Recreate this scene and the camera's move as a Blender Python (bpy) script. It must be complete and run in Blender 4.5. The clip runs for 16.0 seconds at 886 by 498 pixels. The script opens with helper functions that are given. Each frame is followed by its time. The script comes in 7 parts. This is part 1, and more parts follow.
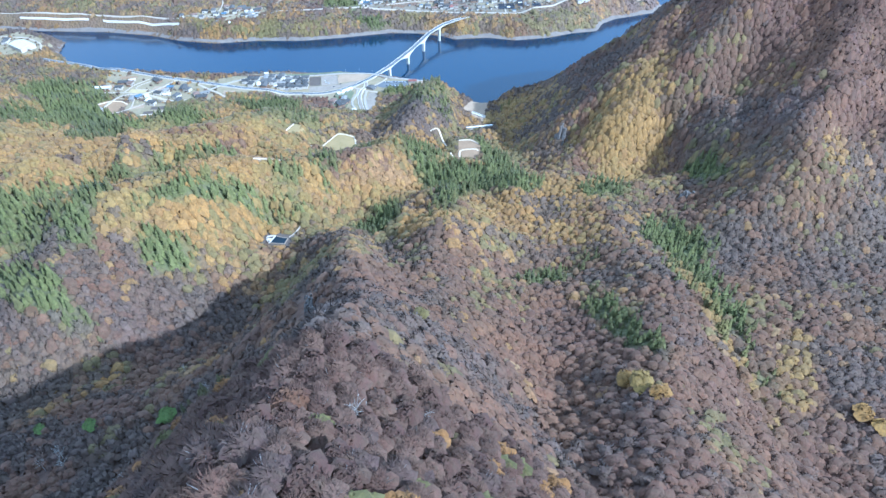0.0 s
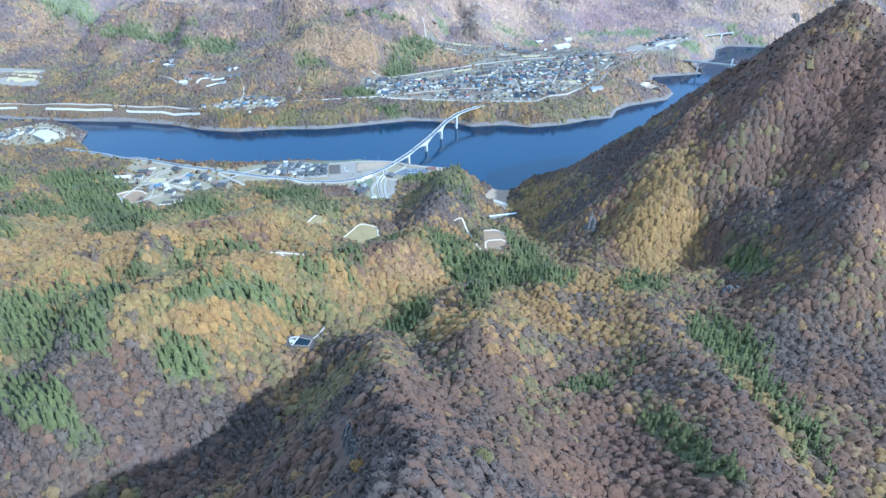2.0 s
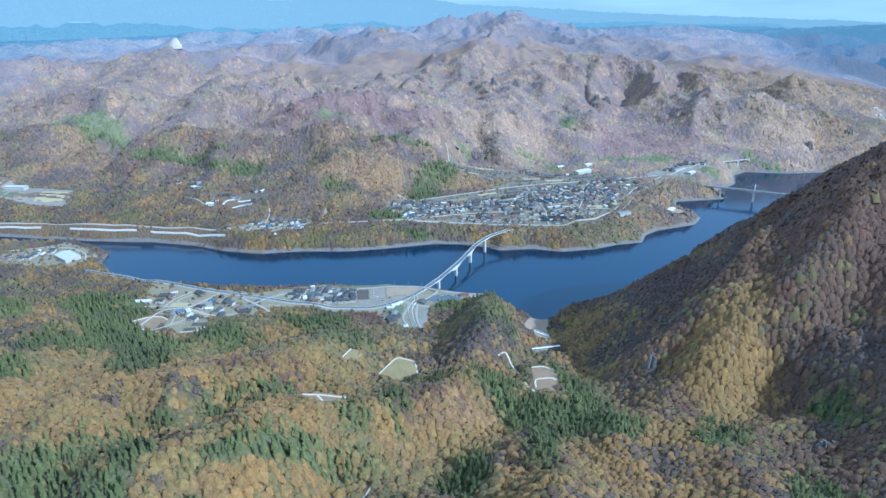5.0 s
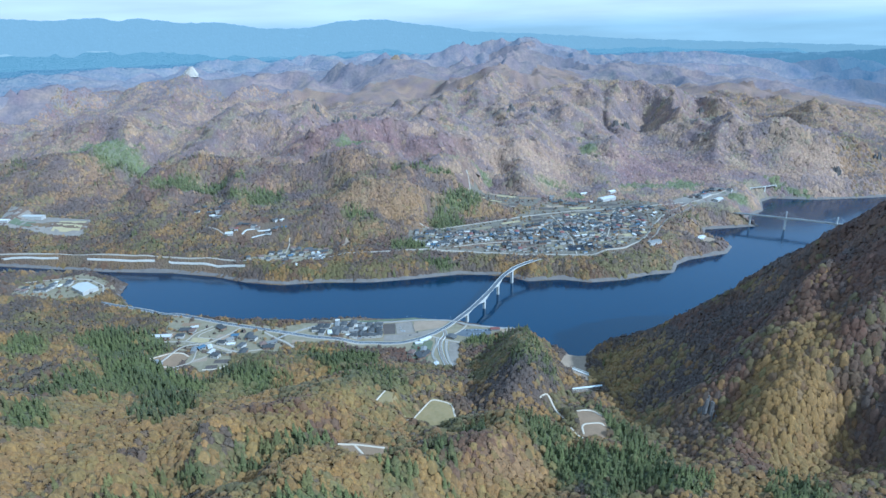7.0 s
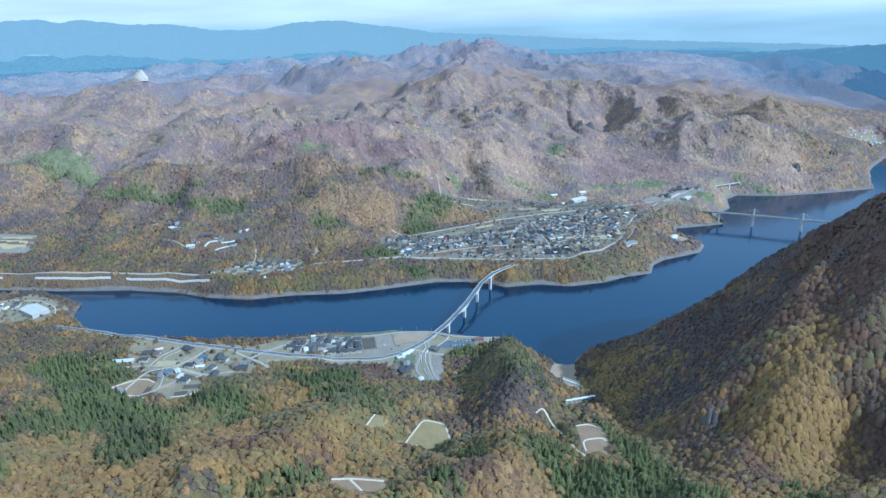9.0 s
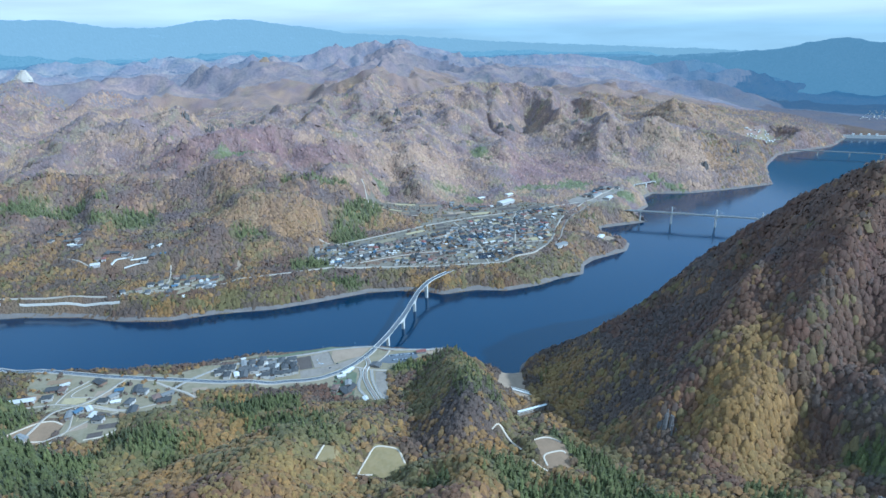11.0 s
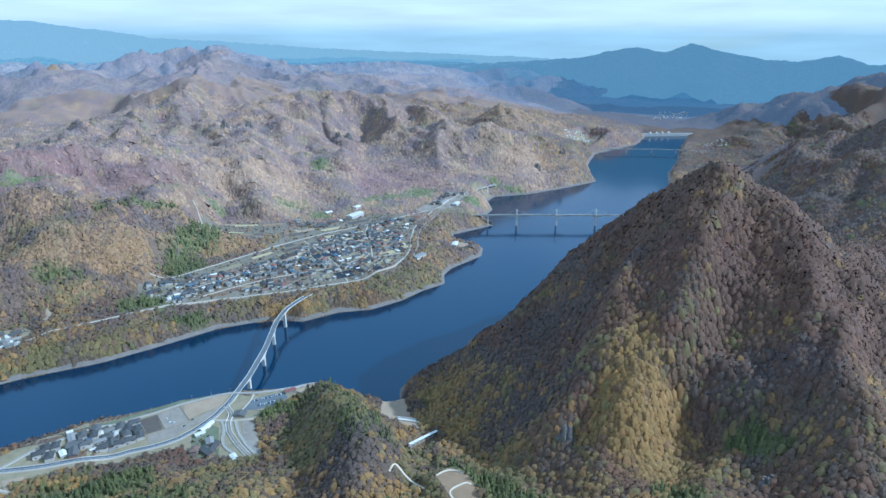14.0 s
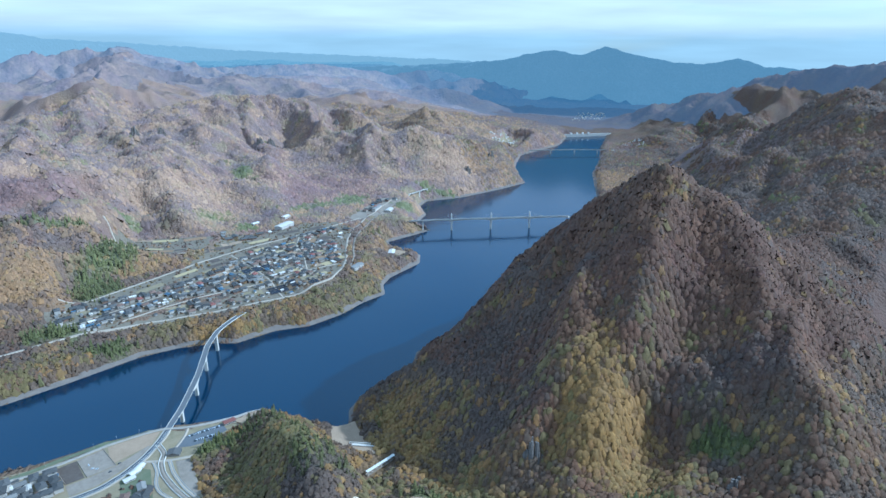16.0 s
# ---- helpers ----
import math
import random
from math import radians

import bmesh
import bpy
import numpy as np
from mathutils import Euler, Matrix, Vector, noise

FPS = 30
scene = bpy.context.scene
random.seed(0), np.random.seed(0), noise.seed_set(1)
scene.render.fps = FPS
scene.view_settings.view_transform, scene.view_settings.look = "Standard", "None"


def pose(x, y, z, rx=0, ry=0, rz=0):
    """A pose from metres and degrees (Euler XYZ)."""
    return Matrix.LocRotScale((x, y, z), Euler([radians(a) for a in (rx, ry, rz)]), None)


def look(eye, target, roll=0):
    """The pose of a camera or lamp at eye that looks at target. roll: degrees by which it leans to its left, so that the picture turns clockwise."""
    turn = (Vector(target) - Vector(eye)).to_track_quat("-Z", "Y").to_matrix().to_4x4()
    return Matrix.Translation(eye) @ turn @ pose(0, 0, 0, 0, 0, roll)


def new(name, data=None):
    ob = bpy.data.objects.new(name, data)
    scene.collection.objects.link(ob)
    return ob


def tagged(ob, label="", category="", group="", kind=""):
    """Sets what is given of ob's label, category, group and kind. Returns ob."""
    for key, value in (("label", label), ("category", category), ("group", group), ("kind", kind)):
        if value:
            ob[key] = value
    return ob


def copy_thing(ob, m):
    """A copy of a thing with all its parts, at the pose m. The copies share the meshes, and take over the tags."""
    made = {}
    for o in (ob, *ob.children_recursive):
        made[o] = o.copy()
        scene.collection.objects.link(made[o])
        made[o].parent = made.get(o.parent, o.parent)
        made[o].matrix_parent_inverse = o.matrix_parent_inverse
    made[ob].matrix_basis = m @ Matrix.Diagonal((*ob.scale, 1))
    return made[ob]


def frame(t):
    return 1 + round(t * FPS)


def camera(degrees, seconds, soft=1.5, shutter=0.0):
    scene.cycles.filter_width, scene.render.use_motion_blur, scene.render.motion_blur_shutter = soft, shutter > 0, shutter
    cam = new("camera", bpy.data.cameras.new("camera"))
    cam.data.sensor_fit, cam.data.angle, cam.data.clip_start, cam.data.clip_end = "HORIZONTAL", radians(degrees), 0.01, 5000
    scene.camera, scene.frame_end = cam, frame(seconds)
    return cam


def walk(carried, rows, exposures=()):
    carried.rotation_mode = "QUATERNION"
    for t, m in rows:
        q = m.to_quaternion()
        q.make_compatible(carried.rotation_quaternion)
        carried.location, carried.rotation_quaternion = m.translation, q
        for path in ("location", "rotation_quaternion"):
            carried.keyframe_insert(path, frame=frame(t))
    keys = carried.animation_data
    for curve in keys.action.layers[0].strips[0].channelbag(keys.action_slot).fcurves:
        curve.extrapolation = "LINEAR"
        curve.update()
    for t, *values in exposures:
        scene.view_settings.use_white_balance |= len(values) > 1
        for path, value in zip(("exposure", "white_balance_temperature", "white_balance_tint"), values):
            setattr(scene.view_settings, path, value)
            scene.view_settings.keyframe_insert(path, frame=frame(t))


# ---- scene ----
cam = camera(73.1, 16.0, soft=1.5)
PATH = [
    (0, (5.328, 15.972, 598.637), (5.0, 18.231, 596.691), -0.8),
    (0.5, (-3.3, 27.428, 598.629), (-3.628, 29.703, 596.7), -0.9),
    (1, (-12.42, 38.394, 598.615), (-12.777, 40.692, 596.722), -1.4),
    (1.5, (-22.216, 48.498, 598.599), (-22.59, 50.873, 596.803), -1.6),
    (2, (-32.516, 57.885, 598.581), (-32.898, 60.365, 596.937), -1.3),
    (2.5, (-43.155, 66.91, 598.56), (-43.55, 69.508, 597.111), -0.9),
    (3, (-54.138, 75.713, 598.517), (-54.538, 78.351, 597.145), -0.9),
    (3.5, (-65.599, 84.635, 598.473), (-66.003, 87.303, 597.162), -0.8),
    (4, (-77.775, 94.04, 598.457), (-78.186, 96.729, 597.192), -0.9),
    (6.3, (-137.176, 140.019, 598.475), (-137.634, 142.798, 597.442), -1.0),
    (6.5, (-142.116, 143.989, 598.473), (-142.579, 146.767, 597.441), -1.1),
    (7, (-154.056, 153.883, 598.473), (-154.531, 156.66, 597.442), -1.3),
    (7.5, (-165.816, 163.905, 598.497), (-166.305, 166.68, 597.468), -1.4),
    (8, (-177.511, 174.214, 598.54), (-177.935, 177.002, 597.513), -1.4),
    (8.2, (-182.135, 178.483, 598.555), (-182.529, 181.274, 597.525), -1.4),
    (10.3, (-230.064, 224.64, 599.031), (-230.089, 227.456, 597.999), -1.1),
    (10.5, (-234.258, 229.144, 599.044), (-234.237, 231.96, 598.008), -0.9),
    (11, (-243.875, 240.81, 599.074), (-243.732, 243.624, 598.041), -0.7),
    (11.5, (-252.784, 253.028, 599.099), (-252.486, 255.828, 598.067), -0.5),
    (12, (-260.955, 265.81, 599.112), (-260.498, 268.593, 598.086), -0.4),
    (12.5, (-268.415, 279.121, 599.131), (-267.801, 281.875, 598.11), -0.2),
    (13, (-275.252, 292.738, 599.146), (-274.485, 295.455, 598.13), -0.1),
    (13.5, (-281.486, 306.514, 599.131), (-280.61, 309.2, 598.12), 0.1),
    (14, (-287.183, 320.399, 599.101), (-286.236, 323.061, 598.095), 0.1),
    (14.5, (-292.46, 334.366, 599.07), (-291.459, 337.013, 598.07), 0.1),
    (15, (-297.378, 348.392, 599.051), (-296.308, 351.012, 598.054), 0.1),
    (15.5, (-302.017, 362.447, 599.02), (-300.792, 365.0, 598.028), 0.2),
    (16, (-306.544, 376.498, 598.994), (-305.244, 379.013, 597.999), 0.4),
]
walk(cam, [(t, look(eye, target, roll)) for t, eye, target, roll in PATH],
     exposures=[(0, 0.82, 3680, 6), (2, 0.60, 3600, 4), (4, 0.30, 3560, 3), (7, -0.04, 3590, 1), (12, 0.0, 3640, 1), (16, 0.0, 3660, 1)])

# ---- world ----
SUN_WAY = Vector((0.77, -0.36, 0.62)).normalized()
sun = new("sun", bpy.data.lights.new("sun", "SUN"))
sun.data.energy, sun.data.angle, sun.data.color = 5.0, radians(0.8), (1.0, 0.81, 0.58)
sun.matrix_world = look(SUN_WAY * 3000, (0, 0, 0))

world = bpy.data.worlds.new("sky")
scene.world = world
world.use_nodes = True
wn, wl = world.node_tree.nodes, world.node_tree.links
wn.clear()
w_out, w_bg, w_sky = wn.new("ShaderNodeOutputWorld"), wn.new("ShaderNodeBackground"), wn.new("ShaderNodeTexSky")
w_sky.sky_type, w_sky.sun_disc = "NISHITA", False
w_sky.sun_elevation = math.asin(SUN_WAY.z)
w_sky.sun_rotation = math.atan2(SUN_WAY.x, SUN_WAY.y)
w_sky.altitude, w_sky.air_density, w_sky.dust_density, w_sky.ozone_density = 900, 1.6, 0.6, 3.0
w_co, w_map, w_cloud = wn.new("ShaderNodeTexCoord"), wn.new("ShaderNodeMapping"), wn.new("ShaderNodeTexNoise")
w_map.inputs["Scale"].default_value = (1.6, 1.6, 9.0)
w_cloud.inputs["Scale"].default_value, w_cloud.inputs["Detail"].default_value = 2.2, 5.0
w_ramp, w_mix = wn.new("ShaderNodeValToRGB"), wn.new("ShaderNodeMix")
w_mix.data_type = "RGBA"
w_ramp.color_ramp.elements[0].position, w_ramp.color_ramp.elements[1].position = 0.10, 0.46
wl.new(w_co.outputs["Generated"], w_map.inputs["Vector"])
wl.new(w_map.outputs["Vector"], w_cloud.inputs["Vector"])
wl.new(w_cloud.outputs["Fac"], w_ramp.inputs["Fac"])
wl.new(w_ramp.outputs["Color"], w_mix.inputs["Factor"])
# the cloud deck: blue air at the horizon, sunlit white above it, greyer overhead
w_axes, w_deck = wn.new("ShaderNodeSeparateXYZ"), wn.new("ShaderNodeValToRGB")
wl.new(w_co.outputs["Generated"], w_axes.inputs["Vector"])
wl.new(w_axes.outputs["Z"], w_deck.inputs["Fac"])
w_deck.color_ramp.elements[0].position, w_deck.color_ramp.elements[0].color = 0.0, (4.9, 4.7, 3.5, 1)
w_deck.color_ramp.elements[1].position, w_deck.color_ramp.elements[1].color = 0.35, (5.9, 5.8, 5.2, 1)
for place, colour in ((0.006, (5.5, 5.1, 3.8, 1)), (0.022, (7.9, 6.4, 4.7, 1)), (0.10, (8.6, 6.8, 5.0, 1))):
    w_deck.color_ramp.elements.new(place).color = colour
# long soft streaks in the deck
w_flat, w_streak, w_tone, w_shade = wn.new("ShaderNodeMapping"), wn.new("ShaderNodeTexNoise"), wn.new("ShaderNodeMapRange"), wn.new("ShaderNodeVectorMath")
w_flat.inputs["Scale"].default_value = (3.5, 3.5, 34.0)
w_streak.inputs["Scale"].default_value, w_streak.inputs["Detail"].default_value = 1.6, 4.0
w_tone.inputs["From Min"].default_value, w_tone.inputs["From Max"].default_value = 0.32, 0.68
w_tone.inputs["To Min"].default_value, w_tone.inputs["To Max"].default_value = 0.92, 1.08
w_shade.operation = "SCALE"
wl.new(w_co.outputs["Generated"], w_flat.inputs["Vector"])
wl.new(w_flat.outputs["Vector"], w_streak.inputs["Vector"])
wl.new(w_streak.outputs["Fac"], w_tone.inputs["Value"])
wl.new(w_deck.outputs["Color"], w_shade.inputs[0])
wl.new(w_tone.outputs["Result"], w_shade.inputs["Scale"])
wl.new(w_shade.outputs["Vector"], w_mix.inputs["B"])
wl.new(w_sky.outputs["Color"], w_mix.inputs["A"])
wl.new(w_mix.outputs["Result"], w_bg.inputs["Color"])
wl.new(w_bg.outputs["Background"], w_out.inputs["Surface"])
w_bg.inputs["Strength"].default_value = 0.125


# ---- materials ----
def material(name, colour, rough=0.8, grain=(), bump=0.0, metal=0.0, tint=False, island=0.0, sheen=0.0, spec=0.3, each=0.0):
    """A node material: a base colour, broken up by noises of (size in metres, strength, second colour), with relief.
    tint: the colour comes from the mesh's own colour layer; island and each: brightness varied piece by piece."""
    m = bpy.data.materials.new(name)
    m.use_nodes = True
    n, l = m.node_tree.nodes, m.node_tree.links
    b = n["Principled BSDF"]
    b.inputs["Roughness"].default_value, b.inputs["Metallic"].default_value = rough, metal
    b.inputs["Specular IOR Level"].default_value = spec
    if sheen:
        b.inputs["Sheen Weight"].default_value, b.inputs["Sheen Roughness"].default_value = sheen, 0.5
    where = n.new("ShaderNodeTexCoord")
    if tint:
        layer = n.new("ShaderNodeVertexColor")
        layer.layer_name = "tint"
        out = layer.outputs["Color"]
    else:
        rgb = n.new("ShaderNodeRGB")
        rgb.outputs[0].default_value = (*colour, 1)
        out = rgb.outputs[0]
    height = None
    for size, strength, second in grain:
        tex = n.new("ShaderNodeTexNoise")
        tex.inputs["Scale"].default_value, tex.inputs["Detail"].default_value = 1.0 / size, 4.0
        l.new(where.outputs["Object"], tex.inputs["Vector"])
        ramp = n.new("ShaderNodeMapRange")
        ramp.inputs["From Min"].default_value, ramp.inputs["From Max"].default_value = 0.35, 0.68
        ramp.inputs["To Max"].default_value = strength
        l.new(tex.outputs["Fac"], ramp.inputs["Value"])
        mix = n.new("ShaderNodeMix")
        mix.data_type = "RGBA"
        mix.inputs["B"].default_value = (*second, 1)
        l.new(ramp.outputs["Result"], mix.inputs["Factor"])
        l.new(out, mix.inputs["A"])
        out = mix.outputs["Result"]
        height = tex.outputs["Fac"]
    for amount, node, socket in ((island, "ShaderNodeNewGeometry", "Random Per Island"), (each, "ShaderNodeObjectInfo", "Random")):
        if amount:
            source, vary, hsv = n.new(node), n.new("ShaderNodeMapRange"), n.new("ShaderNodeHueSaturation")
            vary.inputs["To Min"].default_value, vary.inputs["To Max"].default_value = 1 - amount, 1 + amount
            l.new(source.outputs[socket], vary.inputs["Value"])
            l.new(vary.outputs["Result"], hsv.inputs["Value"])
            l.new(out, hsv.inputs["Color"])
            out = hsv.outputs["Color"]
    l.new(out, b.inputs["Base Color"])
    if bump and height is not None:
        relief = n.new("ShaderNodeBump")
        relief.inputs["Strength"].default_value, relief.inputs["Distance"].default_value = 0.6, bump
        l.new(height, relief.inputs["Height"])
        l.new(relief.outputs["Normal"], b.inputs["Normal"])
    return m


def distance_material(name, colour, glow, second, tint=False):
    """Far hills behind the place, with the haze of thick air put in as a glow."""
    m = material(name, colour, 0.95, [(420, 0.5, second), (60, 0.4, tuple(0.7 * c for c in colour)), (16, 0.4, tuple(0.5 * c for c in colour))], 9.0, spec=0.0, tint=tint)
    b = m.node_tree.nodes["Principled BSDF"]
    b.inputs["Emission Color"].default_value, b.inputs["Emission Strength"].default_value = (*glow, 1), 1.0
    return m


LITTER = material("leaf_litter", (0.16, 0.12, 0.10), 0.95, [(60, 0.2, (0.12, 0.10, 0.085)), (9, 0.25, (0.20, 0.15, 0.11)), (1.6, 0.3, (0.09, 0.07, 0.06))], 0.5, tint=True)
SHORE_SOIL = material("shore_soil", (0.20, 0.165, 0.13), 0.95, [(14, 0.7, (0.13, 0.11, 0.09)), (2, 0.5, (0.26, 0.22, 0.18))], 0.2)
canopy_nodes, canopy_links = LITTER.node_tree.nodes, LITTER.node_tree.links
lumps, lump_bump, lump_place = canopy_nodes.new("ShaderNodeTexVoronoi"), canopy_nodes.new("ShaderNodeBump"), canopy_nodes.new("ShaderNodeTexCoord")
lumps.feature = "SMOOTH_F1"
lumps.inputs["Scale"].default_value, lumps.inputs["Smoothness"].default_value = 1 / 5.5, 0.4
lump_bump.invert = True
lump_bump.inputs["Strength"].default_value, lump_bump.inputs["Distance"].default_value = 0.8, 4.0
canopy_links.new(lump_place.outputs["Object"], lumps.inputs["Vector"])
canopy_links.new(lumps.outputs["Distance"], lump_bump.inputs["Height"])
canopy_links.new(lump_bump.outputs["Normal"], canopy_nodes["Principled BSDF"].inputs["Normal"])
LEAVES = material("foliage", (0.1, 0.08, 0.05), 0.75, [(5.0, 0.25, (0.135, 0.105, 0.06)), (2.2, 0.16, (0.225, 0.175, 0.09)), (1.1, 0.34, (0.055, 0.045, 0.03))], bump=0.5, tint=True, island=0.2, sheen=0.06, spec=0.15)
BARK = material("bark", (0.26, 0.23, 0.20), 0.9, [(0.6, 0.6, (0.13, 0.11, 0.10))], 0.05)
BIRCH_BARK = material("white_bark", (0.44, 0.40, 0.34), 0.85, [(0.5, 0.5, (0.25, 0.22, 0.19))], 0.03)
WATER = material("lake_water", (0.0035, 0.018, 0.045), 0.14, [(180, 0.5, (0.003, 0.014, 0.038)), (2.6, 0.05, (0.008, 0.028, 0.052))], 0.05, spec=0.75)
WATER.node_tree.nodes["Principled BSDF"].inputs["Specular Tint"].default_value = (0.62, 0.82, 1.0, 1)
POND = material("pond_water", (0.014, 0.022, 0.032), 0.3, [(3, 0.3, (0.02, 0.03, 0.035))], 0.01, spec=0.2)
ASPHALT = material("asphalt", (0.14, 0.14, 0.14), 0.9, [(12, 0.5, (0.19, 0.185, 0.18)), (1.2, 0.4, (0.10, 0.10, 0.10))], 0.02)
PALE_ROAD = material("worn_concrete_road", (0.44, 0.36, 0.26), 0.9, [(10, 0.5, (0.34, 0.28, 0.20)), (1.2, 0.4, (0.48, 0.405, 0.30))], 0.02)
CONCRETE = material("concrete", (0.63, 0.57, 0.47), 0.85, [(6, 0.5, (0.47, 0.43, 0.36)), (0.7, 0.4, (0.68, 0.62, 0.53))], 0.03)
PATH_STONE = material("cream_concrete_path", (0.64, 0.51, 0.34), 0.9, [(4, 0.5, (0.52, 0.41, 0.27)), (0.7, 0.4, (0.68, 0.57, 0.41))], 0.02)
STONE_WALL = material("pale_stone_wall", (0.62, 0.52, 0.38), 0.9, [(5, 0.6, (0.40, 0.36, 0.30)), (0.8, 0.5, (0.62, 0.57, 0.49))], 0.08)
WHITE_PAINT = material("white_paint", (0.76, 0.71, 0.61), 0.6, [(1.5, 0.3, (0.62, 0.58, 0.50))])
STEEL = material("galvanised_steel", (0.44, 0.41, 0.36), 0.6, [(0.8, 0.4, (0.34, 0.32, 0.28))], metal=0.3)
GLASS = material("window_glass", (0.04, 0.055, 0.07), 0.08, [(2, 0.3, (0.08, 0.09, 0.10))], spec=0.6)
SOLAR = material("solar_glass", (0.022, 0.024, 0.032), 0.35, [(1.3, 0.4, (0.035, 0.037, 0.045))], spec=0.4)
EARTH = material("bare_earth", (0.36, 0.26, 0.16), 0.95, [(15, 0.7, (0.27, 0.195, 0.115)), (2, 0.5, (0.41, 0.31, 0.20))], 0.15)
GRAVEL = material("gravel", (0.31, 0.25, 0.18), 0.95, [(22, 0.8, (0.21, 0.165, 0.11)), (5, 0.6, (0.36, 0.30, 0.225)), (0.9, 0.5, (0.22, 0.19, 0.155))], 0.06)
VILLAGE_SOIL = material("village_soil", (0.20, 0.155, 0.10), 0.95, [(34, 0.7, (0.135, 0.115, 0.065)), (11, 0.7, (0.25, 0.20, 0.14)), (3.5, 0.5, (0.11, 0.10, 0.065)), (0.9, 0.4, (0.28, 0.24, 0.18))], 0.15)
DRY_GRASS = material("dry_grass", (0.27, 0.21, 0.115), 0.95, [(26, 0.8, (0.165, 0.145, 0.075)), (9, 0.6, (0.31, 0.25, 0.155)), (1.5, 0.5, (0.33, 0.265, 0.15))], 0.15)
PALE_MEADOW = material("pale_meadow", (0.34, 0.235, 0.085), 0.95, [(18, 0.7, (0.235, 0.175, 0.062)), (5, 0.6, (0.37, 0.265, 0.12)), (0.9, 0.5, (0.25, 0.21, 0.10))], 0.12)
BROWN_SOIL = material("brown_soil", (0.29, 0.19, 0.10), 0.95, [(11, 0.7, (0.21, 0.14, 0.075)), (1.5, 0.5, (0.33, 0.23, 0.13))], 0.12)
GREEN_GRASS = material("green_grass", (0.15, 0.155, 0.085), 0.95, [(12, 0.7, (0.21, 0.195, 0.12)), (1.5, 0.5, (0.12, 0.14, 0.06))], 0.15)
DARK_SOIL = material("dark_soil", (0.12, 0.09, 0.065), 0.95, [(8, 0.6, (0.17, 0.14, 0.11)), (1, 0.5, (0.07, 0.06, 0.05))], 0.12)
STRAW = material("rice_stubble", (0.44, 0.34, 0.16), 0.95, [(6, 0.6, (0.33, 0.26, 0.13)), (1, 0.5, (0.52, 0.42, 0.23))], 0.12)
ROCK = material("grey_rock", (0.165, 0.142, 0.118), 0.95, [(9, 0.6, (0.10, 0.088, 0.075)), (1.3, 0.7, (0.24, 0.21, 0.18))], 0.4, each=0.25, spec=0.05)
WALL_PAINT = [material("white_wall", (0.52, 0.47, 0.395), 0.8, [(1.2, 0.4, (0.42, 0.38, 0.32))]),
              material("cream_wall", (0.40, 0.35, 0.28), 0.8, [(1.2, 0.4, (0.32, 0.28, 0.22))]),
              material("grey_wall", (0.30, 0.275, 0.24), 0.8, [(1.2, 0.4, (0.235, 0.215, 0.19))]),
              material("brown_timber_wall", (0.26, 0.17, 0.11), 0.85, [(1.2, 0.5, (0.18, 0.12, 0.08))])]
ROOFS = {"slate": material("slate_grey_tiles", (0.098, 0.09, 0.08), 0.75, [(2.5, 0.5, (0.145, 0.135, 0.12)), (0.4, 0.5, (0.068, 0.063, 0.056))], 0.03, each=0.3),
         "silver": material("silver_tiles", (0.25, 0.228, 0.195), 0.6, [(2.5, 0.5, (0.195, 0.178, 0.152))], 0.02, each=0.25),
         "red": material("rust_red_sheet", (0.25, 0.105, 0.075), 0.6, [(2.5, 0.5, (0.19, 0.085, 0.062))], 0.02, each=0.2),
         "blue": material("blue_sheet", (0.10, 0.14, 0.185), 0.6, [(2.5, 0.5, (0.12, 0.165, 0.215))], 0.02, each=0.2),
         "brown": material("brown_sheet", (0.20, 0.13, 0.09), 0.6, [(2.5, 0.5, (0.15, 0.10, 0.07))], 0.02, each=0.2),
         "white": material("white_sheet", (0.66, 0.60, 0.50), 0.6, [(3, 0.4, (0.55, 0.50, 0.42))], 0.02, each=0.2)}

# ---- terrain ----
S = 1.5  # metres to one unit of the plan; lines and places below are in plan units


def metres(line):
    return [tuple(S * v for v in p) for p in line]


def lattice(ix, iy, seed):
    """A repeatable random number from 0 to 1 for each lattice node."""
    n = (ix.astype(np.int64) * 374761393 + iy.astype(np.int64) * 668265263 + seed * 974634777) & 0xFFFFFFFF
    n = ((n ^ (n >> 13)) * 1274126177) & 0xFFFFFFFF
    return ((n ^ (n >> 16)) & 0xFFFF) / 65535.0


def value_noise(x, y, size, seed):
    """Smooth noise from -1 to 1 whose lumps are about size metres wide."""
    u, v = np.asarray(x, float) / size, np.asarray(y, float) / size
    i, j = np.floor(u), np.floor(v)
    f, g = u - i, v - j
    f, g = f * f * (3 - 2 * f), g * g * (3 - 2 * g)
    a, b = lattice(i, j, seed), lattice(i + 1, j, seed)
    c, d = lattice(i, j + 1, seed), lattice(i + 1, j + 1, seed)
    return 2 * ((a * (1 - f) + b * f) * (1 - g) + (c * (1 - f) + d * f) * g) - 1


def along(x, y, line):
    """Distance to a polyline, and the third value of its nearest point."""
    best, third = np.full(np.shape(x), 1e9), np.zeros(np.shape(x))
    for a, b in zip(line, line[1:]):
        dx, dy = b[0] - a[0], b[1] - a[1]
        k = np.clip(((x - a[0]) * dx + (y - a[1]) * dy) / (dx * dx + dy * dy), 0, 1)
        d = np.hypot(x - a[0] - k * dx, y - a[1] - k * dy)
        near = d < best
        best = np.where(near, d, best)
        if len(a) > 2:
            third = np.where(near, a[2] + k * (b[2] - a[2]), third)
    return best, third


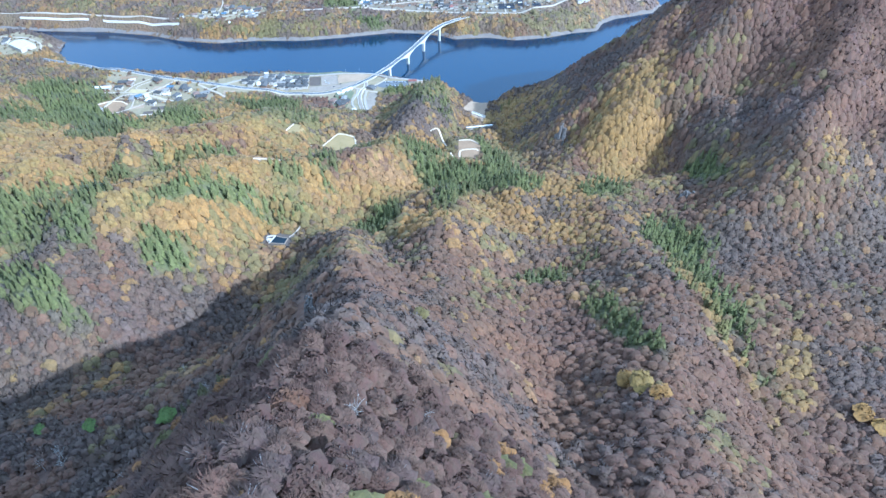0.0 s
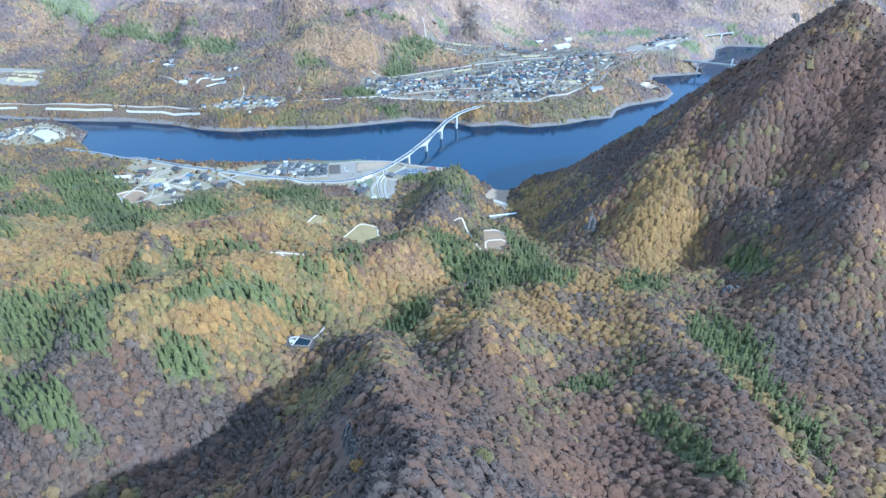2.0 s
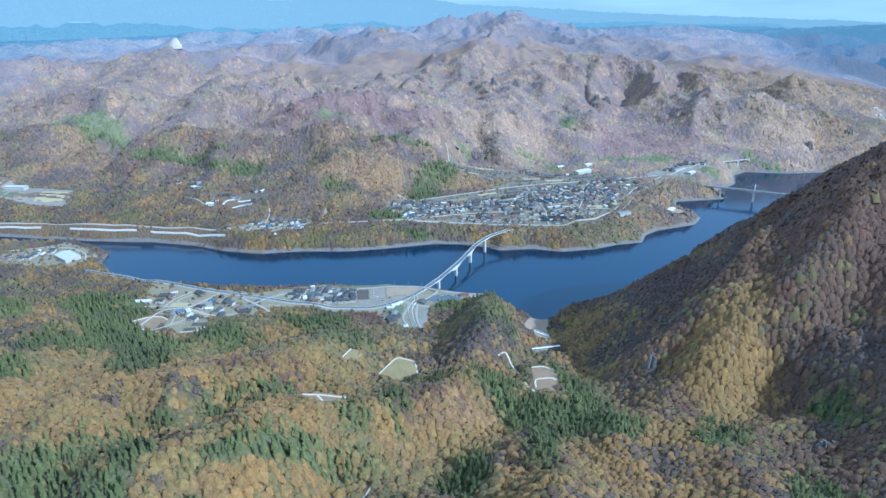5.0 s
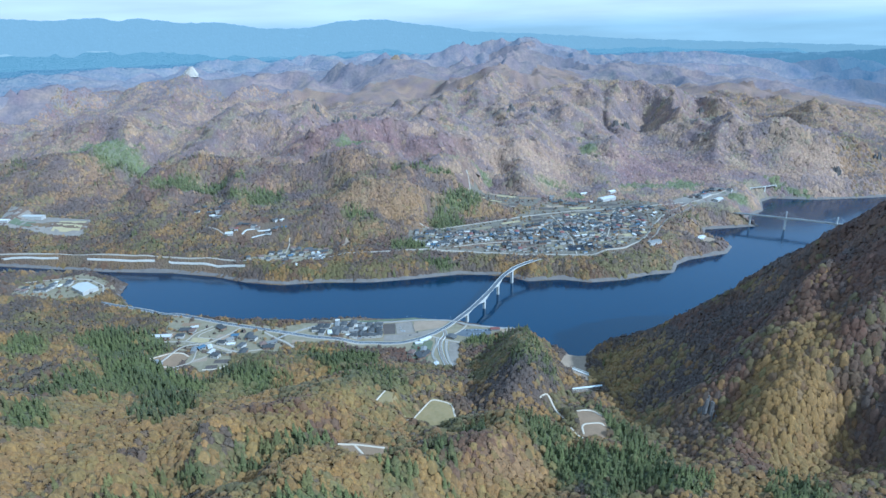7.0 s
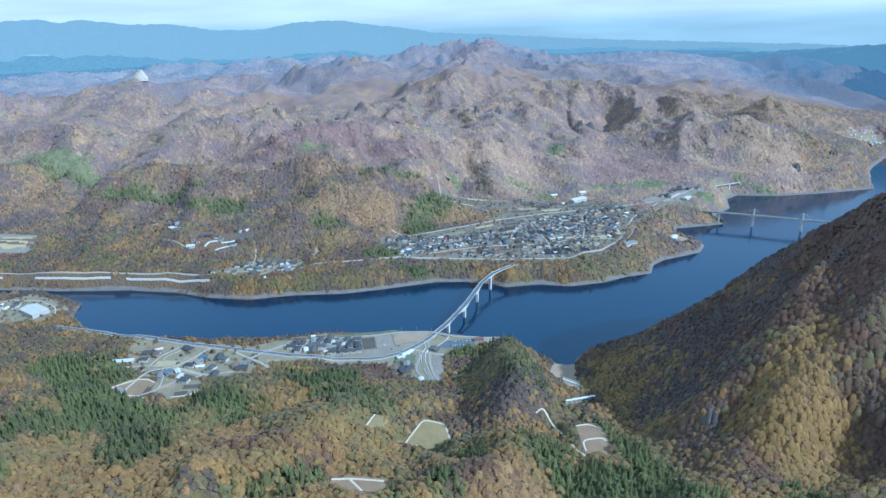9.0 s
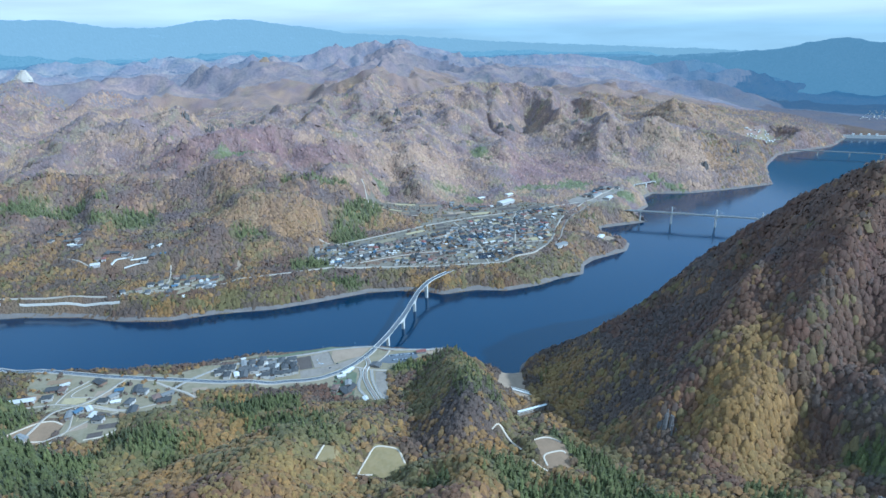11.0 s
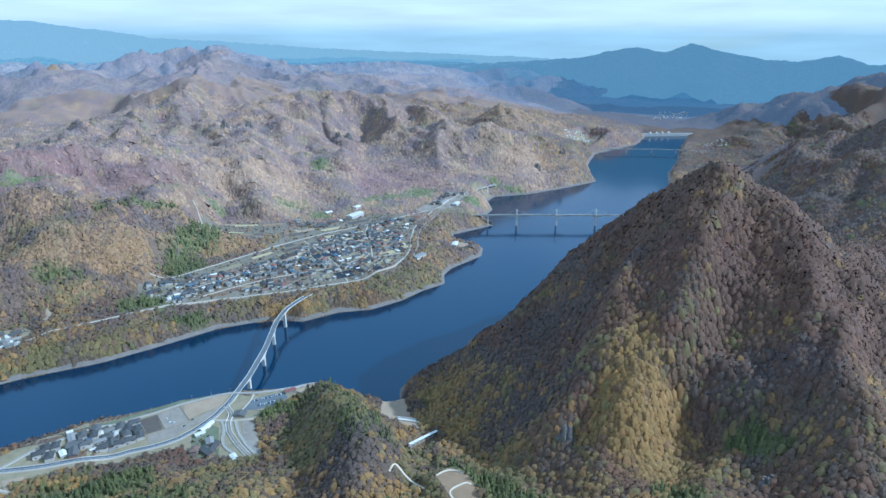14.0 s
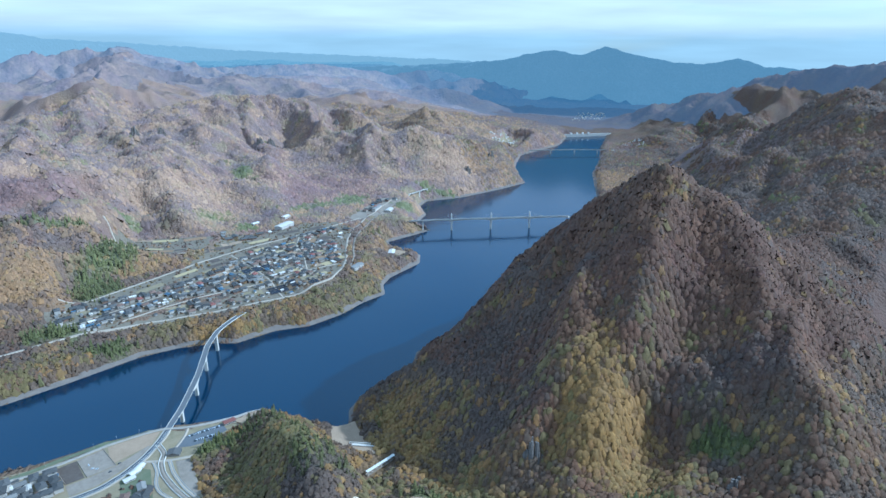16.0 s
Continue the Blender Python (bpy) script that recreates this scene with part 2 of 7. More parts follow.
def inside(x, y, ring):
    """Whether points lie inside a closed outline."""
    odd = np.zeros(np.shape(x), bool)
    for a, b in zip(ring, ring[1:] + ring[:1]):
        if a[1] != b[1]:
            odd ^= ((a[1] > y) != (b[1] > y)) & (x < (b[0] - a[0]) * (y - a[1]) / (b[1] - a[1]) + a[0])
    return odd


# the lake's outline at the water line: north shore from west to east, then the dam and the south shore back
NORTH_SHORE = [(-2600, 940), (-1500, 985), (-1100, 997), (-874, 994), (-756, 1002), (-665, 996), (-600, 978), (-528, 974), (-464, 992), (-380, 1002), (-319, 1022),
               (-239, 1053), (-190, 1057), (-143, 1050), (-120, 1036), (-64, 1050), (-15, 1043), (40, 1060), (85, 1087), (128, 1102),
               (140, 1140), (164, 1166), (241, 1208), (262, 1250), (225, 1300), (235, 1350), (300, 1368), (352, 1385), (330, 1430), (395, 1500),
               (416, 1579), (450, 1613), (547, 1607), (690, 1640), (805, 1678), (840, 1760), (913, 1894), (1040, 2051), (1187, 2117), (1308, 2172), (1477, 2335)]
SOUTH_SHORE = [(1666, 2289), (1425, 2059), (1250, 1863), (1080, 1700), (880, 1450), (700, 1300), (520, 1190), (400, 1100), (300, 1050), (235, 985), (185, 935), (150, 905),
               (95, 905), (70, 868), (26, 851), (-8, 837), (-32, 815), (-40, 790), (-52, 786), (-70, 800), (-100, 838), (-118, 862), (-150, 856), (-190, 864),
               (-240, 872), (-300, 866), (-362, 860), (-440, 834), (-520, 826), (-640, 832), (-700, 846), (-740, 868), (-784, 905), (-800, 950), (-880, 976), (-980, 962), (-1057, 952), (-1500, 900), (-2600, 820)]
LAKE = NORTH_SHORE + SOUTH_SHORE

# crest lines (x, y, height) and the fall of the slopes beside them
CRESTS = [
    (1.15, [(60, -260, 420), (20, -120, 385), (-15, -10, 345), (-36, 60, 306), (-44, 105, 275), (-54, 165, 232), (-78, 215, 200), (-92, 270, 162), (-115, 330, 128)]),
    (1.2, [(-15, -10, 345), (-120, 10, 272), (-230, 20, 225), (-420, 60, 195)]),
    (1.05, [(20, -120, 385), (160, -60, 330), (330, 40, 270), (520, 140, 250)]),
    (0.60, [(70, 120, 205), (82, 200, 160), (112, 300, 124), (95, 370, 108), (84, 430, 96), (70, 490, 82)]),
    (0.55, [(-40, 230, 165), (-48, 320, 130), (-46, 372, 117), (-60, 440, 95), (-45, 520, 74), (0, 505, 72)]),
    (0.48, [(-430, 250, 170), (-390, 330, 152), (-370, 400, 146), (-300, 440, 132), (-285, 505, 118), (-272, 560, 92), (-265, 612, 72), (-290, 660, 40)]),
    (0.55, [(-290, 250, 140), (-295, 320, 148), (-260, 378, 144), (-190, 430, 110), (-135, 490, 97), (-120, 540, 84)]),
    (0.40, [(-480, 330, 165), (-520, 430, 140), (-560, 545, 100), (-600, 590, 70), (-680, 660, 40)]),
    (0.40, [(-900, 380, 190), (-800, 520, 130), (-760, 640, 70)]),
    (1.1, [(-128, 600, 66), (-112, 650, 76), (-112, 690, 72), (-118, 735, 58), (-118, 775, 42), (-116, 805, 26)]),
    # the steep hill on the south shore
    (0.92, [(450, 490, 110), (385, 505, 148), (338, 540, 188), (316, 590, 222), (301, 642, 250), (276, 684, 268)]),
    (1.45, [(276, 684, 268), (262, 726, 245), (245, 768, 214), (224, 808, 172), (204, 845, 128), (180, 880, 72), (160, 900, 26)]),
    (0.95, [(276, 684, 266), (215, 632, 234), (172, 604, 194), (134, 592, 154), (98, 566, 114), (64, 546, 82)]),
    (1.3, [(276, 684, 266), (218, 662, 236), (166, 650, 198), (116, 621, 146), (60, 596, 94)]),
    (0.75, [(301, 642, 250), (280, 545, 196), (240, 480, 150), (190, 430, 108)]),
    (0.8, [(450, 490, 110), (540, 420, 135), (680, 330, 180), (900, 240, 220)]),
    (0.6, [(400, 705, 130), (480, 692, 158), (600, 700, 150), (720, 650, 145), (800, 560, 150)]),
    (0.8, [(285, 725, 205), (390, 850, 120), (500, 980, 50)]),
    (0.42, [(2300, 300, 340), (1900, 700, 330), (1580, 1060, 292), (1490, 1180, 284), (1273, 1189, 165), (1073, 1214, 90), (960, 1300, 34)]),
    (0.42, [(1490, 1180, 284), (1415, 1308, 228), (1364, 1382, 178), (1340, 1500, 110), (1330, 1620, 50)]),
    (0.40, [(1580, 1060, 290), (1560, 1380, 120), (1420, 1600, 40), (1340, 1750, 15)]),
    (0.35, [(2200, 1500, 230), (1900, 1700, 150), (1620, 1900, 70)]),
    (0.34, [(3100, 900, 330), (2700, 1400, 350), (2514, 1671, 346), (2420, 1830, 290), (2330, 1980, 262), (2240, 2130, 200), (2150, 2300, 140), (2060, 2480, 80)]),
    (0.34, [(2330, 1980, 262), (2050, 2020, 160), (1850, 2080, 95), (1720, 2150, 45)]),
    # the range north of the lake
    (0.36, [(-1900, 1500, 150), (-1300, 1560, 165), (-950, 1630, 190), (-623, 1720, 208), (-420, 1850, 205), (-250, 2060, 180), (-60, 2300, 180), (110, 2330, 205), (214, 2296, 224), (397, 2230, 164), (640, 2330, 150)]),
    (0.34, [(-623, 1720, 208), (-680, 1480, 140), (-670, 1290, 88), (-640, 1150, 48)]),
    (0.34, [(-950, 1630, 190), (-920, 1380, 130), (-880, 1220, 98), (-860, 1090, 45)]),
    (0.36, [(-420, 1850, 205), (-390, 1620, 160), (-350, 1400, 110), (-440, 1270, 72), (-440, 1180, 52)]),
    (0.34, [(-1300, 1560, 165), (-1250, 1300, 110), (-1200, 1150, 60)]),
    (0.40, [(-250, 2060, 180), (-190, 1800, 165), (-178, 1560, 112), (-170, 1420, 82)]),
    (0.42, [(-60, 2300, 180), (-30, 2000, 150), (0, 1800, 118), (10, 1640, 96), (30, 1530, 62)]),
    (0.44, [(0, 1800, 118), (130, 1760, 104), (255, 1695, 80), (330, 1640, 42)]),
    (0.44, [(268, 2300, 200), (330, 2080, 160), (420, 1930, 150), (560, 1870, 150), (690, 1830, 108), (780, 1760, 60), (810, 1710, 22)]),
    (0.46, [(420, 1930, 150), (440, 1780, 100), (470, 1690, 50)]),
    (0.30, [(640, 2330, 150), (820, 2350, 140), (1000, 2420, 120), (1150, 2400, 60)]),
    # the high ground behind it, rising to a double summit
    (0.28, [(-611, 1684, 205), (-480, 1990, 190), (-320, 2449, 226), (-280, 2900, 258), (-240, 3350, 296), (-214, 3779, 358)]),
    (0.36, [(-1000, 3500, 262), (-700, 3560, 290), (-450, 3650, 325), (-340, 3740, 356), (-290, 3770, 338), (-214, 3779, 358), (-120, 3740, 334), (40, 3650, 285), (200, 3500, 250), (380, 3400, 212)]),
    (0.26, [(-1250, 3050, 232), (-856, 3197, 268), (-700, 3400, 280)]),
    (0.26, [(-2500, 2200, 190), (-2100, 2300, 195), (-1614, 2572, 222), (-1250, 2900, 235)]),
    (0.30, [(-1614, 2572, 222), (-1500, 2250, 190), (-1350, 1900, 170), (-1300, 1560, 165)]),
    (0.40, [(-320, 2449, 222), (-140, 2420, 196), (110, 2330, 205)]),
    (0.34, [(380, 3400, 212), (620, 3250, 185), (860, 3120, 160), (1080, 2960, 120), (1250, 2820, 70)]),
    (0.34, [(420, 2850, 175), (700, 2760, 160), (950, 2720, 130), (1180, 2640, 70)]),
    (0.34, [(200, 3500, 250), (250, 3150, 205), (420, 2850, 175)]),
    (0.25, [(200, 4500, 225), (649, 4411, 235), (865, 4364, 272), (1080, 4306, 232), (1416, 4191, 190), (1718, 4060, 200), (2000, 3800, 120)]),
    (0.30, [(1300, 3650, 140), (1450, 3450, 110), (1600, 3300, 70)]),
    (0.22, [(-3300, 3000, 190), (-2700, 3500, 225), (-2200, 3900, 240), (-1600, 4200, 260), (-900, 4500, 260), (-300, 4700, 240)]),
]
BASE = [(0, -260, 330), (0, 0, 215), (-80, 150, 150), (60, 250, 118), (-150, 330, 92), (30, 400, 85), (-190, 380, 84), (-200, 470, 66), (-110, 560, 55), (-200, 620, 40), (-60, 690, 18), (-200, 725, 16)]
# level ground: middle, half lengths, turn in degrees, height, soft edge
TERRACES = [
    (-120, 1225, 190, 62, 10, 32, 40), (40, 1310, 120, 95, 20, 34, 40), (-330, 1130, 130, 28, 20, 30, 30), (60, 1190, 70, 40, 25, 34, 30),
    (170, 1480, 110, 45, 55, 34, 30), (214, 1256, 26, 20, 40, 9, 18), (-565, 1070, 90, 28, 10, 24, 25), (-170, 1400, 70, 35, -20, 44, 30),
    (-290, 800, 130, 44, -4, 12, 20), (-232, 790, 30, 60, 0, 12, 22), (-178, 824, 36, 13, 5, 12, 10), (-130, 842, 14, 8, 25, 11, 8), (-470, 760, 110, 45, 5, 18, 30), (-860, 895, 75, 45, -10, 14, 25),
    (-1050, 1180, 110, 38, 5, 42, 30), (1080, 2180, 120, 35, 40, 12, 30),
    (-198, 582, 18, 28, -15, 52, 16), (-231, 465, 18, 15, 0, 99, 14), (-241, 563, 10, 12, 0, 78, 12), (-50, 574, 14, 24, 10, 57, 14), (-180, 368, 16, 15, 0, 91, 12),
    (-210, 1368, 50, 16, -30, 45, 34), (-572, 663, 58, 22, 20, 30, 42), (-500, 660, 34, 24, 0, 26, 45), (-45, 682, 22, 12, 15, 24, 14), (-98, 1076, 10, 8, 40, 26, 12),
]


def land_height(x, y, rough=True):
    """Height of the ground over the plan, in plan units; the water stands at zero."""
    x, y = np.asarray(x, float), np.asarray(y, float)
    d, _ = along(x, y, BASE)
    low, total = np.zeros(np.shape(x)), np.zeros(np.shape(x))
    for a, b in zip(BASE, BASE[1:]):
        for f in np.arange(0, 1, 0.2):
            px, py, pz = (a[k] + f * (b[k] - a[k]) for k in range(3))
            w = ((x - px) ** 2 + (y - py) ** 2 + 900.0) ** -3
            low, total = low + w * pz, total + w
    low = low / total
    base = np.where(y < 900, np.maximum(low * np.exp(-(np.maximum(d - 60, 0) / 700) ** 2), 25 + 60 * np.clip((720 - y) / 600, 0, 1)), 22 + 0.035 * (y - 1000))
    side = np.clip((y - 905 - 0.913 * (x - 150)) / 260, 0, 1) * np.clip((1700 - x) / 600, 0, 1)
    base = np.where(y > 900, 14 + (base - 14) * side, base)
    base = np.where(y < 730, base, np.minimum(base, 22 + 0.035 * np.maximum(y - 1000, 0)))
    # the northern high ground, falling off eastwards to the valley of the dam
    edge = np.clip((300 + 0.55 * (y - 1700) - x) / 650, 0, 1)
    lift = np.clip((y - 1250) / 1000, 0, 1)
    massif = edge * edge * (3 - 2 * edge) * lift * lift * (3 - 2 * lift)
    base = base + massif * np.maximum(np.minimum(60 + 0.062 * (y - 1300), 190) - base, 0)
    tops, k = [base], 7.0
    for fall, line in CRESTS:
        d, top = along(x, y, line)
        if line is CRESTS[0][1]:  # the near ridge falls off more gently on its western side
            west = np.clip((np.interp(y, [p[1] for p in line], [p[0] for p in line]) - x) / 40, 0, 1)
            fall = fall - 0.17 * west
        tops.append(top - fall * (np.sqrt(d * d + 14 * 14) - 14))
    peak = np.max(tops, axis=0)
    h = peak + k * np.log(sum(np.exp(np.clip((t - peak) / k, -40, 0)) for t in tops)) - 4
    if rough:
        steep = np.clip((h - base) / 60, 0.12, 1)
        gully = 1 - np.abs(value_noise(x, y, 95, 3)) * 2
        gully2 = 1 - np.abs(value_noise(x + 0.4 * y, y, 41, 5)) * 2
        far = np.clip((y - 930) / 560, 0, 1)
        steep = np.maximum(steep, 0.6 * massif) * np.clip(1 - (np.maximum(np.abs(x + 400) - 2600, 0) + np.maximum(y - 3600, 0)) / 1500, 0.25, 1)
        h = h + steep * (gully * (7 + 9 * far) + gully2 * (3 + 6 * far) + (0.2 - np.abs(value_noise(x + 40 * value_noise(x, y, 150, 15), y, 210, 9)) * 1.9) * 58 * far + value_noise(x, y, 520, 13) * 16 * far)
        h = h + value_noise(x, y, 23, 7) * 0.9
        # ravines down the flanks of the steep hill, and knolls on the low hills
        from_crest = np.minimum(along(x, y, CRESTS[10][1])[0], along(x, y, CRESTS[11][1])[0])
        flank = np.clip((from_crest - 8) / 45, 0, 1) * np.clip((x - 60) / 60, 0, 1) * np.clip((520 - x) / 100, 0, 1) * np.clip((y - 440) / 80, 0, 1) * np.clip((880 - y) / 60, 0, 1) * np.clip((h - 40) / 60, 0, 1)
        run, drop = -0.55 * x + 0.83 * y, 0.83 * x + 0.55 * y
        h = h + flank * ((0.35 - 2.2 * np.abs(value_noise(3.2 * run + 0.6 * value_noise(x, y, 60, 23) * 40, drop, 120, 25))) * 14 + value_noise(2.2 * run, drop, 40, 27) * 3.5)
        knoll = np.clip((y - 280) / 80, 0, 1) * np.clip((720 - y) / 60, 0, 1) * np.clip((60 - x) / 60, 0, 1) * np.clip((x + 760) / 100, 0, 1)
        h = h + knoll * ((1 - 2.2 * np.abs(value_noise(x + 0.3 * y, y, 58, 29))) * 7 + value_noise(x, y, 30, 33) * 2.5)
    for cx, cy, rx, ry, turn, level, soft in TERRACES:
        c, s = math.cos(radians(turn)), math.sin(radians(turn))
        u, v = (x - cx) * c + (y - cy) * s, -(x - cx) * s + (y - cy) * c
        out = np.hypot(np.maximum(np.abs(u) - rx, 0), np.maximum(np.abs(v) - ry, 0))
        f = np.clip(1 - out / soft, 0, 1)
        f = f * f * (3 - 2 * f)
        h = h * (1 - f) + (level + 0.03 * v) * f
    shore, _ = along(x, y, LAKE + LAKE[:1])
    wet = inside(x, y, LAKE)
    wobble = 3 * value_noise(x, y, 30, 11)
    bank = np.maximum(0.35 * shore, 0) + np.clip((shore - 4 + wobble) * 0.75, 0, 16) + np.clip(shore - 30, 0, None) * np.where(y < 960, 0.8 + 0.9 * np.clip((x - 125) / 50, 0, 1), 0.8)
    h = np.minimum(np.maximum(h, np.minimum(bank, 9)), bank)
    return np.where(wet, -np.minimum(shore * 0.35, 14) - 0.3, h + 0.25)


HEART = np.array((-225.0, 225.0, 598.0))  # about the middle of the flight


def drawn_in(p):
    """Draws what lies past 4.1 km in towards the flight, along lines of sight, so that all of it stays within 4.8 km."""
    p = np.array(p, float)
    far = np.maximum(np.hypot(p[:, 0] - HEART[0], p[:, 1] - HEART[1]), 1.0)
    nearer = np.where(far > 4100, 4800 - 700 * np.exp(-(np.maximum(far, 4100) - 4100) / 700), far)
    return HEART + (p - HEART) * (nearer / far)[:, None]


# ---- mesh helpers ----
def sheet(name, verts, faces, mat, tints=None, parent=None, smooth=False, normals=None):
    """A mesh object from arrays of places and of triangles or quads."""
    verts, faces = np.asarray(verts, np.float32), np.asarray(faces, np.int32)
    me = bpy.data.meshes.new(name)
    count, side = faces.shape
    me.vertices.add(len(verts))
    me.vertices.foreach_set("co", verts.ravel())
    me.loops.add(count * side)
    me.loops.foreach_set("vertex_index", faces.ravel())
    me.polygons.add(count)
    me.polygons.foreach_set("loop_start", np.arange(0, count * side, side, dtype=np.int32))
    if smooth:
        me.polygons.foreach_set("use_smooth", np.ones(count, bool))
    if tints is not None:
        layer = me.color_attributes.new("tint", "FLOAT_COLOR", "POINT")
        layer.data.foreach_set("color", np.c_[tints, np.ones(len(tints))].astype(np.float32).ravel())
    me.update(calc_edges=True)
    if normals is not None:
        me.attributes.new("custom_normal", "FLOAT_VECTOR", "POINT").data.foreach_set("vector", np.asarray(normals, np.float32).ravel())
    me.materials.append(mat)
    ob = new(name, me)
    ob.parent = parent
    return ob


def part(name, bm, mat, parent, label=""):
    """Links a bmesh as one mesh object under a thing."""
    me = bpy.data.meshes.new(name)
    bmesh.ops.recalc_face_normals(bm, faces=bm.faces[:])
    bm.to_mesh(me)
    bm.free()
    me.materials.append(mat)
    ob = new(name, me)
    ob.parent = parent
    return tagged(ob, label)


def holder(name, x, y, z, turn=0.0, size=1.0):
    ob = new(name)
    ob.matrix_world = pose(x, y, z, 0, 0, turn) @ Matrix.Diagonal((size, size, size, 1))
    return ob


def block(bm, x0, y0, z0, x1, y1, z1, bevel=0.0):
    """Adds a box, with its edges taken off if asked."""
    made = bmesh.ops.create_cube(bm, size=1.0, matrix=Matrix.LocRotScale(((x0 + x1) / 2, (y0 + y1) / 2, (z0 + z1) / 2), None, (x1 - x0, y1 - y0, z1 - z0)))
    if bevel:
        edges = list({e for v in made["verts"] for e in v.link_edges})
        bmesh.ops.bevel(bm, geom=edges, offset=bevel, segments=1, affect="EDGES")
    return bm


def loft(bm, rings):
    """Joins rings of equal length into one closed skin."""
    rows = [[bm.verts.new(p) for p in ring] for ring in rings]
    for a, b in zip(rows, rows[1:]):
        for i in range(len(a)):
            bm.faces.new((a[i], a[i - 1], b[i - 1], b[i]))
    bm.faces.new(rows[0])
    bm.faces.new(rows[-1][::-1])
    return bm


# ---- kinds of wood ----
# kinds of tree: shape, colours
KINDS = {
    "bare": [(0.098, 0.068, 0.057), (0.109, 0.076, 0.065), (0.122, 0.088, 0.077), (0.115, 0.071, 0.055)],
    "rust": [(0.155, 0.068, 0.038), (0.108, 0.055, 0.04), (0.178, 0.083, 0.042)],
    "gold": [(0.37, 0.19, 0.038), (0.36, 0.21, 0.045), (0.29, 0.142, 0.036), (0.28, 0.185, 0.042)],
    "yellow": [(0.34, 0.185, 0.04), (0.27, 0.172, 0.044)],
    "olive": [(0.18, 0.14, 0.04), (0.14, 0.122, 0.034), (0.225, 0.17, 0.046)],
    "copper": [(0.34, 0.19, 0.066), (0.30, 0.16, 0.056), (0.35, 0.22, 0.085)],
    "pine": [(0.11, 0.122, 0.032), (0.143, 0.153, 0.038), (0.185, 0.19, 0.048)],
}
NAMES = list(KINDS)
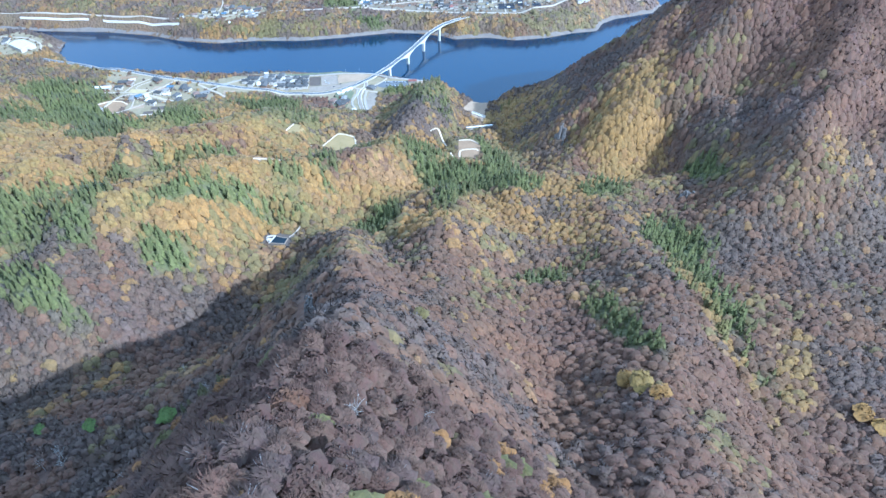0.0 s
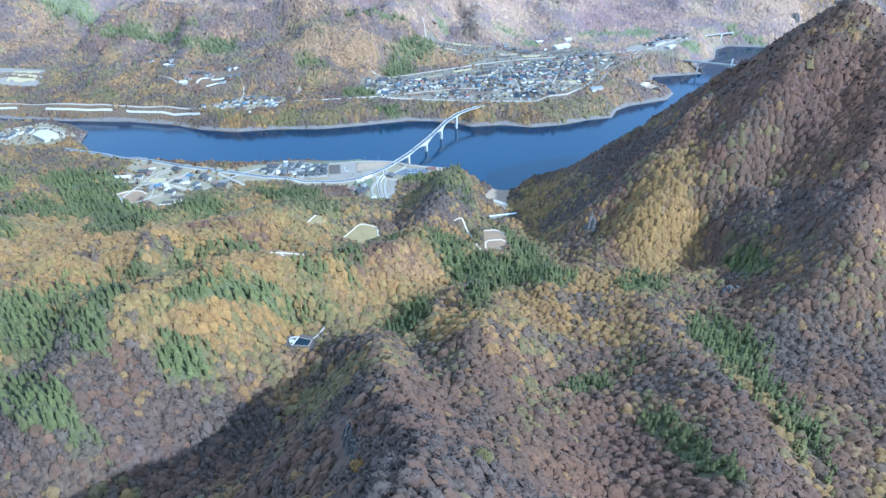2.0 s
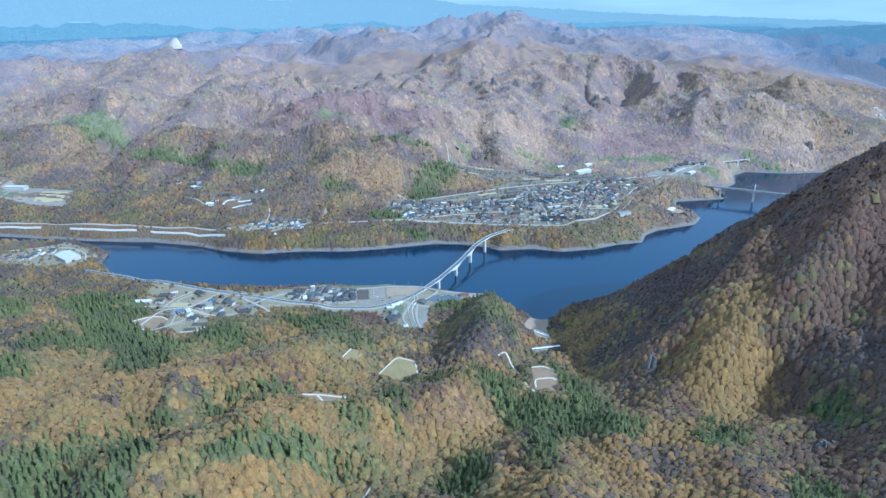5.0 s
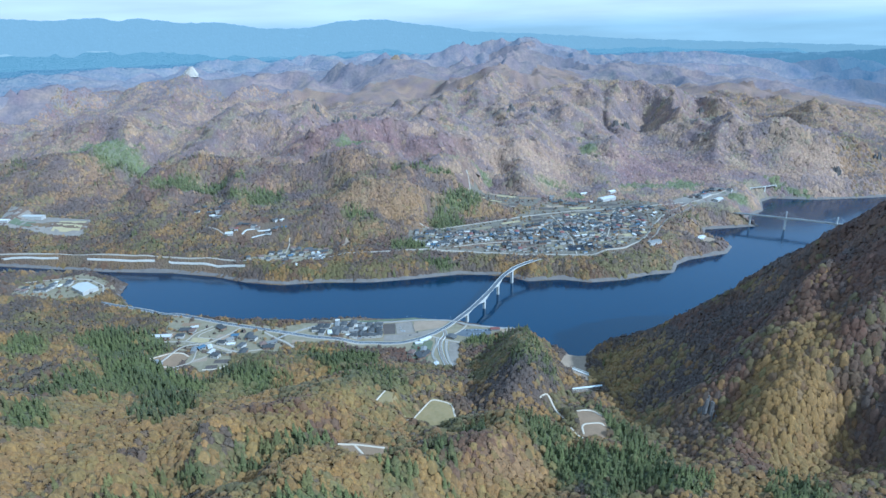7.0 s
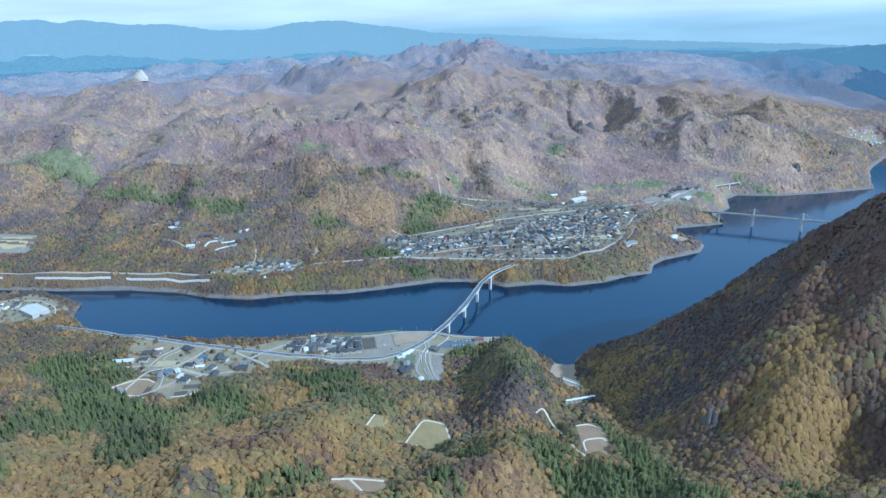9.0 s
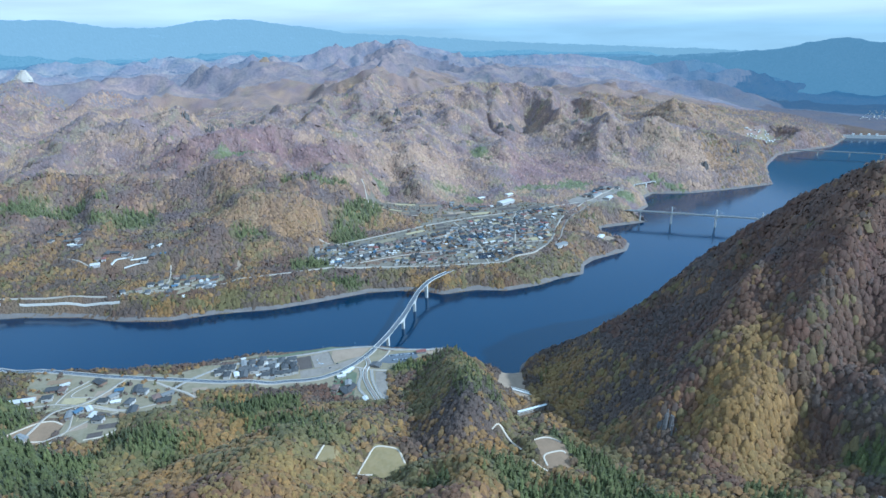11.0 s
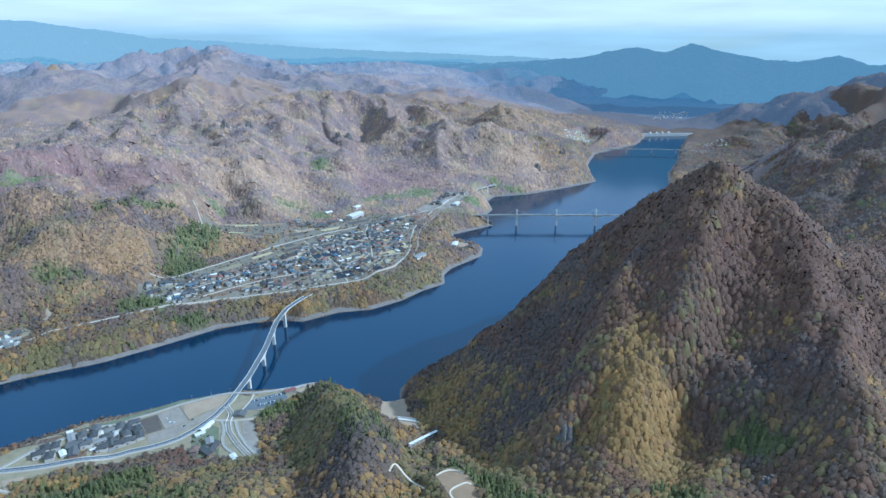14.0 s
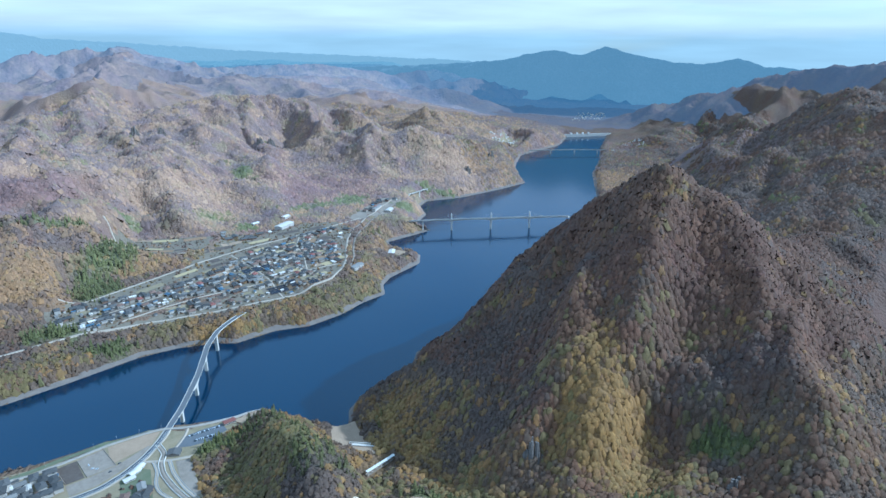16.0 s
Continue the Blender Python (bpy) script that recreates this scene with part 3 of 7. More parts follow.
# stands of one kind: kind, middle, half lengths, turn
STANDS = [
    ("pine", 138, 345, 17, 80, 8), ("pine", 72, 275, 12, 42, 15), ("pine", 40, 345, 30, 10, 35), ("pine", -53, 440, 12, 62, 0), ("pine", -40, 490, 30, 12, 10), ("pine", 10, 482, 26, 10, 0),
    ("pine", -100, 410, 14, 22, 20), ("pine", -345, 320, 34, 46, 20), ("pine", -220, 375, 60, 12, 25), ("pine", -238, 305, 16, 14, 0), ("pine", -310, 250, 50, 12, -20), ("pine", -480, 580, 60, 42, -20),
    ("pine", -435, 655, 45, 20, 10), ("pine", -290, 655, 42, 18, 0), ("pine", -300, 430, 22, 14, 0), ("pine", -330, 385, 22, 16, 0), ("pine", -195, 425, 16, 16, 0), ("pine", -60, 505, 30, 14, 0),
    ("pine", -142, 796, 34, 20, 10), ("pine", -110, 745, 16, 46, 10), ("pine", -8, 755, 20, 18, 20), ("pine", -330, 700, 40, 16, 0), ("pine", -640, 690, 40, 20, 0),
    ("pine", -455, 1185, 34, 22, 0), ("pine", -700, 1270, 50, 30, 20), ("pine", 150, 1560, 60, 22, 10), ("pine", -250, 1480, 26, 20, 0), ("pine", -80, 1520, 40, 22, 30), ("pine", -880, 1300, 90, 26, 10),
    ("pine", -1150, 1420, 130, 40, -10), ("pine", 20, 1730, 22, 60, 0), ("pine", 330, 1500, 22, 30, 30), ("pine", -30, 1470, 22, 16, 0),
    ("olive", 420, 1600, 40, 30, 0), ("olive", 60, 1100, 70, 24, 20), ("olive", -520, 1000, 70, 12, 0), ("olive", 270, 1420, 40, 30, 0), ("olive", -205, 620, 14, 10, 0), ("olive", -195, 560, 40, 10, 0),
    ("yellow", 104, 532, 22, 40, -10), ("rust", 128, 560, 16, 30, 10), ("yellow", 72, 204, 8, 9, 0), ("yellow", 178, 262, 8, 30, -20), ("yellow", 135, 300, 6, 70, 8), ("yellow", 0, 660, 30, 20, 0),
    ("yellow", -150, 1062, 12, 10, 0), ("yellow", -108, 1060, 12, 10, 0),
    ("gold", -240, 395, 60, 30, 20), ("gold", -270, 335, 60, 24, 10), ("gold", -430, 410, 80, 40, 10), ("gold", -130, 480, 40, 50, 0), ("gold", -10, 425, 26, 28, 0), ("gold", 62, 418, 20, 24, 0),
    ("gold", -380, 500, 90, 60, 0), ("copper", -460, 1230, 60, 40, 0), ("gold", -370, 1240, 34, 44, 0), ("copper", 60, 1690, 70, 40, 0), ("copper", 250, 1660, 70, 30, -20), ("copper", 560, 1700, 120, 50, 10), ("copper", -245, 1330, 40, 46, 0),
    ("rust", -150, 770, 34, 36, 0), ("olive", -184, 792, 14, 16, 0), ("gold", -120, 720, 20, 40, 0), ("yellow", -160, 812, 16, 6, 0), ("rust", 30, 250, 30, 40, 0), ("rust", -32, 100, 14, 16, 0), ("rust", 350, 560, 60, 60, 0), ("rust", 280, 620, 60, 30, 0), ("rust", -600, 1500, 140, 80, 0),
    ("pine", -400, 619, 30, 35, 27), ("pine", -340, 680, 16, 17, 18), ("pine", -272, 579, 9, 15, 14), ("pine", -456, 590, 20, 22, 34), ("gold", -285, 524, 33, 40, 18), ("gold", -370, 692, 10, 16, 21), ("pine", -440, 637, 8, 14, 30), ("rust", -416, 673, 21, 10, 26),
    ("pine", -706, 646, 24, 22, 47), ("pine", -593, 667, 52, 81, 41), ("pine", -473, 419, 15, 19, 49), ("pine", -477, 578, 49, 30, 38), ("pine", -409, 485, 23, 37, 38), ("olive", -429, 634, 29, 46, 31),
    ("olive", -418, 590, 27, 21, 32), ("pine", -286, 421, 26, 13, 29), ("pine", -333, 387, 11, 7, 39), ("pine", -346, 361, 16, 6, 43), ("olive", -275, 369, 13, 11, 32), ("olive", -252, 600, 32, 49, 16),
    ("olive", -227, 554, 23, 10, 15), ("olive", -236, 481, 26, 11, 19), ("pine", -197, 420, 8, 13, 16), ("pine", -366, 726, 27, 26, 22), ("olive", -313, 701, 18, 28, 19), ("olive", -224, 388, 9, 6, 23),
    ("pine", -166, 457, 14, 23, 10), ("pine", -150, 520, 10, 17, 6), ("pine", -94, 530, 26, 28, -1), ("pine", -63, 497, 25, 33, -5), ("pine", -11, 525, 16, 26, -12), ("pine", -4, 473, 23, 11, -14),
    ("pine", -174, 801, 30, 12, 5), ("pine", -106, 675, 21, 34, 0), ("olive", -138, 716, 40, 34, 3), ("gold", -369, 369, 43, 25, 44), ("gold", -340, 415, 28, 16, 37), ("gold", -425, 376, 17, 28, 49),
    ("gold", -289, 517, 66, 86, 24), ("rust", -317, 494, 29, 22, 28), ("yellow", 6, 736, 24, 20, -10), ("yellow", -6, 682, 17, 14, -9), ("gold", -111, 473, 24, 11, 1), ("gold", -133, 441, 20, 6, 5),
    ("rust", -23, 478, 13, 13, -11), ("yellow", 109, 540, 20, 16, -25), ("olive", 103, 570, 22, 25, -23), ("bare", -369, 395, 6, 9, 42), ("rust", -264, 477, 13, 17, 23), ("bare", -325, 418, 14, 9, 35),
    ("bare", 71, 609, 18, 8, -18), ("gold", -78, 446, 23, 7, -4), ("pine", -447, 544, 16, 25, 37), ("rust", -264, 759, 21, 22, 13), ("gold", -247, 518, 18, 17, 19),
    ("yellow", 107, 546, 30, 35, -41), ("rust", 118, 588, 15, 23, -39), ("rust", 210, 622, 46, 20, -44), ("olive", 182, 526, 16, 14, -50), ("gold", 9, 747, 32, 19, -20), 
    ("pine", -324, 1110, 43, 25, 8), ("pine", -292, 1239, 32, 52, 5), ("copper", -369, 1219, 43, 34, 10), ("gold", -227, 1295, 51, 17, 1), ("rust", 206, 1702, 120, 103, -14), ("pine", 232, 1587, 36, 39, -17),
    ("copper", -112, 1587, 89, 73, -3), ("copper", 605, 1749, 82, 28, -27), ("rust", -412, 1513, 97, 40, 9), ("pine", -342, 1367, 65, 8, 7), ("copper", -519, 1352, 49, 20, 16), ("copper", -430, 1272, 63, 44, 12),
    ("pine", 498, 1629, 66, 10, -25), ("copper", 817, 2313, 120, 120, -25), ("pine", -552, 1458, 53, 17, 16), ("gold", -144, 1065, 33, 8, -3), ("pine", -277, 1060, 44, 11, 5), ("copper", 1044, 1552, 108, 120, -42),
    ("rust", 266, 527, 38, 35, -55), ("olive", 165, 571, 18, 18, -44),
    ("pine", -228, 365, 56, 9, 42), ("pine", -299, 316, 15, 29, 13), ("pine", -240, 307, 9, 14, 29), ("olive", -187, 414, 13, 17, 30), ("pine", -478, 535, 65, 26, 68), ("pine", -34, 488, 40, 24, -5),
    ("pine", -105, 397, 24, 18, -42), ("pine", 83, 480, 26, 20, 8), ("pine", 137, 403, 26, 36, -1), ("olive", -258, 578, 34, 18, 70), ("olive", -404, 682, 38, 18, 12), ("pine", -271, 451, 18, 9, 45),
    ("rust", -139, 476, 30, 20, 39), ("gold", -64, 379, 22, 24, -15), ("gold", 33, 408, 21, 16, 1), ("copper", -119, 468, 24, 12, 37), ("pine", -403, 631, 34, 32, 5), ("pine", -263, 608, 25, 32, 22),
    ("gold", -362, 642, 24, 36, 5), ("olive", -314, 551, 38, 20, -32), ("gold", -351, 726, 36, 12, -34), ("pine", -331, 705, 36, 20, 17), ("olive", -257, 595, 27, 19, 58), ("pine", -27, 582, 16, 40, 22),
    ("bare", -111, 635, 50, 28, 60), ("gold", -114, 580, 23, 27, 34), ("bare", -138, 620, 28, 34, 0), ("yellow", 11, 740, 40, 34, -63), ("yellow", 112, 560, 22, 18, -14), ("olive", 175, 588, 12, 17, -1),
    ("pine", 175, 502, 20, 8, -52), ("bare", 108, 716, 80, 48, -8), ("bare", 66, 652, 24, 36, 0), ("rust", 66, 598, 17, 17, 0), ("rust", 130, 650, 50, 26, -20), ("bare", 30, 652, 22, 26, 0), ("gold", 5, 748, 26, 14, 0), ("gold", -6, 682, 14, 12, 0),
    ("gold", 27, 694, 10, 8, 0), ("bare", 182, 540, 30, 22, -25), ("rust", 170, 588, 24, 28, 0), ("bare", 222, 520, 24, 24, 0), ("gold", 110, 560, 36, 30, 0), ("yellow", 118, 578, 28, 34, -35), ("gold", 138, 604, 10, 16, 0), ("pine", 170, 509, 17, 7, -38),
    ("rust", 252, 605, 34, 30, -49), ("olive", -133, 757, 48, 28, -2), ("pine", -262, 1313, 46, 30, 10),
]


def stand_kinds(x, y, rng):
    """The kind of tree at each place."""
    n = len(x)
    broad, fine = value_noise(x, y, 120, 51), value_noise(x, y, 42, 53)
    warm = np.exp(-(((x + 260) / 330) ** 2 + ((y - 520) / 190) ** 2))
    warm = np.maximum(warm, 0.55 * np.exp(-(((x + 110) / 70) ** 2 + ((y - 700) / 110) ** 2)))
    warm = np.maximum(warm, 0.75 * np.exp(-(((x + 390) / 190) ** 2 + ((y - 400) / 120) ** 2)))
    warm = np.maximum(warm, 0.6 * np.exp(-(((x + 760) / 240) ** 2 + ((y - 720) / 170) ** 2)))
    north = ((y > 960) & (y - 905 > 0.913 * (x - 150))).astype(float)
    south_hill = np.exp(-(((x - 230) / 200) ** 2 + ((y - 640) / 230) ** 2))
    steep_side = ((x > 60) & (y > 500) & (north == 0)).astype(float)
    north = north * np.clip((1500 - x) / 250, 0, 1)
    low_north = north * np.clip((1420 - y) / 320, 0, 1)
    ridge = np.exp(-(((x - 70) / 270) ** 2 + ((y - 180) / 210) ** 2))
    # ridge and steep_side favour darker trees, partly as cloud shade put into colour
    weight = np.stack([
        1.0 - 0.4 * ridge - 0.45 * steep_side - 0.88 * warm - 0.3 * north + 0.25 * broad + 0 * x,
        # fewer russet trees past x 640: a greyer tone in place of haze
        0.20 + 1.0 * ridge + 1.5 * steep_side - 1.15 * steep_side * (x > 640) + 0.16 * north + 0.25 * south_hill + 0.2 * fine,
        0.08 - 0.03 * ridge + 1.25 * warm + 0.20 * north + 0.08 * low_north + 0.14 * south_hill + 0.3 * fine * (warm + 0.3 * north),
        0.03 + 0.10 * warm + 0 * x,
        0.08 + 0.02 * ridge + 0.2 * low_north + 0.95 * warm + 0.14 * north + 0.16 * south_hill,
        0.03 + 0.08 * ridge + 0.5 * (north - 0.6 * low_north) * (broad > -0.1) + 0.08 * south_hill + 0.3 * warm,
        0.015 + 0.05 * steep_side * (x > 640) + 0.12 * np.clip(broad - 0.35, 0, 1) + 0.14 * north * (fine > 0.35),
    ], 1).clip(0.005)
    patch = np.stack([value_noise(x, y, 34, 71 + k) + 0.5 * value_noise(x, y, 15, 81 + k) for k in range(7)], 1)
    kind = np.argmax(np.log(weight) + 1.5 * patch - 0.5 * np.log(-np.log(rng.uniform(0.001, 0.999, (n, 7)))), 1)
    share = weight / weight.sum(1)[:, None] * np.exp(1.2 * patch)
    share /= share.sum(1)[:, None]
    edge = 1 + 0.4 * value_noise(x, y, 22, 57) + 0.25 * value_noise(x, y, 9, 58)
    for name, cx, cy, rx, ry, turn in STANDS:
        c, s = math.cos(radians(turn)), math.sin(radians(turn))
        u, v = ((x - cx) * c + (y - cy) * s) / rx, (-(x - cx) * s + (y - cy) * c) / ry
        here = np.clip((edge - np.hypot(u, v)) * (1.8 if name == "pine" else 1.0) + 0.45, 0, 0.9 if name == "pine" else 0.6)
        kind = np.where(rng.random(n) < here, NAMES.index(name), kind)
        share = share * (1 - here[:, None]) + np.eye(7)[NAMES.index(name)] * here[:, None]
    return kind, share @ np.array([np.mean(KINDS[name], 0) for name in NAMES])


def hazed_twigs(colour):
    """Pale grey twigs of half-bare crowns with distance haze painted in, keeping a part of the colour of their last
    leaves.
    """
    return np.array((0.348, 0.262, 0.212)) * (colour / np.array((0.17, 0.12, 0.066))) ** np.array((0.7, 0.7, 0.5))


# ---- ground and lake ----
def spread(*stops):
    """Grid lines: (from, to, step) runs joined."""
    return np.unique(np.concatenate([np.linspace(a, b, max(2, int(round((b - a) / s)) + 1)) for a, b, s in stops]).round(2))


GX = spread((-6400, -2400, 150), (-2400, -1200, 28), (-1200, -560, 13), (-560, 460, 7), (460, 960, 13), (960, 2700, 26), (2700, 6000, 150))
GY = spread((-2600, -300, 120), (-300, -20, 20), (-20, 880, 7), (880, 1700, 10), (1700, 2600, 18), (2600, 3900, 26), (3900, 7200, 110))
GX, GY = GX * S, GY * S
GRID_X, GRID_Y = np.meshgrid(GX, GY)
GRID_Z = S * land_height(GRID_X / S, GRID_Y / S)


def ground_at(x, y):
    """Height of the ground sheet itself."""
    x, y = np.asarray(x, float), np.asarray(y, float)
    i, j = np.clip(np.searchsorted(GX, x) - 1, 0, len(GX) - 2), np.clip(np.searchsorted(GY, y) - 1, 0, len(GY) - 2)
    f, g = (x - GX[i]) / (GX[i + 1] - GX[i]), (y - GY[j]) / (GY[j + 1] - GY[j])
    return (GRID_Z[j, i] * (1 - f) + GRID_Z[j, i + 1] * f) * (1 - g) + (GRID_Z[j + 1, i] * (1 - f) + GRID_Z[j + 1, i + 1] * f) * g


nodes = np.arange(GRID_X.size).reshape(GRID_X.shape)
quads = np.stack([nodes[:-1, :-1], nodes[:-1, 1:], nodes[1:, 1:], nodes[1:, :-1]], -1).reshape(-1, 4)
rise_y, rise_x = np.gradient(GRID_Z, GY, GX)
lean = np.stack([-rise_x.ravel(), -rise_y.ravel(), np.ones(GRID_Z.size)], -1)
_, floor_tint = stand_kinds(GRID_X.ravel() / S, GRID_Y.ravel() / S, np.random.default_rng(4))
# the floor colour pales northwards too, painting in the haze of distance
floor_haze = 0.8 * np.clip((GRID_Y.ravel() / S - 990) / 580, 0, 1)[:, None] * (GRID_X.ravel() / S < 1400)[:, None]
floor_tint = floor_tint * (1 - floor_haze) + hazed_twigs(floor_tint) * floor_haze
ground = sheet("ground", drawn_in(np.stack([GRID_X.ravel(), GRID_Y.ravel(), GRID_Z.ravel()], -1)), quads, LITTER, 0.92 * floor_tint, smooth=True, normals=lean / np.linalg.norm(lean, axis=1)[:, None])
tagged(ground, "steep brown hills covered with fallen leaves round a lake", "ground", kind="structure")
mid_y = GRID_Y.ravel()[quads].mean(1)
mid_x = GRID_X.ravel()[quads].mean(1)
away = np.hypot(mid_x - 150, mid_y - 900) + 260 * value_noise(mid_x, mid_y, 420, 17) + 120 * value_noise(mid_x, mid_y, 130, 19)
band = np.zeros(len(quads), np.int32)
# the ground glows more from band to band, imitating haze over distance
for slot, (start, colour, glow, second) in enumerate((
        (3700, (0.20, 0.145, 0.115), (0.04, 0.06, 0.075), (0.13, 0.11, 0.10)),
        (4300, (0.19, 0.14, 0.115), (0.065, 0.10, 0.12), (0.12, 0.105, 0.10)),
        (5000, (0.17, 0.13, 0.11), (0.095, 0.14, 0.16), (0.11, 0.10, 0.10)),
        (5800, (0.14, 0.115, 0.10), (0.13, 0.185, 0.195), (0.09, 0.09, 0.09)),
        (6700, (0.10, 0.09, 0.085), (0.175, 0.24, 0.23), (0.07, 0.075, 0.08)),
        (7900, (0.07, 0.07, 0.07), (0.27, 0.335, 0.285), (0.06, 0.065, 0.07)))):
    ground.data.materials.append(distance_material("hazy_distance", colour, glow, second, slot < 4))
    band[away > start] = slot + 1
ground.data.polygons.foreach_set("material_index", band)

water = sheet("water", metres([(-2600, 740, 0), (1750, 740, 0), (1750, 2420, 0), (-2600, 2420, 0)]), [(0, 1, 2, 3)], WATER)
for shore_line, shore_name in ((NORTH_SHORE, "north_beach"), (SOUTH_SHORE, "south_beach")):
    line = np.array(metres(shore_line))
    run = np.concatenate([[0], np.cumsum(np.hypot(*np.diff(line, axis=0).T))])
    s = np.arange(0, run[-1], 5.0)
    sx, sy = np.interp(s, run, line[:, 0]), np.interp(s, run, line[:, 1])
    for _ in range(2):
        sx[1:-1], sy[1:-1] = (sx[:-2] + 2 * sx[1:-1] + sx[2:]) / 4, (sy[:-2] + 2 * sy[1:-1] + sy[2:]) / 4
    tx, ty = np.gradient(sx), np.gradient(sy)
    nx, ny = -ty / np.hypot(tx, ty), tx / np.hypot(tx, ty)
    bank = []
    for out, low in ((-2.0, -1.2), (0.0, 0.1), (1.5, 0.8), (3.2, 1.8), (5.0, 2.8), (8.5, 4.2)):
        push = out + (1.6 * value_noise(s, 0 * s, 17, 77) if out > 0 else 0)
        bx, by = sx + nx * push, sy + ny * push
        bank.append(np.stack([bx, by, low if out <= 0 else np.maximum(ground_at(bx, by) + 0.25, low * 0.4)], -1) if out > 0 else np.stack([bx, by, np.full(len(s), low)], -1))
    bank = np.array(bank)
    k = np.arange(bank.shape[0] * bank.shape[1]).reshape(bank.shape[:2])
    beach = sheet(shore_name, bank.reshape(-1, 3), np.stack([k[:-1, :-1], k[:-1, 1:], k[1:, 1:], k[1:, :-1]], -1).reshape(-1, 4), SHORE_SOIL, smooth=True)
    tagged(beach, "bare tan soil strip at the falling water line", "shore", kind="structure")
tagged(water, "calm dark blue lake water between wooded banks", "lake", kind="structure")


# ---- far ranges ----
def far_range(name, crest, fall, mat, label, seed, reach=780, smooth=4):
    """A chain of hills: a crest with gullied slopes down both sides."""
    heart = np.array((-150.0, 150.0, 399.0))
    pts = np.array(crest, float) * S
    steps = np.concatenate([[0], np.cumsum(np.hypot(*np.diff(pts[:, :2], axis=0).T))])
    s = np.arange(0, steps[-1], 25.0)
    x, y, z = (np.interp(s, steps, pts[:, k]) for k in range(3))
    for _ in range(smooth):
        for run in (x, y, z):
            run[1:-1] = (run[:-2] + 2 * run[1:-1] + run[2:]) / 4
    for k in (1, 2):
        z = z + value_noise(s, 0 * s, 520 / k, seed + k) * 9 / k
    z = z + value_noise(s, 0 * s, 45, seed) * 4
    length = np.hypot(x - S * heart[0], y - S * heart[1])
    nx, ny = (x - S * heart[0]) / length, (y - S * heart[1]) / length
    rows = []
    for d in np.concatenate([np.arange(-reach, 0, 30.0), [0.0], np.arange(60, 260, 60.0)]):
        px, py = x + nx * d, y + ny * d
        h = z - fall * (math.hypot(d, 30) - 30) + (1 - 2 * np.abs(value_noise(px, py, 190, seed + 7))) * 34 * min(1, abs(d) / 120) + value_noise(px, py, 60, seed + 8) * 9
        rows.append(np.stack([px, py, h], -1))
    v = np.array(rows)
    n = np.arange(v.shape[0] * v.shape[1]).reshape(v.shape[:2])
    q = np.stack([n[:-1, :-1], n[:-1, 1:], n[1:, 1:], n[1:, :-1]], -1).reshape(-1, 4)
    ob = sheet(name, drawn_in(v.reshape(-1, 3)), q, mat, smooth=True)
    return tagged(ob, label, "mountains", kind="structure")


# both chains glow bluish in place of haze in the air
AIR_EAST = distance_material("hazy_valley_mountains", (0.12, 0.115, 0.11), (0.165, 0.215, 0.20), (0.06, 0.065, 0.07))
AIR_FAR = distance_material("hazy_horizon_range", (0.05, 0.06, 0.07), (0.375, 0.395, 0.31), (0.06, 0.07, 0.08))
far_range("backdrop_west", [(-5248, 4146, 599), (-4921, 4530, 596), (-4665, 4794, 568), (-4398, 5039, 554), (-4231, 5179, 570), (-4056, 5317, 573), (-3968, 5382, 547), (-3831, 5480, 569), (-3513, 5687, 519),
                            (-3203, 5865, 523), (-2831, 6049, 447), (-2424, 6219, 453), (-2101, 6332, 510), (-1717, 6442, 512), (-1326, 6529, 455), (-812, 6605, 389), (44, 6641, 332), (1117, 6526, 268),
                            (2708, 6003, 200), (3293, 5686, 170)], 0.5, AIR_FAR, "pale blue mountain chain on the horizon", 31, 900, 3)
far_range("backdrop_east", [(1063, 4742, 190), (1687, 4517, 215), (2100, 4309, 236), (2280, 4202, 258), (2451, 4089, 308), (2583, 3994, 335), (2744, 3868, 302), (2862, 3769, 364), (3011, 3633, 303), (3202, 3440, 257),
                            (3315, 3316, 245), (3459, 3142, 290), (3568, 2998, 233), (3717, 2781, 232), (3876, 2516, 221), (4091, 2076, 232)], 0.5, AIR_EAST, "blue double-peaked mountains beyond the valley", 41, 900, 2)
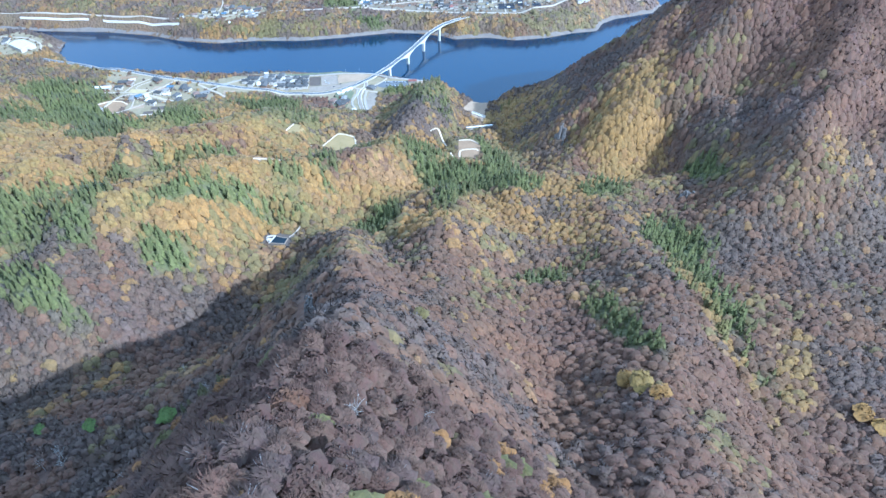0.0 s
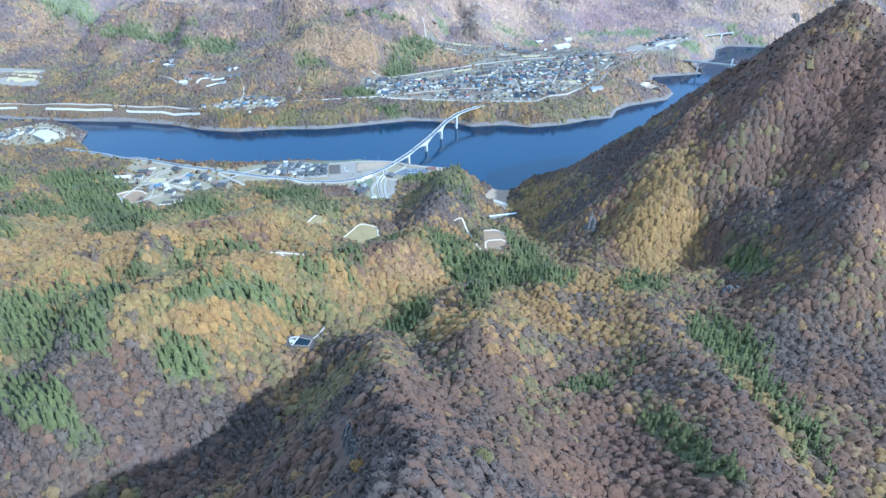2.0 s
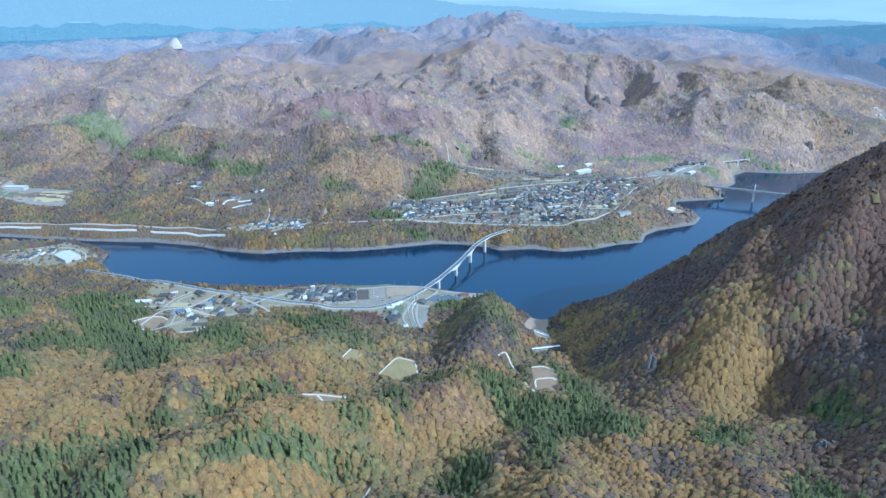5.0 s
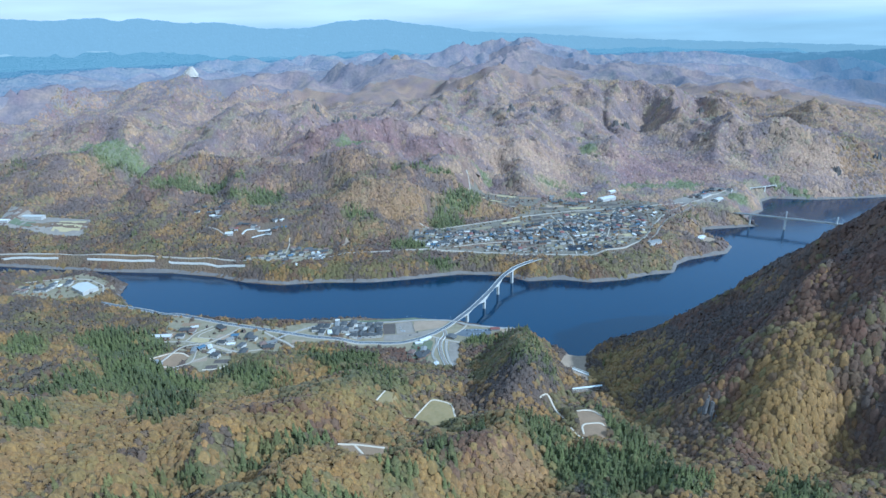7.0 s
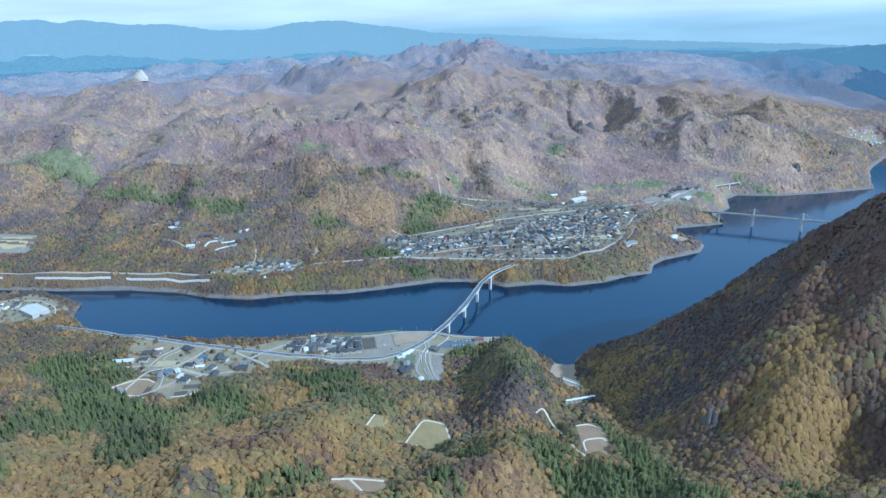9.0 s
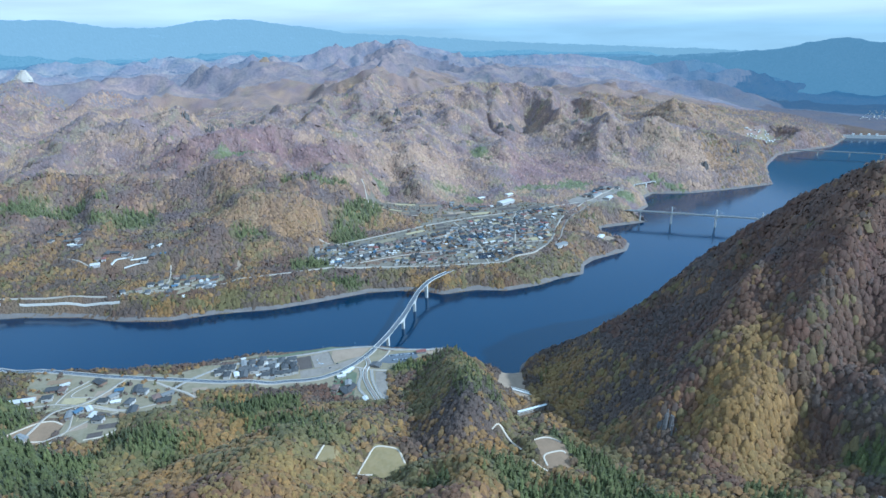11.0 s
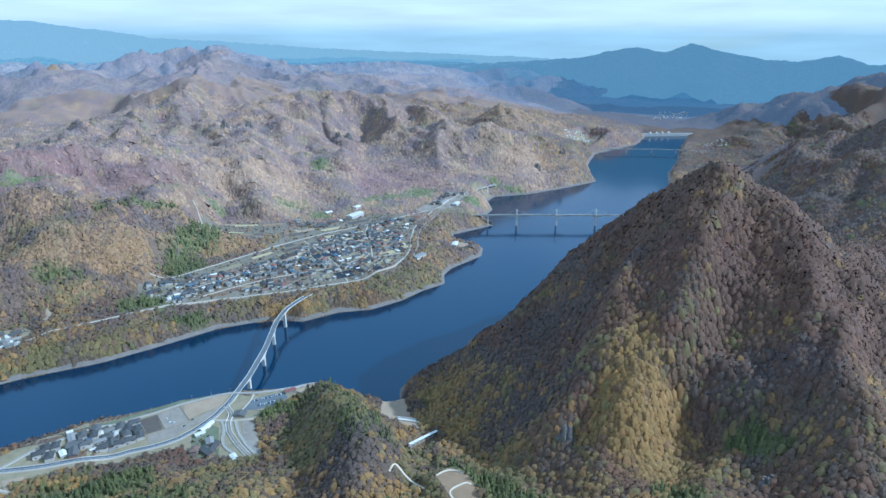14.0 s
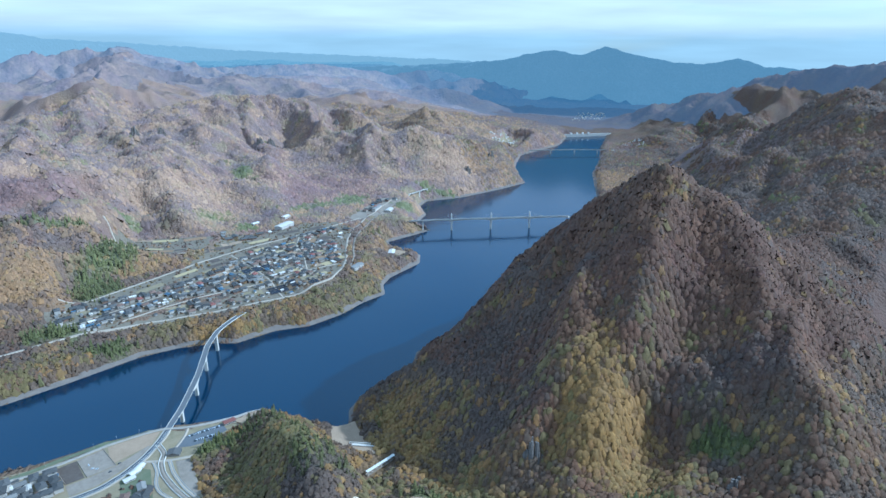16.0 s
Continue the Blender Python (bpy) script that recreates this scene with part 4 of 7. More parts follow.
# ---- plan of roads and open ground ----
ROADS = {
    "main_road": (8, "asphalt", [(-760, 835), (-690, 822), (-616, 812), (-582, 804), (-533, 793), (-486, 786), (-437, 779), (-393, 772), (-353, 772), (-318, 779), (-298, 779), (-277, 783), (-258, 794), (-240, 811), (-226, 830), (-218, 845)]),
    "shore_road": (4.5, "pale", [(-442, 762), (-430, 778), (-416, 790), (-401, 802), (-373, 813), (-352, 826), (-325, 832), (-301, 838), (-274, 845), (-245, 849), (-223, 850), (-200, 842), (-185, 840), (-160, 842), (-122, 853)]),
    "crossing_road": (5, "pale", [(-246, 806), (-226, 798), (-207, 794), (-198, 793)]),
    "wall_road": (4.5, "pale", [(-233, 800), (-230, 784), (-233, 769), (-231, 755), (-222, 742)]),
    "side_road": (5, "pale", [(-219, 795), (-217, 775), (-210, 752), (-200, 730)]),
    "stream_bed": (5, "gravel", [(-228, 826), (-222, 808), (-227, 797), (-226, 779), (-219, 757), (-209, 735)]),
    "lot_road": (4, "pale", [(-224, 805), (-212, 814), (-202, 830), (-198, 842)]),
    "junction_road": (5, "pale", [(-466, 776), (-446, 764), (-425, 754), (-412, 744)]),
    "hill_road": (5, "pale", [(-690, 545), (-640, 560), (-590, 592), (-560, 625), (-552, 660), (-549, 691), (-545, 713), (-534, 730), (-516, 760), (-505, 785)]),
    "upper_road": (6.5, "pale", [(-334, 1193), (-297, 1201), (-221, 1244), (-137, 1293), (-32, 1339), (55, 1366), (110, 1391), (154, 1412), (205, 1435)]),
    "village_road": (6.0, "pale", [(-480, 1050), (-430, 1062), (-370, 1078), (-307, 1098), (-221, 1108), (-150, 1107), (-112, 1108), (-56, 1110), (3, 1114), (47, 1132), (79, 1168), (100, 1210), (113, 1254),
                                  (135, 1310), (166, 1367), (227, 1440), (280, 1496), (335, 1548)]),
    "rail_line": (5, "gravel", [(92, 1168), (113, 1210), (127, 1254), (149, 1308), (180, 1360), (240, 1430), (292, 1486), (345, 1536)]),
    "valley_road": (4.0, "pale", [(-273, 1439), (-263, 1414), (-236, 1362), (-211, 1345), (-178, 1331), (-139, 1320)]),
    "north_shore_road": (4, "pale", [(-1500, 1010), (-1300, 1012), (-1105, 1016), (-976, 1022), (-871, 1020), (-763, 1026), (-672, 1022), (-615, 1016), (-575, 1030), (-546, 1030), (-514, 1052), (-480, 1066)]),
    "lane_east": (4, "pale", [(-256, 1116), (-200, 1138), (-146, 1152), (-90, 1160), (-42, 1166), (20, 1178), (75, 1186)]),
    "lane_north": (4, "pale", [(-82, 1306), (-66, 1260), (-52, 1210), (-42, 1166), (-36, 1114)]),
    "lane_top": (4, "pale", [(55, 1364), (36, 1310), (34, 1250), (20, 1178)]),
    "lane_west": (4, "pale", [(-334, 1132), (-290, 1140), (-230, 1166), (-160, 1200), (-66, 1260), (36, 1310)]),
    "hamlet_lane": (3.5, "pale", [(-600, 733), (-560, 741), (-532, 733), (-501, 728), (-475, 724), (-450, 735)]),
    "farm_lane": (3.5, "pale", [(-562, 741), (-560, 763), (-546, 784)]),
    "plot_path": (2.1, "white", [(-213, 537), (-216, 567), (-203, 603), (-182, 597), (-176, 578)]),
    "plot_branch": (2.1, "white", [(-216, 567), (-203, 566)]),
    "small_path": (2.1, "white", [(-247, 555), (-245, 564), (-242, 573)]),
    "field_path": (2.1, "white", [(-251, 466), (-238, 468), (-213, 467)]),
    "field_branch": (2.1, "white", [(-239, 468), (-227, 457), (-210, 434)]),
    "clearing_path": (2.1, "white", [(-97, 613), (-89, 624), (-80, 603), (-74, 587)]),
    "clearing_top": (2.1, "white", [(-62, 594), (-51, 599), (-39, 590)]),
    "clearing_middle": (2.1, "white", [(-57, 561), (-59, 575), (-38, 580), (-38, 575)]),
    "clearing_low": (2.1, "white", [(-68, 570), (-65, 560), (-58, 555)]),
    "tank_track": (1.6, "pale", [(-175, 367), (-171, 373), (-170, 382)]),
    "bank_lane": (3.5, "pale", [(-582, 1031), (-566, 1043), (-558, 1065), (-569, 1110)]),
    "works_lane": (3.5, "pale", [(-764, 1140), (-730, 1122), (-685, 1092)]),
    "meadow_lane": (2.8, "pale", [(-540, 778), (-552, 763), (-553, 752), (-516, 751)]),
    "orchard_lane": (2.8, "pale", [(-562, 736), (-529, 726), (-478, 723)]),
    "lower_lane": (2.8, "pale", [(-524, 658), (-514, 680), (-522, 705), (-528, 722)]),
    "terrace_path": (2.1, "white", [(-598, 646), (-572, 667), (-562, 679), (-550, 693), (-536, 696), (-524, 689)]),
    "terrace_branch": (2.1, "white", [(-572, 666), (-550, 664), (-531, 664)]),
    "garden_lane": (2.8, "pale", [(-533, 662), (-518, 674), (-504, 690), (-494, 706), (-486, 722)]),
    "garden_path": (2.1, "white", [(-492, 664), (-474, 668), (-466, 678)]),
    "spit_road": (4, "pale", [(-960, 900), (-900, 925), (-850, 925), (-810, 905), (-792, 880)]),
}
OPEN_RINGS = [
    [(-350, 1140), (-300, 1102), (-200, 1098), (-56, 1098), (40, 1115), (85, 1165), (120, 1260), (170, 1370), (150, 1428), (60, 1448), (-40, 1424), (-100, 1404), (-200, 1432), (-262, 1436), (-240, 1392),
     (-118, 1330), (-160, 1286), (-300, 1200), (-350, 1190)],
    [(-445, 795), (-400, 822), (-352, 852), (-300, 864), (-236, 876), (-200, 864), (-150, 852), (-118, 864), (-106, 850), (-128, 834), (-165, 817), (-190, 806), (-200, 790), (-196, 728), (-262, 746), (-270, 770), (-330, 764), (-445, 750)],
    [(-630, 806), (-440, 792), (-425, 735), (-470, 702), (-545, 700), (-590, 740)],
    [(-950, 885), (-880, 950), (-790, 912), (-795, 860), (-870, 850), (-940, 856)],
    [(-625, 1022), (-560, 1012), (-465, 1065), (-480, 1092), (-560, 1086)],
    [(-1235, 1105), (-1015, 1105), (-1015, 1165), (-1225, 1175)],
    [(190, 1420), (280, 1450), (345, 1530), (305, 1560), (235, 1505), (185, 1450)],
    [(190, 1244), (208, 1232), (240, 1252), (236, 1276), (202, 1274)],
    [(-217, 541), (-217, 567), (-203, 605), (-181, 598), (-174, 576), (-188, 563), (-204, 561)],
    [(-251, 464), (-240, 471), (-212, 469), (-209, 455), (-208, 432), (-216, 418), (-232, 428)],
    [(-246, 552), (-242, 573), (-231, 571), (-228, 568), (-232, 552)],
    [(-62, 595), (-50, 601), (-37, 591), (-36, 575), (-37, 557), (-58, 558), (-60, 575)],
    [(-196, 356), (-171, 354), (-168, 369), (-181, 372), (-195, 370)],
    [(-66, 668), (-30, 676), (-28, 700), (-66, 692)],
    [(-75, 735), (-42, 700), (-40, 790), (-60, 792)],
    [(1000, 2130), (1180, 2260), (1130, 2300), (980, 2200)],
    [(-700, 1120), (-600, 1100), (-560, 1150), (-700, 1150)],
    [(-1100, 1002), (-871, 1004), (-690, 1004), (-590, 990), (-590, 1006), (-690, 1022), (-871, 1018), (-1100, 1016)],
    [(-668, 1094), (-610, 1100), (-606, 1128), (-640, 1124), (-662, 1114)],
    [(-467, 1092), (-464, 1128), (-452, 1116), (-454, 1092)],
    [(-696, 1090), (-672, 1090), (-672, 1106), (-696, 1106)],
    [(-532, 1004), (-500, 1030), (-474, 1040), (-476, 1074), (-508, 1076), (-530, 1050)],
    [(-768, 1154), (-728, 1154), (-728, 1180), (-768, 1180)],
    [(-278, 1414), (-262, 1384), (-215, 1342), (-120, 1330), (-118, 1354), (-196, 1376), (-252, 1424)],
    [(-602, 650), (-572, 669), (-552, 696), (-522, 692), (-530, 662), (-560, 643), (-590, 630)],
    [(-524, 700), (-470, 700), (-464, 664), (-495, 660), (-522, 674)],
    [(-624, 730), (-580, 742), (-578, 758), (-622, 748)],
]


CLIFF = [(-103, 222), (-93, 198), (-84, 180)]


def open_ground(x, y, room=0.0):
    """Where no wood grows: roads, yards, fields and the shore strip."""
    free = along(x, y, CLIFF)[0] < 4.5
    for ring in OPEN_RINGS:
        free |= inside(x, y, ring)
    for width, _, line in ROADS.values():
        free |= along(x, y, line)[0] < (width / 2 + 3.5) / S + room
    return free


# ---- woods ----
def blob_points(rng, count, radii, low=-0.35):
    """Places spread over the skin of a lumpy crown, and their outward ways."""
    lumps = rng.normal(size=(7, 3))
    lumps /= np.linalg.norm(lumps, axis=1)[:, None]
    lumps[:, 2] = np.abs(lumps[:, 2]) * 0.9 - 0.1
    pick = rng.integers(0, 7, count)
    way = rng.normal(size=(count, 3))
    way /= np.linalg.norm(way, axis=1)[:, None]
    p = lumps[pick] * 0.52 + way * 0.52 * rng.uniform(0.75, 1.1, (count, 1))
    p[:, 2] = np.maximum(p[:, 2], low + 0.1 * rng.random(count))
    return p * radii, way


def leaf_faces(rng, p, way, size, flat=0.6):
    """A triangle at each place, facing about outwards."""
    n = way + rng.normal(size=p.shape) * flat
    n /= np.linalg.norm(n, axis=1)[:, None]
    a = np.cross(n, rng.normal(size=p.shape))
    a /= np.linalg.norm(a, axis=1)[:, None]
    b = np.cross(n, a)
    s = size * rng.uniform(0.65, 1.35, (len(p), 1))
    turn = rng.uniform(0, 1, (len(p), 1))
    return np.stack([p + a * s, p - a * s * (0.3 + 0.5 * turn) + b * s * 0.9, p - a * s * 0.6 - b * s * (0.5 + 0.5 * turn)], 1)


def twig_faces(rng, count, radii, length, width):
    """Slender sprays that stand out of a bare crown, each running to a point."""
    way = rng.normal(size=(count, 3))
    way[:, 2] = np.abs(way[:, 2]) * 0.8 + 0.15
    way /= np.linalg.norm(way, axis=1)[:, None]
    root = way * rng.uniform(0.5, 0.9, (count, 1)) * radii
    tip = root + (way + rng.normal(size=way.shape) * 0.3 + np.array((0, 0, 0.35))) * length * rng.uniform(0.6, 1.3, (count, 1))
    side = np.cross(way, rng.normal(size=way.shape))
    side /= np.linalg.norm(side, axis=1)[:, None]
    w = width * rng.uniform(0.6, 1.4, (count, 1))
    return np.stack([root + side * w, root - side * w, tip], 1)


def crown_domes(rng, count, reach, size, tall=1.0, sides=5, main=True):
    """The mass of a crown: a rounded middle lobe, and smaller uneven clumps about it."""
    faces = []
    for k in range(count):
        first = main and k == 0
        a, far = 2.4 * k + rng.uniform(-0.7, 0.7), reach * rng.uniform(0.0, 0.15) if first else reach * rng.uniform(0.45, 1.15)
        r = size * (1.0 if first else rng.uniform(0.42, 0.8))
        cx, cy, cz = far * math.cos(a), far * math.sin(a), 2.9 + (0.0 if first else rng.uniform(-0.6, 1.1))
        turn = rng.uniform(0, 6.283) + 6.283 / sides * np.arange(sides)
        low = turn + rng.uniform(-0.35, 0.35, sides)
        wide = r * (rng.uniform(0.95, 1.25, sides) if first else rng.uniform(0.8, 1.4, sides))
        lower = np.stack([cx + wide * np.cos(low), cy + wide * np.sin(low), cz - r * rng.uniform(0.35, 0.95, sides)], 1)
        tip = np.array((cx + rng.uniform(-0.3, 0.3) * r, cy + rng.uniform(-0.3, 0.3) * r, cz + 0.75 * r))
        if not first:
            faces += [(tip, lower[i - 1], lower[i]) for i in range(sides)]
            continue
        high = turn - 3.14 / sides + rng.uniform(-0.3, 0.3, sides)
        w1 = r * rng.uniform(0.6, 0.8, sides)
        upper = np.stack([cx + w1 * np.cos(high), cy + w1 * np.sin(high), cz + r * rng.uniform(0.3, 0.55, sides)], 1)
        for i in range(sides):
            faces += [(tip, upper[i - 1], upper[i]), (upper[i - 1], lower[i - 1], upper[i]), (upper[i], lower[i - 1], lower[i])]
    return np.array(faces) * (1, 1, tall)


def broad_tree(rng, leaves, size, lumps, wide, tall, sides, main):
    faces = [crown_domes(rng, lumps, 3.2, wide, tall, sides, main)]
    if leaves:
        faces.append(leaf_faces(rng, *blob_points(rng, leaves, np.array((4.6, 4.6, 2.9))), size) + (0, 0, 3.1))
    return np.concatenate(faces)


def bare_tree(rng, twigs, width, lumps, wide, tall, sides, main):
    faces = [crown_domes(rng, lumps, 3.2, wide * 0.87, tall, sides, main)]
    if twigs:
        faces.append(twig_faces(rng, twigs, np.array((4.0, 4.0, 2.9)), 1.5, width) + (0, 0, 3.0))
    return np.concatenate(faces)


def conifer(rng, tiers, spokes):
    faces = []
    for k in range(tiers):
        f = k / tiers
        z, r = 2.0 + 12.5 * f, 2.7 * (1 - f) ** 0.8 + 0.35
        for i in range(spokes):
            a = 6.283 * (i + 0.5 * (k % 2) + 0.3 * rng.random()) / spokes
            w, reach = 3.6 / spokes, r * rng.uniform(0.8, 1.2)
            top = (0.15 * math.cos(a), 0.15 * math.sin(a), z + 12.5 / tiers * 1.5)
            faces.append((top, (reach * math.cos(a - w), reach * math.sin(a - w), z - 0.4), (reach * math.cos(a + w), reach * math.sin(a + w), z - 0.4 * rng.random())))
    return np.array(faces)


def soft_normals(shape):
    """Normals that follow the crown's rounding more than each single leaf."""
    middle = np.array((0, 0, shape[..., 2].max() * 0.35))
    face = np.cross(shape[:, 1] - shape[:, 0], shape[:, 2] - shape[:, 0])
    face /= np.linalg.norm(face, axis=1)[:, None] + 1e-9
    out = shape - middle
    out /= np.linalg.norm(out, axis=2)[..., None] + 1e-9
    face = face * np.where((face * out.mean(1)).sum(1) < 0, -1, 1)[:, None]
    n = out * 0.6 + face[:, None] * 0.4
    return n / (np.linalg.norm(n, axis=2)[..., None] + 1e-9)


GROVE = [(-125, 72), (-70, 42), (-5, 46), (48, 88), (36, 112), (-20, 116), (-110, 122)]
PATHWAY = [(4, 11), (-51, 63), (-103, 103), (-156, 153), (-204, 251)]


def plant(rng, x0, x1, y0, y1, step, nearest=0.0, farthest=1e9):
    """Places for trees on land, step metres apart, by their distance from the flight over the near ridge; cut to fit
    the camera's view.
    """
    step = step / S
    x, y = np.meshgrid(np.arange(x0, x1, step), np.arange(y0, y1, step))
    x = x.ravel() + rng.uniform(-0.7, 0.7, x.size) * step
    y = y.ravel() + rng.uniform(-0.7, 0.7, y.size) * step
    away = along(x, y, PATHWAY)[0]
    keep = (away >= nearest) & (away < farthest) & (x > -180 - 1.13 * np.maximum(y - 60, 0)) & (x < np.maximum(0.82 * y + 60, 2.0 * (y - 250) - 140))
    x, y = x[keep], y[keep]
    z = ground_at(x * S, y * S)
    fall = ground_at(x * S, y * S + 12) - ground_at(x * S, y * S - 12)
    keep = ~((y > 1400) & (fall < -9.0)) & ~inside(x, y, GROVE) & ~inside(x, y, LAKE) & (z > 4) & ~open_ground(x, y) & (along(x, y, LAKE)[0] > np.where(y > 960, 7.0, 4.5))
    return x[keep], y[keep], z[keep] - 0.4


def wood(name, label, x, y, z, shapes, rng, scale, grey=0.0, lie=0.8):
    """One mass of trees: each a copied shape, turned, sized and coloured on its own. grey: share of pale twig colour in
    every crown, growing northwards as painted-in haze. lie: how far crowns lean into one canopy along the slope.
    """
    kind, around = stand_kinds(x, y, rng)
    reach = 9.0
    slope = np.stack([ground_at(S * x - reach, S * y) - ground_at(S * x + reach, S * y), ground_at(S * x, S * y - reach) - ground_at(S * x, S * y + reach), np.full(len(x), 2 * reach)], 1)
    slope /= np.linalg.norm(slope, axis=1)[:, None]
    stacks, tints, normals = [], [], []
    for k, kind_name in enumerate(NAMES):
        palette = np.array(KINDS[kind_name])
        for v, shape in enumerate(shapes[kind_name]):
            who = np.flatnonzero((kind == k) & (np.arange(len(x)) % len(shapes[kind_name]) == v))
            if not len(who):
                continue
            a, s = rng.uniform(0, 6.283, len(who)), scale * rng.choice((0.6, 0.8, 0.95, 1.1, 1.4), len(who)) * rng.uniform(0.9, 1.1, len(who))
            c, q = np.cos(a)[:, None, None], np.sin(a)[:, None, None]
            px, py, pz = shape[None, ..., 0], shape[None, ..., 1], shape[None, ..., 2]
            s = s[:, None, None]
            tall = s * rng.uniform(0.85, 1.2, (len(who), 1, 1))
            ox, oy = (px * c - py * q) * s, (px * q + py * c) * s
            tilt = slope[who][:, None, None, :2] / slope[who][:, None, None, 2:]
            oz = pz * tall - 0.85 * np.clip(tilt[..., 0] * ox + tilt[..., 1] * oy, -9, 9)
            stacks.append(np.stack([ox + S * x[who][:, None, None], oy + S * y[who][:, None, None], oz + z[who][:, None, None]], -1).reshape(-1, 3))
            blend = np.clip(0.5 + 0.75 * value_noise(x[who], y[who], 33, 61 + k) + rng.uniform(-0.3, 0.3, len(who)), 0, 0.999) * (len(palette) - 1)
            first, part_way = blend.astype(int), (blend % 1)[:, None]
            colour = (palette[first] * (1 - part_way) + palette[first + 1] * part_way) * rng.uniform(0.76, 1.2, (len(who), 1))
            colour = colour * 0.62 + around[who] * 0.38
            # crowns pale with distance north: haze mixed into their colour
            haze_share = grey * (0.4 if kind_name == "pine" else 1.0) * np.clip((y[who] - 990) / 580, 0, 1)[:, None]
            colour = colour * (1 - haze_share) + hazed_twigs(0.5 * colour + 0.5 * around[who]) * haze_share
            tints.append(np.repeat(colour, shape.shape[0] * 3, 0))
            n = soft_normals(shape)[None]
            normals.append(np.stack([n[..., 0] * c - n[..., 1] * q, n[..., 0] * q + n[..., 1] * c, n[..., 2] + 0 * c], -1))
            normals[-1] = (normals[-1] + lie * slope[who][:, None, None]).reshape(-1, 3)
    verts = np.concatenate(stacks)
    ob = sheet(name, drawn_in(verts), np.arange(len(verts)).reshape(-1, 3), LEAVES, np.concatenate(tints), normals=np.concatenate(normals))
    return tagged(ob, label, "trees", kind="stuff")


rng = np.random.default_rng(7)


def facing_out(shape):
    """The same triangles, each wound so that its face looks outwards and up."""
    face = np.cross(shape[:, 1] - shape[:, 0], shape[:, 2] - shape[:, 0])
    out = shape.mean(1) - np.array((0, 0, shape[..., 2].max() * 0.35))
    out = 0.4 * out / (np.linalg.norm(out, axis=1)[:, None] + 1e-9) + np.array((0, 0, 1.0))
    back = (face * out).sum(1) < 0
    shape = shape.copy()
    shape[back] = shape[back][:, ::-1]
    return shape


def shape_set(leaves, size, twigs, width, tiers, needles, lumps, wide, tall, sides, main, variants):
    made = {}
    for name in NAMES:
        if name == "bare":
            made[name] = [bare_tree(rng, twigs, width, lumps, wide, tall, sides, main) for _ in range(variants)]
        elif name == "pine" and tiers > 1:
            made[name] = [conifer(rng, tiers, needles) * (0.95, 0.95, 0.3 + 0.5 * tall) for _ in range(variants)]
        else:
            made[name] = [broad_tree(rng, leaves, size, lumps, wide, tall, sides, main) for _ in range(variants)]
    return {name: [facing_out(shape) for shape in shapes] for name, shapes in made.items()}


NEAR_SHAPES = shape_set(22, 0.62, 44, 0.26, 6, 6, 3, 3.6, 1.0, 6, True, 18)
MID_SHAPES = shape_set(10, 0.9, 12, 0.45, 5, 5, 2, 3.8, 1.0, 5, True, 20)
FAR_SHAPES = shape_set(5, 1.4, 4, 0.7, 3, 5, 2, 5.4, 1.0, 5, False, 24)
RANGE_SHAPES = shape_set(0, 2.0, 0, 1.1, 1, 5, 1, 8.0, 0.8, 5, False, 24)
wood("wood_near", "brown and grey late-autumn woods on the near ridge", *plant(rng, -430, 400, 30, 560, 6.0, 0, 230), NEAR_SHAPES, rng, 1.0, 0.0, 1.8)
wood("wood_middle", "golden, russet and green woods on the low hills", *plant(rng, -760, 470, 30, 960, 5.8, 230, 560), MID_SHAPES, rng, 0.94, 0.0, 2.2)
wood("wood_lake_side", "mixed autumn woods down to the south shore", *plant(rng, -900, 900, 150, 1060, 6.3, 560), FAR_SHAPES, rng, 0.95, 0.0, 2.8)
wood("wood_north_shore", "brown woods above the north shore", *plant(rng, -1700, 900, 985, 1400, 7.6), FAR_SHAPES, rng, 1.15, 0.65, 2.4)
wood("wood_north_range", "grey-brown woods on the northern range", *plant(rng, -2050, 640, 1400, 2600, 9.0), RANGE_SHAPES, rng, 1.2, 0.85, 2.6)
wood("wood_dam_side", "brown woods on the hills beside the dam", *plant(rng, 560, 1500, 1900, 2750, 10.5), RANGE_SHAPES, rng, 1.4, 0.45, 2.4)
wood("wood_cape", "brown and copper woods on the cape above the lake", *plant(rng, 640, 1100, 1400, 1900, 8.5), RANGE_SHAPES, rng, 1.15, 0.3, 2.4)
wood("wood_east", "dark brown woods on the eastern hills", *plant(rng, 900, 2000, 400, 2050, 10), RANGE_SHAPES, rng, 1.35, 0.0, 2.0)
wood("wood_west", "autumn woods west of the hamlet", *plant(rng, -1300, -900, 420, 960, 8), RANGE_SHAPES, rng, 1.15, 0.0, 2.0)


under_x, under_y = (v.ravel() + rng.uniform(-1.1, 1.1, v.size) for v in np.meshgrid(np.arange(-126, 50, 2.7), np.arange(42, 124, 2.7)))
under = inside(under_x, under_y, GROVE)
under_x, under_y = under_x[under], under_y[under]
wood("crest_undergrowth", "low brown scrub under the trees of the near crest", under_x, under_y, ground_at(under_x * S, under_y * S) - 0.5, MID_SHAPES, rng, 0.62, 0.0, 1.8)


